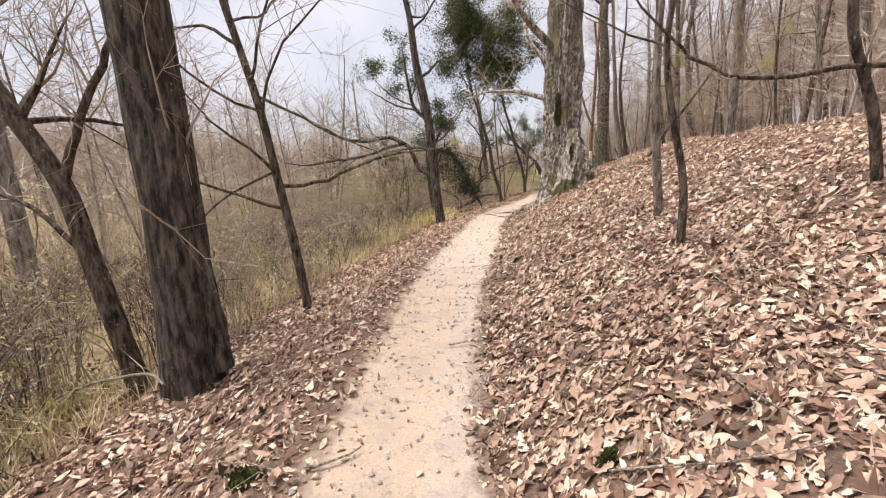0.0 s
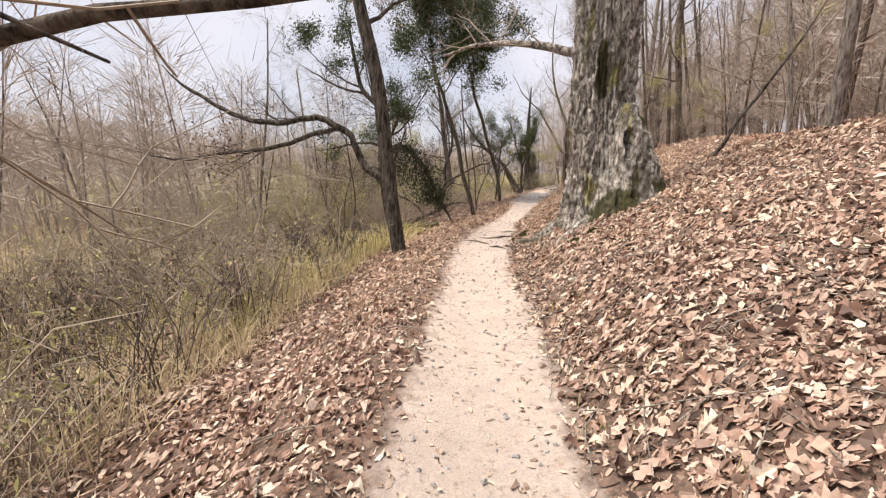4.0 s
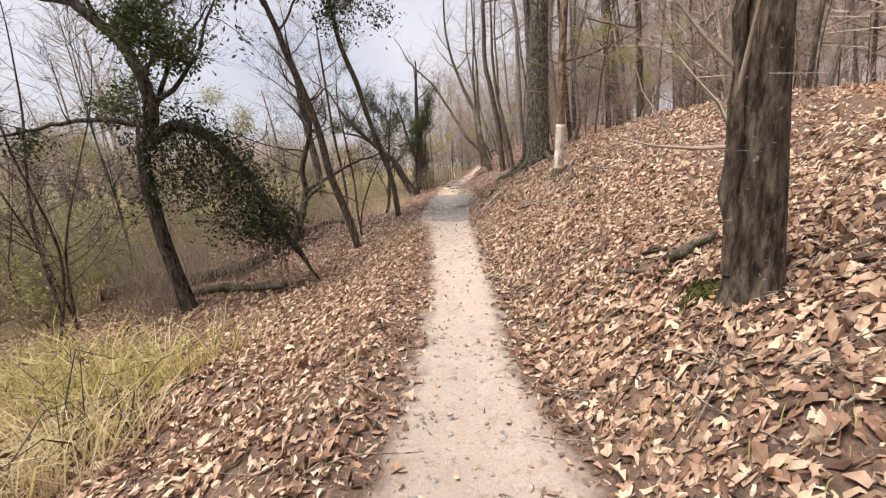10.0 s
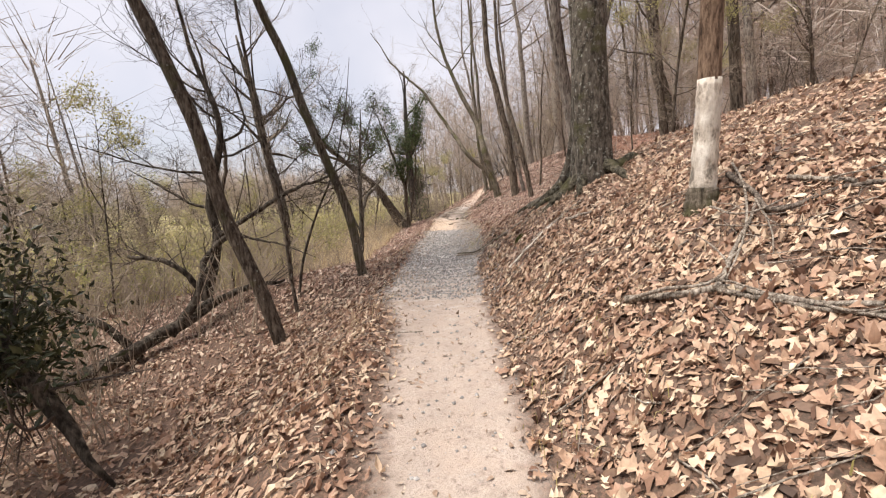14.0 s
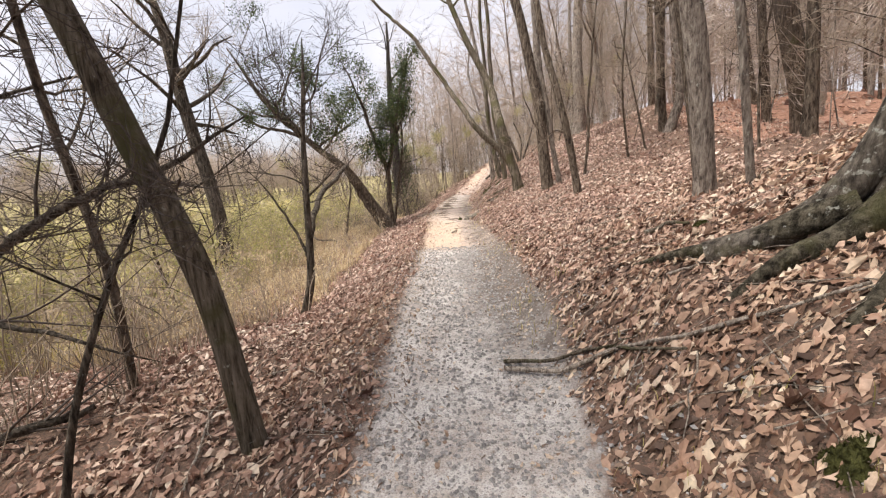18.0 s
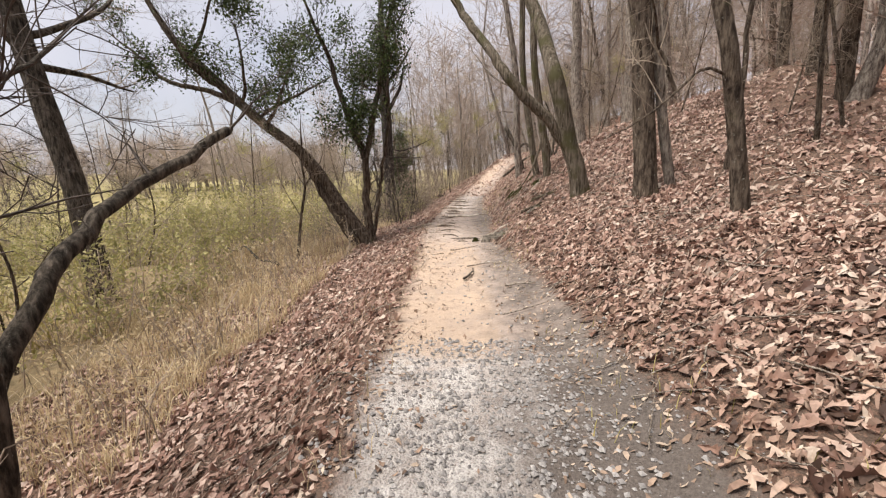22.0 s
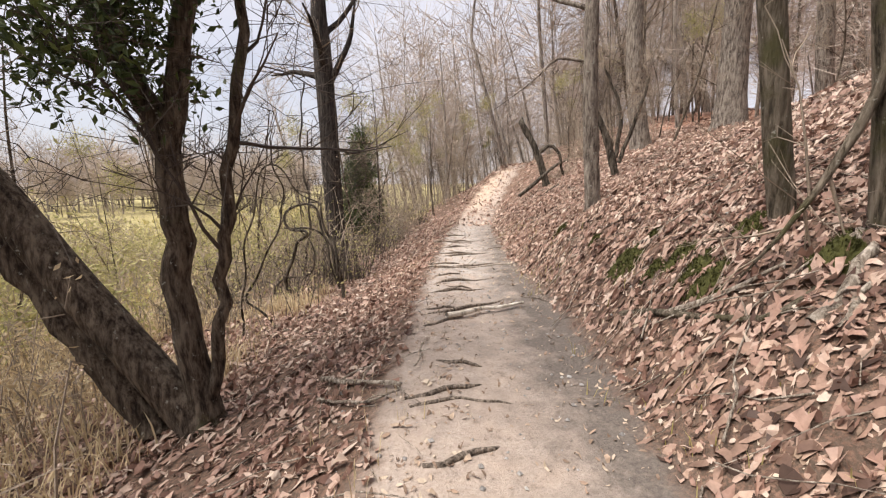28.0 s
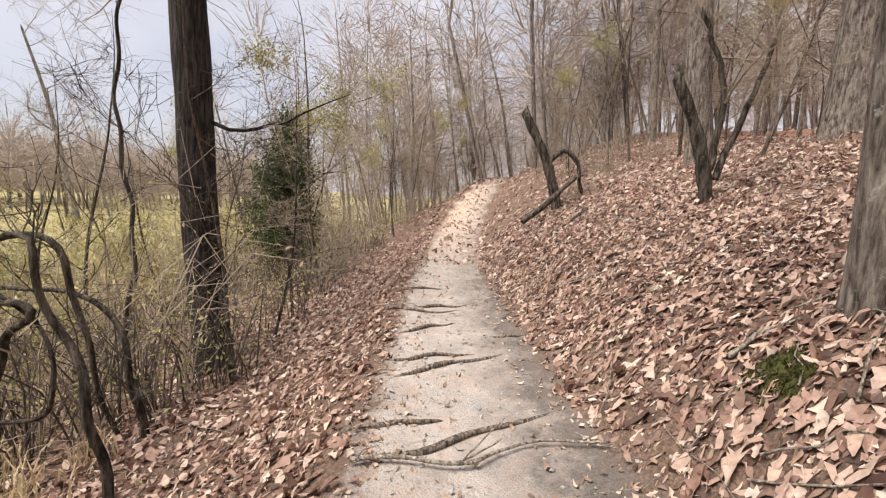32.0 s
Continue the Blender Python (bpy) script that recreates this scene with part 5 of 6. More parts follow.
lay("tree_root", [(11.68, 34.16), (11.54, 33.92), (11.39, 33.72)], 0.044, STICK, "pale twisted root beside the path")
lay("tree_root", [(10.71, 34.57), (10.94, 34.47), (11.20, 34.31)], 0.019, ROOT_BARK, "exposed tree root across the worn path")
lay("tree_root", [(10.74, 34.42), (10.61, 34.33)], 0.011, ROOT_BARK, "exposed tree root across the worn path")
lay("tree_root", [(11.93, 34.04), (11.98, 33.83), (12.10, 33.62)], 0.029, BARK_DARK, "dark old root in the leaves")
lay("tree_root", [(11.86, 33.97), (11.91, 33.75), (12.00, 33.58)], 0.018, BARK_DARK, "dark old root in the leaves")
lay("fallen_branch", [(12.24, 34.15), (12.38, 34.01), (12.49, 33.90), (12.58, 33.81)], 0.019, BARK_MOSSY, "dark fallen branch on the bank")
lay("tree_root", [(10.76, 34.61), (11.00, 34.58), (11.21, 34.54)], 0.024, BARK_DARK, "dark root edge in the path")
lay("tree_root", [(10.67, 34.30), (10.80, 34.27), (10.90, 34.20)], 0.018, BARK_DARK, "dark root edge in the path")
lay("tree_root", [(12.04, 33.95), (12.11, 33.71), (12.11, 33.46)], 0.027, BARK_DARK, "dark fallen branch in the leaves")
lay("stick", [(9.94, 32.39), (10.26, 32.34), (10.48, 32.11)], 0.013, STICK, "dry fallen stick on the ground")
# added dark stick stands for a crack line in the path
lay("stick", [(9.60, 31.83), (9.71, 31.93), (9.90, 32.10)], 0.009, BARK_DARK, "thin dark stick drawn as a crack in the sandy path")
lay("stick", [(10.16, 33.46), (10.49, 33.54), (10.77, 33.57)], 0.013, STICK, "dry fallen stick on the ground")
lay("stick", [(9.86, 31.25), (10.06, 31.21), (10.12, 31.02)], 0.015, STICK, "dry fallen stick on the ground")
# second added stick along the same crack line
lay("stick", [(9.60, 31.80), (9.77, 31.96), (9.94, 32.20)], 0.017, BARK_DARK, "thin dark stick drawn as a crack in the sandy path")
lay("tree_root", [(2.25, 14.13), (2.43, 14.00), (2.56, 13.87), (2.61, 13.68)], 0.031, ROOT_BARK, "exposed tree root across the worn path")
lay("tree_root", [(2.59, 13.58), (2.55, 13.44), (2.52, 13.34)], 0.023, ROOT_BARK, "exposed tree root across the worn path")
lay("tree_root", [(1.92, 13.22), (2.19, 13.32), (2.44, 13.28)], 0.022, BARK_DARK, "dark root edge in the path")
lay("broken_board", [(3.87, 13.41), (4.08, 13.43), (4.24, 13.41)], 0.033, WOOD_PALE, "pale split piece of wood in the leaves")
lay("stick", [(3.21, 12.70), (3.28, 12.60), (3.33, 12.52)], 0.007, STICK, "dry fallen stick on the ground")
lay("tree_root", [(1.13, 12.82), (1.42, 12.73), (1.66, 12.49)], 0.017, ROOT_BARK, "root of the old oak across the path")
lay("tree_root", [(1.52, 13.23), (1.89, 13.23), (2.32, 13.44), (2.46, 13.33)], 0.020, ROOT_BARK, "root of the old oak across the path")
lay("tree_root", [(2.27, 14.11), (2.62, 13.88)], 0.020, ROOT_BARK, "root of the old oak across the path")
lay("tree_root", [(2.18, 12.36), (2.32, 12.05), (2.35, 11.78), (2.44, 11.48)], 0.021, ROOT_BARK, "root of the old oak across the path")
lay("tree_root", [(1.84, 12.27), (2.05, 12.05), (2.20, 11.78), (2.33, 11.46), (2.47, 11.38)], 0.044, BARK_MOSSY, "mossy root of the old oak")
lay("tree_root", [(2.17, 12.57), (2.33, 12.18), (2.36, 11.53)], 0.084, BARK_MOSSY, "pale mossy root end at the path edge")
lay("fallen_branch", [(4.06, 15.40), (4.07, 15.17), (4.08, 14.91)], 0.023, BARK_MOSSY, "short mossy branch with pale fungus")
lay("stick", [(4.31, 15.39), (4.41, 15.23)], 0.019, BARK_DARK, "dry fallen stick on the ground")
lay("stick", [(3.87, 17.25), (4.10, 16.66)], 0.014, STICK, "dry fallen stick on the ground")
lay("fallen_log", [(4.21, 15.05), (4.39, 15.01), (4.60, 14.97)], 0.050, BARK_MOSSY, "short mossy log at the foot of the trunk")
lay("stick", [(7.18, 19.49), (7.19, 18.99), (7.29, 18.63)], 0.024, STICK, "dry fallen stick on the ground")
lay("stick", [(6.00, 19.19), (6.00, 18.64), (5.95, 18.35)], 0.020, STICK, "dry fallen stick on the ground")
lay("stick", [(4.98, 17.33), (5.22, 17.22)], 0.007, STICK, "dry fallen stick on the ground")
lay("stick", [(4.53, 17.34), (4.70, 17.40)], 0.009, STICK, "dry fallen stick on the ground")
lay("stick", [(5.84, 19.60), (5.93, 19.32), (6.00, 19.25)], 0.016, STICK, "dry fallen stick on the ground")
lay("stick", [(5.77, 19.63), (5.84, 19.42), (5.93, 19.22), (6.05, 19.20)], 0.017, STICK, "dry stick in a tangle of fallen branches", 0.05)
lay("stick", [(7.43, 20.07), (6.77, 19.53), (6.36, 19.30), (6.02, 19.16)], 0.012, STICK, "dry stick in a tangle of fallen branches", 0.05)
lay("stick", [(6.03, 19.23), (5.97, 19.04), (5.97, 18.94)], 0.010, STICK, "dry stick in a tangle of fallen branches", 0.05)
lay("stick", [(6.77, 19.80), (6.66, 19.48), (6.87, 19.31)], 0.011, STICK, "dry stick in a tangle of fallen branches", 0.05)
lay("stick", [(6.87, 19.53), (6.57, 19.27), (6.31, 19.08)], 0.009, STICK, "dry stick in a tangle of fallen branches", 0.05)
lay("stick", [(6.59, 22.42), (6.81, 22.37), (7.16, 22.36)], 0.011, STICK, "dry fallen stick on the ground")
lay("stick", [(7.17, 21.99), (7.19, 21.77), (7.26, 21.63)], 0.009, STICK, "dry fallen stick on the ground")
lay("stick", [(6.90, 25.09), (7.34, 24.61), (7.54, 24.04), (7.73, 23.63), (7.90, 23.39)], 0.022, STICK, "dry fallen stick on the ground")
lay("stick", [(7.93, 26.04), (7.86, 25.87)], 0.013, STICK, "dry fallen stick on the ground")
lay("fallen_branch", [(8.69, 25.90), (8.83, 25.76), (8.89, 25.63)], 0.022, BARK_MOSSY, "old fallen branch in the leaves")
lay("stick", [(4.57, 29.47), (5.27, 28.91), (5.72, 28.38)], 0.025, STICK, "dry fallen stick on the ground")
lay("fallen_branch", [(8.93, 25.53), (9.07, 25.39), (9.04, 25.12)], 0.033, BARK_MOSSY, "mossy fallen branch on the bank")
lay("fallen_branch", [(7.99, 24.54), (8.04, 24.47), (8.08, 24.38)], 0.017, STICK, "fallen branch on the bank")
lay("stick", [(-0.72, 1.82), (-0.56, 1.88), (-0.46, 1.99)], 0.010, STICK, "dry fallen stick on the ground")
lay("stick", [(2.05, 2.18), (2.05, 1.95), (2.13, 1.87)], 0.009, STICK, "dry fallen stick on the ground")
lay("stick", [(2.29, 3.27), (2.05, 2.46), (2.05, 2.18)], 0.009, STICK, "dry fallen stick on the ground")
lay("stick", [(0.04, 3.31), (0.22, 3.35)], 0.010, STICK, "dry fallen stick on the ground")
lay("stick", [(-4.18, 3.85), (-3.79, 3.98), (-3.03, 3.65), (-2.40, 3.17)], 0.023, STICK, "pale dry branch held in the brambles", 0.15)
lay("stick", [(0.91, 5.85), (0.96, 5.58), (1.02, 5.30)], 0.019, STICK, "dry fallen stick on the ground")
lay("fallen_branch", [(0.92, 6.01), (0.95, 5.73), (0.98, 5.56)], 0.018, STICK, "pale fallen branch in the leaves")
lay("stick", [(14.48, 38.81), (14.65, 38.71), (14.70, 38.60)], 0.015, STICK, "dry fallen stick on the ground")
lay("stick", [(18.02, 42.68), (17.27, 42.52)], 0.032, BARK_DARK, "dry fallen stick on the ground")
lay("fallen_branch", [(7.51, 37.00), (6.94, 38.86), (5.95, 42.29)], 0.037, BARK_DARK, "dark branch standing in the dry grass", 0.10)
lay("fallen_pole", [(17.51, 43.74), (18.21, 43.64), (19.82, 44.21)], 0.059, BARK_DARK, "dark thin pole leaning on the bank", 0.25)
moss_patch(13.33, 36.61, 0.15, 0)
moss_patch(12.94, 35.67, 0.13, 1)
moss_patch(12.79, 35.50, 0.14, 2)
moss_patch(13.19, 35.48, 0.12, 3)
moss_patch(12.90, 34.88, 0.07, 4)
moss_patch(13.80, 37.39, 0.09, 5)
moss_patch(13.22, 36.46, 0.12, 6)
moss_patch(13.09, 36.10, 0.10, 7)
moss_patch(13.52, 36.44, 0.06, 8)
moss_patch(14.38, 38.58, 0.12, 9)
moss_patch(14.32, 38.49, 0.08, 10)
moss_patch(11.00, 34.14, 0.06, 11)
moss_patch(13.12, 35.92, 0.16, 12)
moss_patch(13.32, 36.51, 0.14, 13)
moss_patch(12.90, 34.92, 0.15, 14)
moss_patch(2.29, 10.19, 0.09, 15)
moss_patch(2.58, 13.38, 0.14, 16)
moss_patch(2.59, 10.28, 0.08, 17)
moss_patch(0.75, 1.63, 0.05, 18)
moss_patch(-1.02, 1.77, 0.09, 19)
moss_patch(1.03, 5.65, 0.05, 20)
moss_patch(7.12, 23.12, 0.09, 21)
moss_patch(6.20, 18.19, 0.10, 22)
moss_patch(9.00, 25.00, 0.09, 23)
moss_patch(3.92, 14.59, 0.16, 24)
moss_patch(2.50, 13.17, 0.10, 25)
flat_stone(11.36, 34.04, 0.25, 26)
flat_stone(11.99, 33.73, 0.11, 27)



def hollow_log():
    line = [(-3.2, 26.3), (-1.9, 26.1), (-0.9, 25.95), (0.9, 25.5), (1.6, 26.0), (2.3, 26.4)]
    ln = smooth_line(np.c_[np.array(line), np.zeros(6)], 0.1)
    k = np.linspace(0, 1, len(ln))
    z = land(ln[:, 0], ln[:, 1]) + 0.10 + 0.25 * k**2
    ln = np.c_[ln[:, :2], z]
    base = ln[len(ln) // 2].copy()
    thing = tagged(new("fallen_tree"), "dark fallen trunk lying in the leafy hollow", "log")
    thing.location = base
    h = Heap()
    h.tube(ln, 0.17 - 0.07 * k, 12, 0.12)
    part("trunk", h.mesh("trunk", BARK_DARK, base), thing)
    rng = np.random.default_rng(9)
    arms = [([(2.3, 26.4, ln[-1, 2]), (2.9, 26.7, land1(2.9, 26.7) + 0.2), (3.6, 27.1, land1(3.6, 27.1) + 0.15)], 0.08, 0.03), ([(1.2, 25.7, -1.2), (0.7, 25.6, -0.45), (-0.1, 25.7, -0.05), (-0.7, 25.8, 0.0)], 0.07, 0.035), ([(1.6, 26.0, -1.0), (2.1, 26.2, -0.3), (2.3, 26.4, 0.35), (2.8, 26.6, 0.8)], 0.09, 0.05), ([(2.15, 26.25, -0.3), (1.7, 26.2, 0.3), (1.1, 26.2, 0.5)], 0.06, 0.03)]
    tw = Heap()
    for pts, a, b in arms:
        l2 = smooth_line(pts, 0.12)
        l2 = l2 + rng.normal(0, 0.012, l2.shape)
        rr = np.linspace(a, b, len(l2))
        h = Heap()
        h.tube(l2, rr, 8, 0.08)
        part("limb", h.mesh("limb", BARK_DARK, base), thing)
        twiggery(rng, tw, l2, rr, 6, 0.7, 2)
    tagged(part("branchwork", tw.mesh("branchwork", TWIG_DARK, base), thing), kind="stuff")
    # the second, mossy piece nearer the path
    lay("fallen_log", [(-1.5, 25.4), (-0.6, 24.1), (0.3, 22.8), (1.5, 21.0)], 0.14, BARK_MOSSY, "mossy rotten log at the edge of the hollow", 0.0)


hollow_log()


# ---- ivy over the bent limb ----
def ivy_drape():
    arch = smooth_line([(-0.70, 22.48, 1.90), (-0.21, 22.33, 2.23), (0.41, 22.13, 1.99), (0.94, 21.97, 1.33), (1.41, 21.82, 0.38), (1.62, 21.75, 0.0)], 0.06)
    rng = np.random.default_rng(21)
    tips = []
    for p in arch:
        for _ in range(15):
            drop = rng.uniform(0, 1) ** 1.5 * min(1.7, max(0.2, p[2] + 0.2))
            tips.append(p + np.array([rng.normal(-0.12 * drop, 0.22), rng.normal(0, 0.4), 0.22 + rng.normal(0, 0.1) - drop]))
    v, f = leaf_cloud(rng, np.array(tips), 8, 0.14, 0.048)
    base = np.array([0.3, 22.2, land1(0.3, 22.2)])
    thing = tagged(new("ivy"), "dark ivy hanging in a curtain from a bent limb", "ivy")
    thing.location = base
    tagged(part("foliage", sheet("foliage", v - base, f, IVY), thing), kind="stuff")
    st = Heap()
    for _ in range(60):
        p = arch[rng.integers(0, len(arch))]
        q = np.array([p[0] + rng.normal(0, 0.2), p[1] + rng.normal(0, 0.2), max(p[2] - rng.uniform(0.4, 1.3), -0.6)])
        ln = smooth_line([p, (p + q) / 2 + rng.normal(0, 0.1, 3), q], 0.15)
        st.tube(ln, np.full(len(ln), 0.006), 3, cap=False)
    tagged(part("ivy_stem_mat", st.mesh("ivy_stem_mat", TWIG_DARK, base), thing), kind="stuff")


ivy_drape()


# ---- climbing vines by the far path ----
def vine(pts, r, label, mat=None):
    ln = smooth_line(pts, 0.06)
    rng = np.random.default_rng(int(abs(pts[0][0]) * 100))
    ln = ln + 0.02 * np.sin(np.arange(len(ln))[:, None] * np.array([0.5, 0.43, 0.37]))
    base = ln[0].copy()
    thing = tagged(new("vine"), label, "vine")
    thing.location = base
    h = Heap()
    h.tube(ln, np.linspace(r, r * 0.5, len(ln)), 7, 0.08)
    part("stem", h.mesh("stem", mat or BARK_DARK, base), thing)
    tw = Heap()
    twiggery(rng, tw, ln, np.full(len(ln), 0.01), 7, 0.4, 2)
    tagged(part("branchwork", tw.mesh("branchwork", TWIG_DARK, base), thing), kind="stuff")
    return thing


vine([(10.84, 41.69, -0.94), (10.79, 41.72, -0.38), (11.00, 41.59, 0.25), (11.17, 41.49, 0.45), (10.86, 41.68, 0.57), (10.87, 41.67, 0.82), (11.21, 41.46, 0.96), (11.36, 41.37, 0.83), (11.44, 41.32, 0.29), (11.58, 41.24, -0.39)], 0.032, "dark looping vine hanging beside the path")
vine([(10.45, 41.93, -1.03), (10.72, 41.76, -0.39), (11.21, 41.46, -0.26), (11.19, 41.47, 0.34), (10.98, 41.60, 0.58)], 0.022, "dark looping vine hanging beside the path")
vine([(10.47, 39.55, -0.65), (10.24, 39.69, -0.30), (10.12, 39.76, -0.14), (10.23, 39.69, 0.14), (10.50, 39.53, 0.64), (10.59, 39.47, 1.05), (10.66, 39.43, 1.27), (10.52, 39.52, 1.56), (10.53, 39.51, 1.91)], 0.017, "dark looping vine hanging beside the path")
vine([(10.00, 39.83, -0.77), (10.17, 39.73, 0.61), (10.34, 39.62, 1.20), (10.50, 39.53, 1.56), (10.83, 39.32, 1.24), (11.01, 39.21, 1.11)], 0.015, "dark looping vine hanging beside the path")
vine([(11.59, 40.77, -0.63), (11.52, 40.82, 0.17), (11.38, 40.90, 0.57), (11.34, 40.93, 0.86), (11.31, 40.95, 1.01), (11.18, 41.03, 1.04)], 0.032, "thick dark drooping vine stem")
vine([(11.70, 41.59, -0.77), (11.62, 41.64, 0.06), (11.48, 41.73, 0.36), (11.27, 41.86, 0.48), (10.84, 42.13, 0.52)], 0.030, "thick dark drooping vine stem")
vine([(11.02, 43.76, -1.33), (11.36, 43.55, -0.44), (11.52, 43.45, 0.67), (11.43, 43.50, 2.12), (11.56, 43.43, 3.48)], 0.031, "thin vine climbing beside the trunk")


# ---- the small cedar by the far path ----
def cedar_tree(x, y, tall):
    rng = np.random.default_rng(91)
    base = np.array([x, y, land1(x, y)])
    thing = tagged(new("cedar_tree"), "small dull-green cedar among bare stems", "tree")
    thing.location = base
    z = np.linspace(-0.1, tall, 12)
    ln = np.stack([0.04 * np.sin(z), 0.03 * np.cos(z * 1.3), z], 1)
    h = Heap()
    h.tube(ln, np.linspace(0.07, 0.012, 12), 9, 0.05, 0.4)
    part("trunk", h.mesh("trunk", BARK_BROWN), thing)
    tips, tw = [], Heap()
    for k in range(120):
        q = rng.uniform(0.12, 1.0)
        a = rng.uniform(0, 2 * np.pi)
        l2, rr = sprout(rng, (0, 0, q * tall), (math.cos(a), math.sin(a), rng.uniform(0.1, 0.7)), (0.3 + 1.0 * (1 - q)) * rng.uniform(0.6, 1.25), 0.012, 0.25, 0.2, 0.15)
        tw.tube(l2, rr, 3, cap=False)
        tips.extend(l2[1:])
    tagged(part("branchwork", tw.mesh("branchwork", TWIG), thing), kind="stuff")
    v, f = leaf_cloud(rng, np.array(tips), 32, 0.12, 0.05)
    tagged(part("foliage", sheet("foliage", v, f, EVERGREEN), thing), kind="stuff")


cedar_tree(14.15, 48.6, 4.2)

# ---- woods up the hillside ----
def wood_tree(seed, tall, r, label, mat):
    rng = np.random.default_rng(500 + seed)
    lean = rng.normal(0, 0.05, 2)
    pts = [(0, 0, 0), (lean[0] * tall * 0.15 + rng.normal(0, 0.05), lean[1] * tall * 0.15, tall * 0.3), (lean[0] * tall * 0.4, lean[1] * tall * 0.4 + rng.normal(0, 0.1), tall * 0.65), (lean[0] * tall, lean[1] * tall, tall * 0.98)]
    return tree(pts, r, r * 0.35, (), label, mat, 500 + seed, tall, 9, tall * 0.2, 2, sides=10, lowest=0.22, twig_mat=TWIG, twigs=120)


PROTOS = [wood_tree(k, tall, r, label, mat) for k, (tall, r, label, mat) in enumerate([
    (14, 0.17, "tall bare grey tree on the wooded hillside", BARK_GREY), (12, 0.12, "bare brown tree on the wooded hillside", BARK_BROWN), (9, 0.07, "slender bare tree on the wooded hillside", BARK_GREY),
    (16, 0.24, "stout bare tree on the wooded hillside", BARK_HAZED), (7, 0.05, "thin bare sapling on the wooded hillside", BARK_BROWN), (11, 0.09, "leaning bare tree on the wooded hillside", BARK_HAZED)])]


def woods():
    rng = np.random.default_rng(77)
    spots = []
    tries = 0
    while len(spots) < 170 and tries < 8000:
        tries += 1
        s, d = rng.uniform(-4, 78), 6.2 + 20 * rng.uniform(0, 1) ** 1.3
        if rng.uniform() < 0.22:
            d = -rng.uniform(9, 30)
            if 24 < s:
                d = -rng.uniform(24, 45)
        x, y = trail_point(s, d)
        if any((x - a) ** 2 + (y - b) ** 2 < 1.5 for a, b in spots):
            continue
        spots.append((float(x), float(y)))
    z = land([p[0] for p in spots], [p[1] for p in spots])
    for k, (x, y) in enumerate(spots):
        src = PROTOS[int(rng.choice(6, p=[0.17, 0.2, 0.24, 0.05, 0.2, 0.14]))]
        lean = radians(rng.normal(-6.0, 5.0))
        m = Matrix.Translation((x, y, float(z[k]) - 0.05)) @ Matrix.Rotation(lean, 4, Vector((0.36, 0.933, 0))) @ pose(0, 0, 0, rng.normal(0, 2), rng.normal(0, 2), rng.uniform(0, 360))
        if k < len(PROTOS):
            PROTOS[k].matrix_basis = m
            PROTOS[k]["group"] = "bare trees of the wooded hillside"
        else:
            tagged(copy_thing(src, m), group="bare trees of the wooded hillside")


woods()

SAPLINGS = [tree([(0, 0, 0), (rng_x * 0.3, 0.1, tall * 0.3), (-rng_x * 0.2, 0.25, tall * 0.6)], r, r * 0.5, (), label, mat, 700 + k, tall, 9, tall * 0.24, 3, lv, nl, 0.035, lowest=0.15, twig_mat=tm, sides=8, name="sapling")
            for k, (tall, r, rng_x, label, mat, lv, nl, tm) in enumerate([
                (6.5, 0.035, 0.8, "crooked bare sapling in the thicket beside the path", BARK_BROWN, None, 0, TWIG_DARK), (4.5, 0.022, -0.9, "thin bare sapling in the thicket beside the path", BARK_BROWN, None, 0, TWIG),
                (5.0, 0.026, 0.5, "thin sapling with a few olive leaves beside the path", BARK_DARK, SHRUB, 170, TWIG), (8.5, 0.05, -0.5, "tall slender bare tree in the thicket", BARK_BROWN, None, 0, TWIG)])]


def thicket():
    rng = np.random.default_rng(79)
    group = "bare saplings of the thickets beside the path"
    for k in range(168):
        if k < 44:
            s, d = rng.uniform(44, 68), -(2.6 + 6.5 * rng.uniform(0, 1) ** 1.2)
        elif k < 56:
            s, d = rng.uniform(47, 68), rng.uniform(2.6, 6.5)
        elif k < 124:
            s, d = rng.uniform(18, 44), -rng.uniform(6.5, 19)
        else:
            s, d = rng.uniform(24, 66), rng.uniform(4.2, 11)
        x, y = (float(q) for q in trail_point(s, d))
        m = Matrix.Translation((x, y, land1(x, y) - 0.05)) @ pose(0, 0, 0, rng.normal(0, 5), rng.normal(-3, 5), rng.uniform(0, 360)) @ Matrix.Scale(rng.uniform(0.75, 1.2), 4)
        src = SAPLINGS[k % 4]
        if k < 4:
            src.matrix_basis = m
            src["group"] = group
        else:
            tagged(copy_thing(src, m), group=group)


thicket()


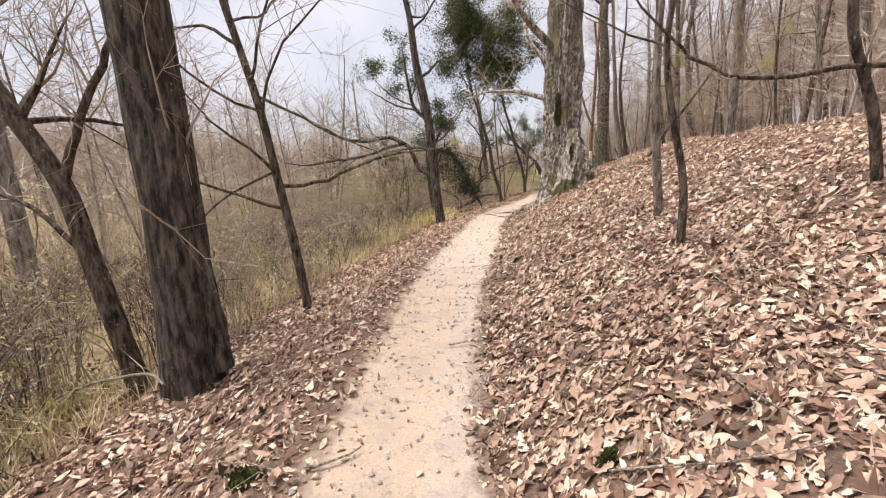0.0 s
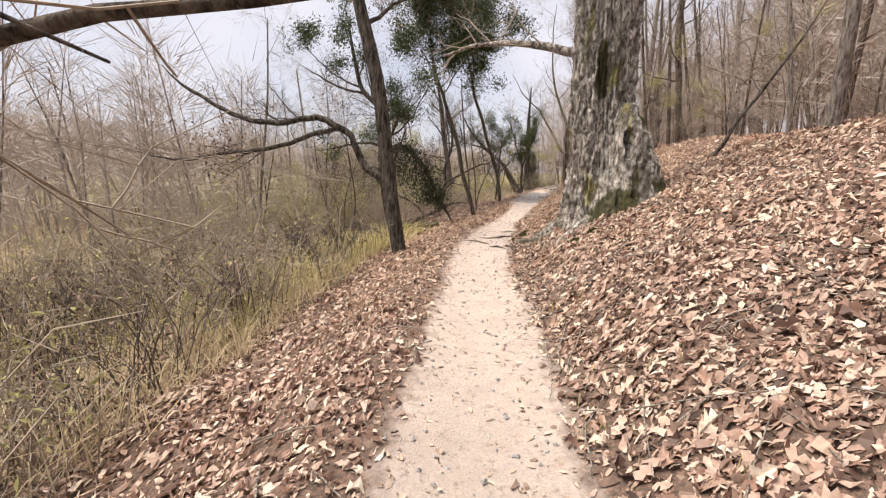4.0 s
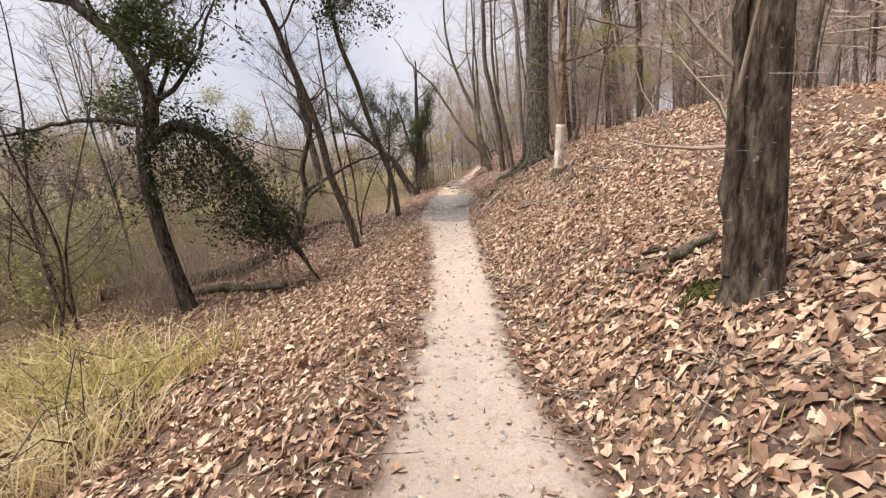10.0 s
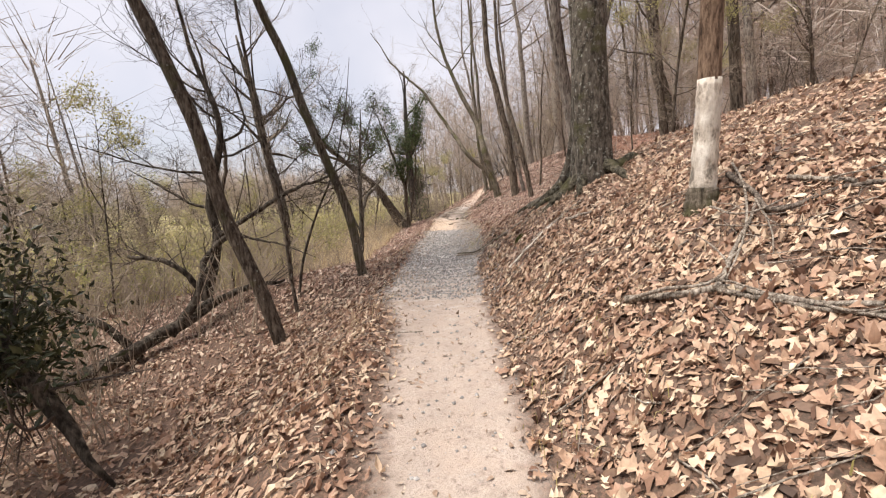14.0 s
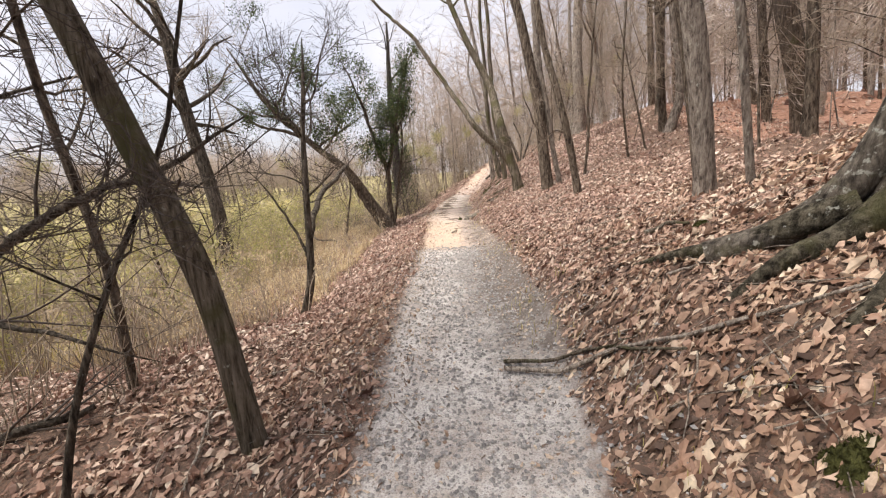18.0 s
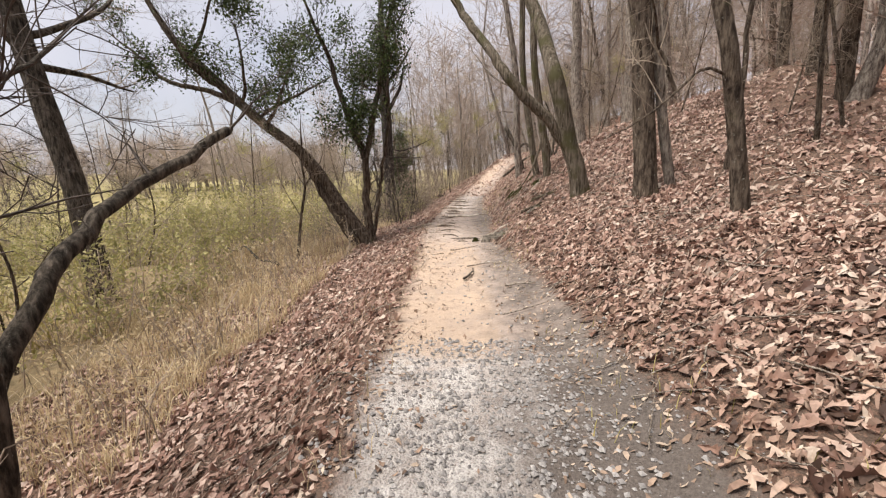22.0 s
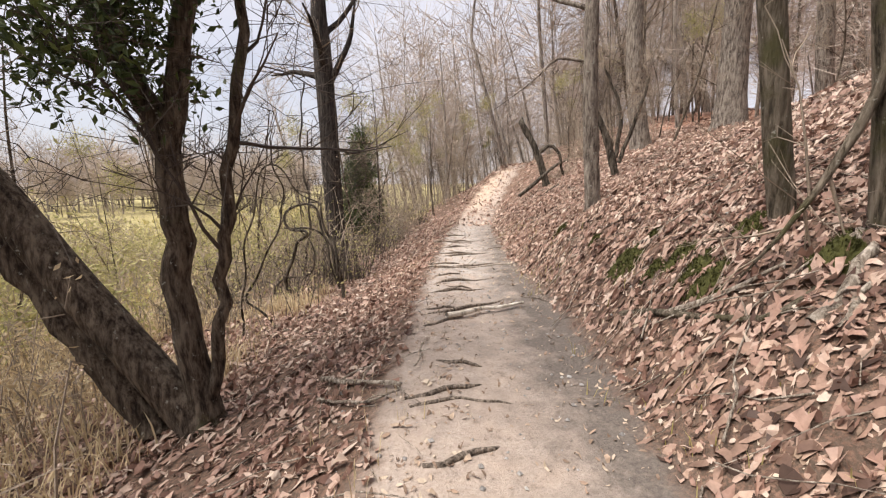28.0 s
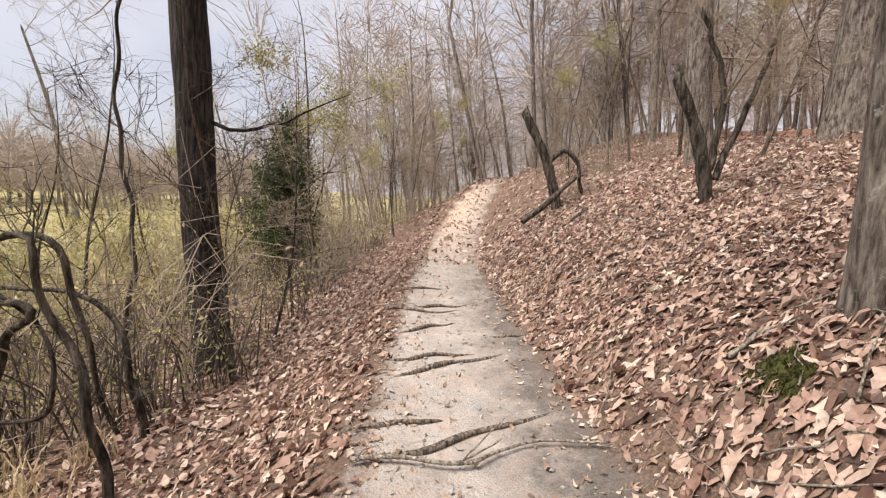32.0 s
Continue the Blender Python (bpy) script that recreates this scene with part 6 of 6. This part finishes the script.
def far_woods():
    """Trunks and fine branch work of the woods beyond, and the tree line across the meadow."""
    rng = np.random.default_rng(78)
    trunks, v, f = Heap(), [], []
    def one(x, y, tall, r, fan, size, thick=1.0):
        z = land1(x, y)
        top = np.array([x - 0.09 * tall + rng.normal(0, 0.10 * tall), y + 0.03 * tall + rng.normal(0, 0.10 * tall), z + tall])
        b = np.array([x, y, z - 0.2])
        mid = (b + top) / 2 + rng.normal(0, 0.035 * tall, 3)
        trunks.tube([b, mid, top], [r, r * 0.7, r * 0.2], 5, cap=False)
        n = fan
        hgt = rng.uniform(0.15, 1.0, n) ** 0.8
        c = b + (top - b) * hgt[:, None]
        w = rng.normal(0, 1, (n, 3))
        w[:, 2] = np.abs(w[:, 2]) * 0.9 + 0.15
        w /= np.linalg.norm(w, axis=1, keepdims=True)
        ln = size * tall * rng.uniform(0.08, 0.26, (n, 1)) * (1.15 - hgt[:, None] * 0.6)
        side = np.cross(w, rng.normal(0, 1, (n, 3)))
        side /= np.linalg.norm(side, axis=1, keepdims=True)
        th = thick * 0.005 + 0.0013 * thick * tall * rng.uniform(0.3, 1.2, (n, 1))
        start = c + w * ln * rng.uniform(0, 0.8, (n, 1))
        v.append(np.stack([start - side * th, start + side * th, start + w * ln + rng.normal(0, 0.03 * tall, (n, 3)) * 0.5], 1).reshape(-1, 3))
    for _ in range(320):
        s, d = rng.uniform(-6, 110), rng.uniform(13, 55)
        x, y = trail_point(min(s, 95), d)
        if s > 95:
            x, y = x + (s - 95) * 0.8, y + (s - 95) * 0.5
        one(float(x), float(y), rng.uniform(8, 17), rng.uniform(0.05, 0.2) * rng.uniform(0.5, 1.2), 330, 1.45, 1.35)
    for _ in range(70):
        s = rng.uniform(60, 88)
        x, y = trail_point(s, rng.uniform(2.2, 9) * np.sign(rng.normal() - 0.2))
        one(float(x), float(y), rng.uniform(3, 8) if rng.uniform() < 0.45 else rng.uniform(8, 14), rng.uniform(0.015, 0.055), 230, 1.2)
    for _ in range(90):
        x, y = trail_point(rng.uniform(60, 92), rng.uniform(-16, 10))
        one(float(x), float(y), rng.uniform(8, 15), rng.uniform(0.04, 0.14), 300, 1.3, 1.3)
    for _ in range(230):
        x, y = trail_point(rng.uniform(26, 92), -rng.uniform(48, 85))
        one(float(x) - 6, float(y), rng.uniform(4, 9), rng.uniform(0.05, 0.14), 330, 2.2, 3.0)
    for _ in range(300):
        s, d = rng.uniform(-10, 30), -rng.uniform(10, 48)
        x, y = trail_point(s, d)
        one(float(x), float(y), rng.uniform(3, 9), rng.uniform(0.02, 0.07), 190, 1.4)
    for _ in range(420):
        a = rng.uniform(-0.6, 1.75)
        dist = rng.uniform(75, 170)
        x, y = -math.sin(a) * dist + 6, math.cos(a) * dist + 18
        s, d = beside([x], [y])
        if d[0] > -30:
            continue
        one(x, y, rng.uniform(6, 12), rng.uniform(0.06, 0.15), 200, 1.7)
    for _ in range(300):
        x, y = trail_point(rng.uniform(-4, 70), rng.uniform(6.5, 34))
        one(float(x), float(y), rng.uniform(1.8, 5.0), rng.uniform(0.010, 0.03), 130, 1.9)
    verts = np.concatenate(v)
    # haze over these woods comes only from their pale colours
    me = sheet("far_branches", verts, np.arange(len(verts)).reshape(-1, 3), TWIG_HAZED)
    tagged(new("far_branches", me), "branches of the distant leafless woods, greyed pale for haze", "woods", kind="stuff")
    tagged(new("far_trunks", trunks.mesh("far_trunks", BARK_HAZED)), "trunks of the distant leafless woods, greyed pale for haze", "woods", kind="stuff")


far_woods()


# ---- undergrowth ----
def blades(rng, x, y, per, tall, wide, mat, name, label, lean=0.5):
    """Tufts of bent grass blades at the given places."""
    ok = ripple(x, y, 1.6, len(x) * 0.01) > -0.25
    x, y = x[ok], y[ok]
    n = len(x) * per
    bx, by = np.repeat(x, per) + rng.normal(0, 0.09, n), np.repeat(y, per) + rng.normal(0, 0.09, n)
    bz = land(bx, by)
    h = tall * rng.uniform(0.35, 1.3, n) * (1 + 0.35 * ripple(bx, by, 0.7, 1.0))
    a = rng.uniform(0, 2 * np.pi, n)
    l = lean * rng.uniform(0.2, 1.4, n) * h
    side = np.stack([-np.sin(a), np.cos(a), np.zeros(n)], 1) * (wide * rng.uniform(0.6, 1.3, n))[:, None]
    b = np.stack([bx, by, bz], 1)
    out = np.stack([np.cos(a), np.sin(a), np.zeros(n)], 1) * l[:, None]
    m = b + out * 0.35 + UP * (h * 0.62)[:, None]
    t = b + out + UP * (h * rng.uniform(0.7, 1.0, n))[:, None]
    v = np.stack([b - side, b + side, m + side * 0.7, m - side * 0.7, t], 1).reshape(-1, 3)
    i = np.arange(n)[:, None] * 5
    f = np.concatenate([i + [0, 1, 2], i + [0, 2, 3], i + [3, 2, 4]], 1).reshape(-1, 3)
    tagged(new(name, sheet(name, v, f, mat)), label, "grass", kind="stuff")


def brambles(name, label, spots, stems, tall, mat, rng, leaves=None, per=0, leaf=0.032):
    """Arching thin stems with side twigs, as one tangle."""
    segs, tips = [], []
    for x, y, k in spots:
        z = land1(x, y)
        for _ in range(stems):
            h = tall * k * rng.uniform(0.5, 1.25)
            a, out = rng.uniform(0, 2 * np.pi), rng.uniform(0.1, 0.9)
            p0 = np.array([x + rng.normal(0, 0.18), y + rng.normal(0, 0.18), z - 0.03])
            w = np.array([np.cos(a), np.sin(a), 0]) * out * h
            p1, p2, p3 = p0 + w * 0.25 + UP * h * 0.55, p0 + w * 0.65 + UP * h * 0.9 + rng.normal(0, 0.05, 3), p0 + w * 1.1 + UP * h * rng.uniform(0.65, 1.05)
            r = rng.uniform(0.004, 0.010) * (0.6 + 0.5 * k)
            segs += [(p0, p1, r, r * 0.8), (p1, p2, r * 0.8, r * 0.55), (p2, p3, r * 0.55, r * 0.25)]
            tips += [p1, p2, p3]
            for _ in range(5):
                q = (p1 if rng.uniform() < 0.5 else p0) + (p2 - p0) * rng.uniform(0.1, 0.8)
                e = q + rng.normal(0, 0.22, 3) * h * 0.7 + UP * 0.1 * h
                segs.append((q, e, r * 0.45, r * 0.2))
                tips.append(e)
    a, b = np.array([s[0] for s in segs]), np.array([s[1] for s in segs])
    ra, rb = np.array([s[2] for s in segs])[:, None], np.array([s[3] for s in segs])[:, None]
    v, f = prisms(a, b, ra, rb)
    tagged(new(name, sheet(name, v, f, mat)), label, "undergrowth", kind="stuff")
    if leaves is not None:
        pick = np.array(tips)[rng.integers(0, len(tips), per)]
        lv, lf = leaf_cloud(rng, pick, 2, 0.06, leaf)
        tagged(new(name + "_leaves", sheet(name + "_leaves", lv, lf, leaves)), "sparse small leaves left on the undergrowth", "undergrowth", kind="stuff")


def undergrowth():
    rng = np.random.default_rng(31)

    def scatter(n, s0, s1, d0, d1, bias=1.0):
        s = rng.uniform(s0, s1, n)
        d = d0 + (d1 - d0) * rng.uniform(0, 1, n) ** bias
        x, y = trail_point(s, d)
        return x, y

    def spots(n, s0, s1, d0, d1, bias=1.0):
        x, y = scatter(n, s0, s1, d0, d1, bias)
        return [(float(a), float(b), float(k)) for a, b, k in zip(x, y, rng.uniform(0.6, 1.3, n))]

    brambles("brambles", "grey-brown tangle of bare brambles below the path", spots(150, -3, 12, -2.7, -6) + spots(170, -3, 15, -6, -13), 11, 1.2, TWIG, rng, SHRUB, 7000)
    brambles("dark_brambles", "dark tangle of bramble canes below the path", spots(150, -3, 10, -2.8, -8, 1.0) + spots(70, 10, 16, -3, -9) + spots(40, -3, 15, -8, -13), 10, 0.9, TWIG_DARK, rng, LEAF_DARK, 5200)
    # pale twig colour puts haze over this thicket
    brambles("far_brambles", "tall bare thicket on the valley floor, paled for haze", spots(330, -6, 32, -10, -34, 1.0), 11, 2.3, TWIG_HAZED, rng, LEAF_SMALL, 2500)
    brambles("bare_shrubs", "thin bare shrubs in the hollow", spots(150, 15, 29, -6, -15, 1.0) + spots(60, 21, 31, -3.6, -8, 1.0), 9, 1.5, TWIG, rng)
    brambles("green_shrubs", "olive-green low shrubs on the valley floor", spots(260, 30, 56, -5.2, -18, 1.2) + spots(170, 20, 33, -7.5, -20, 1.0), 8, 1.5, TWIG, rng, SHRUB, 62000, 0.05)
    # haze here is in the pale twig colour too
    brambles("belt_brush", "tall brush along the foot of the slope, paled for haze", spots(150, 20, 36, -14, -34, 1.0), 11, 2.3, TWIG_HAZED, rng, SHRUB, 9000)
    brambles("bank_brambles", "dark tangle of thin stems below the path", spots(100, 41.5, 54, -2.5, -7.5, 1.2), 9, 0.9, TWIG_DARK, rng, SHRUB, 2600)
    brambles("dry_weeds", "tall dry weed stalks on the grassy bank", spots(90, 29, 42, -2.6, -7, 1.0), 6, 0.85, TWIG, rng, GRASS_DRY, 2600)
    brambles("path_thicket", "thicket of reddish bare stems beside the far path", spots(105, 42, 66, -2.6, -8, 1.1) + spots(30, 50, 68, 2.4, 6), 10, 1.35, TWIG, rng, LEAF_SMALL, 1500)
    x, y = scatter(1300, -1, 15.5, -2.7, -8.5, 1.1)
    blades(rng, x, y, 9, 0.34, 0.006, GRASS_DRY, "dry_grass", "tufts of tall bleached grass", 0.9)
    x, y = scatter(520, -2, 4, -3.4, -8, 1.0)
    blades(rng, x, y, 9, 0.42, 0.006, GRASS_GREEN, "green_grass", "tufts of yellow-green grass", 0.8)
    x, y = scatter(520, 8.5, 19, -2.8, -6.5, 1.0)
    blades(rng, x, y, 9, 0.55, 0.008, GRASS_GREEN, "cane_grass", "arching clumps of yellow-green grass", 1.3)
    x, y = scatter(1000, 6, 19, -2.6, -6.5, 1.0)
    blades(rng, x, y, 9, 0.40, 0.006, GRASS_DRY, "bleached_grass", "matted bleached grass in the hollow", 1.5)
    x, y = scatter(2600, 30, 43, -2.7, -8.0, 1.1)
    blades(rng, x, y, 9, 0.30, 0.006, GRASS_DRY, "bank_grass", "dry straw-coloured grass on the bank", 0.8)
    x, y = scatter(3600, 27, 75, -7, -42, 1.0)
    blades(rng, x, y, 8, 0.55, 0.02, GRASS_GREEN, "meadow_grass", "yellow-green rough meadow grass", 0.9)
    x, y = scatter(260, 0, 46, 0.55, 1.3)
    blades(rng, x, y, 6, 0.10, 0.003, GRASS_GREEN, "verge_grass", "short green grass blades at the path edge")
    x, y = scatter(220, 0, 46, -0.6, -1.4)
    blades(rng, x, y, 6, 0.12, 0.003, GRASS_DRY, "verge_straw", "short dry grass blades at the path edge")


undergrowth()


# ---- fallen leaves ----
def leaf_layer(rng, x, y, size, name, label, mat, lobed=True, heap=0.035, tilt=0.5):
    """One joined layer of curled fallen leaves."""
    n = len(x)
    if lobed:
        st = np.array([0.0, 0.2, 0.36, 0.52, 0.66, 0.84, 1.0])
        wl = np.array([0.015, 0.2, 0.085, 0.29, 0.12, 0.2, 0.02])
    else:
        st, wl = np.array([0.0, 0.3, 0.68, 1.0]), np.array([0.03, 0.17, 0.2, 0.03])
    if lobed == "mid":
        st, wl = np.array([0.0, 0.24, 0.46, 0.7, 1.0]), np.array([0.015, 0.22, 0.10, 0.25, 0.02])
    k = len(st)
    L = size * (0.45 + 0.95 * rng.uniform(0, 1, n) ** 1.4)
    W = rng.uniform(0.55, 1.3, n)
    curl, bend = rng.normal(0.45, 0.85, n), rng.normal(0.3, 1.2, n)
    lx = (st[None] - 0.5) * L[:, None]
    bz = bend[:, None] * L[:, None] * ((st[None] - 0.5) ** 2 * 1.2 - 0.1)
    jit = 1 + rng.normal(0, 0.22 if lobed else 0.22, (2, n, k))
    wy = wl[None] * L[:, None] * W[:, None]
    up = curl[:, None] * wy * 0.9
    spine = np.stack([lx, np.zeros((n, k)), bz], -1)
    left = np.stack([lx + 0.07 * L[:, None] * (wl[None] > 0.18), wy * jit[0], bz + up], -1)
    right = np.stack([lx + 0.07 * L[:, None] * (wl[None] > 0.18), -wy * jit[1], bz + up * rng.uniform(0.3, 1.2, (n, 1))], -1)
    loc = np.stack([spine, left, right], 2).reshape(n, k * 3, 3)
    # turn each leaf: heading, then tilt
    a, t1, t2 = rng.uniform(0, 2 * np.pi, n), rng.normal(0, tilt, n), rng.normal(0, tilt * 0.8, n)
    ca, sa, c1, s1, c2, s2 = np.cos(a), np.sin(a), np.cos(t1), np.sin(t1), np.cos(t2), np.sin(t2)
    X, Y, Z = loc[..., 0], loc[..., 1], loc[..., 2]
    Y, Z = Y * c1[:, None] - Z * s1[:, None], Y * s1[:, None] + Z * c1[:, None]
    X, Z = X * c2[:, None] + Z * s2[:, None], -X * s2[:, None] + Z * c2[:, None]
    X, Y = X * ca[:, None] - Y * sa[:, None], X * sa[:, None] + Y * ca[:, None]
    g = land(x, y)
    e = 0.12
    gx, gy = (land(x + e, y) - g) / e, (land(x, y + e) - g) / e
    lift = rng.uniform(0.004, heap, n) + 0.35 * L * (np.abs(s1) * 0.2 + np.abs(s2) * 0.5) * 0.6
    Z = Z + (g + lift)[:, None] + X * gx[:, None] + Y * gy[:, None]
    v = np.stack([X + x[:, None], Y + y[:, None], Z], -1).reshape(-1, 3)
    quad = []
    for i in range(k - 1):
        if not lobed:
            quad.append((3 * i + 2, 3 * i + 5, 3 * i + 4, 3 * i + 1))
            continue
        s0, l0, r0, s1_, l1, r1 = 3 * i, 3 * i + 1, 3 * i + 2, 3 * i + 3, 3 * i + 4, 3 * i + 5
        quad += [(s0, s1_, l1, l0), (s0, r0, r1, s1_)]
    quad = np.array(quad)
    f = (np.arange(n)[:, None, None] * (k * 3) + quad[None]).reshape(-1, 4)
    return tagged(new(name, sheet(name, v, f, mat)), label, "leaves", kind="stuff")


def fallen_leaves():
    rng = np.random.default_rng(41)

    def band(n, s0, s1, d0, d1, edge=0.0, bare=True):
        s, d = rng.uniform(s0, s1, n), d0 + (d1 - d0) * rng.uniform(0, 1, n)
        if edge:
            inner = path_edges(s)[1 if d0 > 0 else 0] - 0.04
            keep = rng.uniform(0, 1, n) < ((np.abs(d) - inner) / edge + 0.10 * (1 + ripple(s * 2.1, d * 3.0, 0.6)))
            s, d = s[keep], d[keep]
        if d0 > 0 and bare:
            # worn bare soil and roots show through on the bank
            worn = np.exp(-(((s - 36.7) / 1.5) ** 2)) * np.exp(-(((d - 1.5) / 0.8) ** 2)) + 0.7 * np.exp(-(((s - 24.6) / 1.0) ** 2)) * np.exp(-(((d - 1.6) / 0.6) ** 2)) + 0.8 * np.exp(-(((s - 10.6) / 1.6) ** 2)) * np.exp(-(((d - 0.75) / 0.3) ** 2))
            keep = rng.uniform(0, 1, len(s)) > 0.85 * worn * (0.75 + 0.7 * ripple(s, d, 0.35, 3.0))
            s, d = s[keep], d[keep]
        return trail_point(s, d)

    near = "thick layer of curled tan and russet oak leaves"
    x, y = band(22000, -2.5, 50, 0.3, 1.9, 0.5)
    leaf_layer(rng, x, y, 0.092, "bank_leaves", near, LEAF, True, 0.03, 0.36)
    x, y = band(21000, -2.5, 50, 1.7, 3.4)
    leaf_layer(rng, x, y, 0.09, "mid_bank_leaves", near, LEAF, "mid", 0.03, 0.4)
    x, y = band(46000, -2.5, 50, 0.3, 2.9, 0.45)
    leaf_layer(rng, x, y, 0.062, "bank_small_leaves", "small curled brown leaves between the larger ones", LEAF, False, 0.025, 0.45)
    # shade in the gaps between leaves is coloured into this lower layer
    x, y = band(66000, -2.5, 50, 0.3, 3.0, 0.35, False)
    leaf_layer(rng, x, y, 0.075, "bank_leaf_bed", "broken leaves packed under the top layer", LEAF_DARK, False, 0.012, 0.3)
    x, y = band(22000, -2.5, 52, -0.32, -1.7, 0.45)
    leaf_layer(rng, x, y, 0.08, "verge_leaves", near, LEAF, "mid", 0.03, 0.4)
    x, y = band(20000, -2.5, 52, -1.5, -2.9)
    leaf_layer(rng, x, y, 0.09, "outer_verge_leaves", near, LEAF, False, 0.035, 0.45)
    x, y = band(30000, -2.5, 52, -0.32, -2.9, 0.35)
    leaf_layer(rng, x, y, 0.08, "verge_leaf_bed", "broken leaves packed under the top layer", LEAF, False, 0.012, 0.3)
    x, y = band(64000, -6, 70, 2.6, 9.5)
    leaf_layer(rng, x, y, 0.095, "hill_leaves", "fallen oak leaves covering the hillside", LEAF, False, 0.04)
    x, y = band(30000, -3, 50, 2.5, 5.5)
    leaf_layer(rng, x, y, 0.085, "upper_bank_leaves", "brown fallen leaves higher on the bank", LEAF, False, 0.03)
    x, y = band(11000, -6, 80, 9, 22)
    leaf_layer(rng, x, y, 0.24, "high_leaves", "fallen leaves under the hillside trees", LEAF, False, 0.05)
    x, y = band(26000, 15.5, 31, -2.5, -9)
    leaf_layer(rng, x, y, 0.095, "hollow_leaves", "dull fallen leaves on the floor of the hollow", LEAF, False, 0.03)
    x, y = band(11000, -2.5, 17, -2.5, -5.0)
    leaf_layer(rng, x, y, 0.08, "grass_edge_leaves", "dull fallen leaves caught in the grass", LEAF_DARK, False, 0.05)
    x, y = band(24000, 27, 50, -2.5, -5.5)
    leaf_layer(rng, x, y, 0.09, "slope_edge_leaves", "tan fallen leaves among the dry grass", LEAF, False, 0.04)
    x, y = band(8000, 48, 68, -4, 5)
    leaf_layer(rng, x, y, 0.13, "slope_leaves", "pale fallen leaves on the rise ahead", LEAF, False)
    x, y = band(24000, -1, 50, -0.8, 1.1)
    keep = rng.uniform(0, 1, len(x)) < 0.10 + 0.9 * (np.abs(beside(x, y)[1]) / 0.6).clip(0, 1) ** 1.5
    leaf_layer(rng, x[keep], y[keep], 0.045, "leaf_crumbs", "broken bits of leaf scattered over the path", LEAF_SMALL, False, 0.006, 0.25)


fallen_leaves()


# ---- dry twigs strewn over the leaves ----
def twig_litter():
    rng = np.random.default_rng(61)
    h = Heap()
    for _ in range(2300):
        s, d = rng.uniform(-1, 50), rng.uniform(0.5, 4.5) if rng.uniform() < 0.7 else -rng.uniform(0.5, 2.8)
        x, y = trail_point(s, d)
        a, L = rng.uniform(0, 6.28), rng.uniform(0.12, 0.8)
        k = np.linspace(-0.5, 0.5, 5)
        px, py = x + L * k * math.cos(a) + rng.normal(0, 0.012, 5), y + L * k * math.sin(a) + rng.normal(0, 0.012, 5)
        h.tube(np.stack([px, py, land(px, py) + rng.uniform(0.025, 0.05)], 1), np.linspace(1, 0.5, 5) * rng.uniform(0.0025, 0.007), 4, cap=False)
    tagged(new("twig_litter", h.mesh("twig_litter", STICK)), "thin dry twigs strewn over the fallen leaves", "twigs", kind="stuff")


twig_litter()


# ---- gravel on the path ----
def gravel():
    rng = np.random.default_rng(51)
    n = 24000
    s = np.concatenate([rng.uniform(23.2, 31.8, n * 5 // 6), rng.uniform(-1, 50, n // 6)])
    d = rng.normal(0, 0.45, n) * path_edges(s)[0] / 0.6 + 0.1 * (s > 26)
    x, y = trail_point(s, d)
    r = 0.004 + 0.018 * rng.uniform(0, 1, n) ** 2.6
    o = np.array([(1, 0, 0), (0, 1, 0), (-1, 0, 0), (0, -1, 0), (0, 0, 1), (0, 0, -1)], float)
    q = o[None] * r[:, None, None] * rng.uniform(0.6, 1.3, (n, 6, 1)) * np.array([1, 1, 0.7])
    a = rng.uniform(0, 6.28, n)
    X = q[..., 0] * np.cos(a)[:, None] - q[..., 1] * np.sin(a)[:, None] + x[:, None]
    Y = q[..., 0] * np.sin(a)[:, None] + q[..., 1] * np.cos(a)[:, None] + y[:, None]
    Z = q[..., 2] + (land(x, y) + r * 0.35)[:, None]
    tri = np.array([(0, 1, 4), (1, 2, 4), (2, 3, 4), (3, 0, 4), (1, 0, 5), (2, 1, 5), (3, 2, 5), (0, 3, 5)])
    f = (np.arange(n)[:, None, None] * 6 + tri[None]).reshape(-1, 3)
    tagged(new("gravel", sheet("gravel", np.stack([X, Y, Z], -1).reshape(-1, 3), f, STONE)), "grey and buff gravel trodden into the path", "gravel", kind="stuff")


gravel()
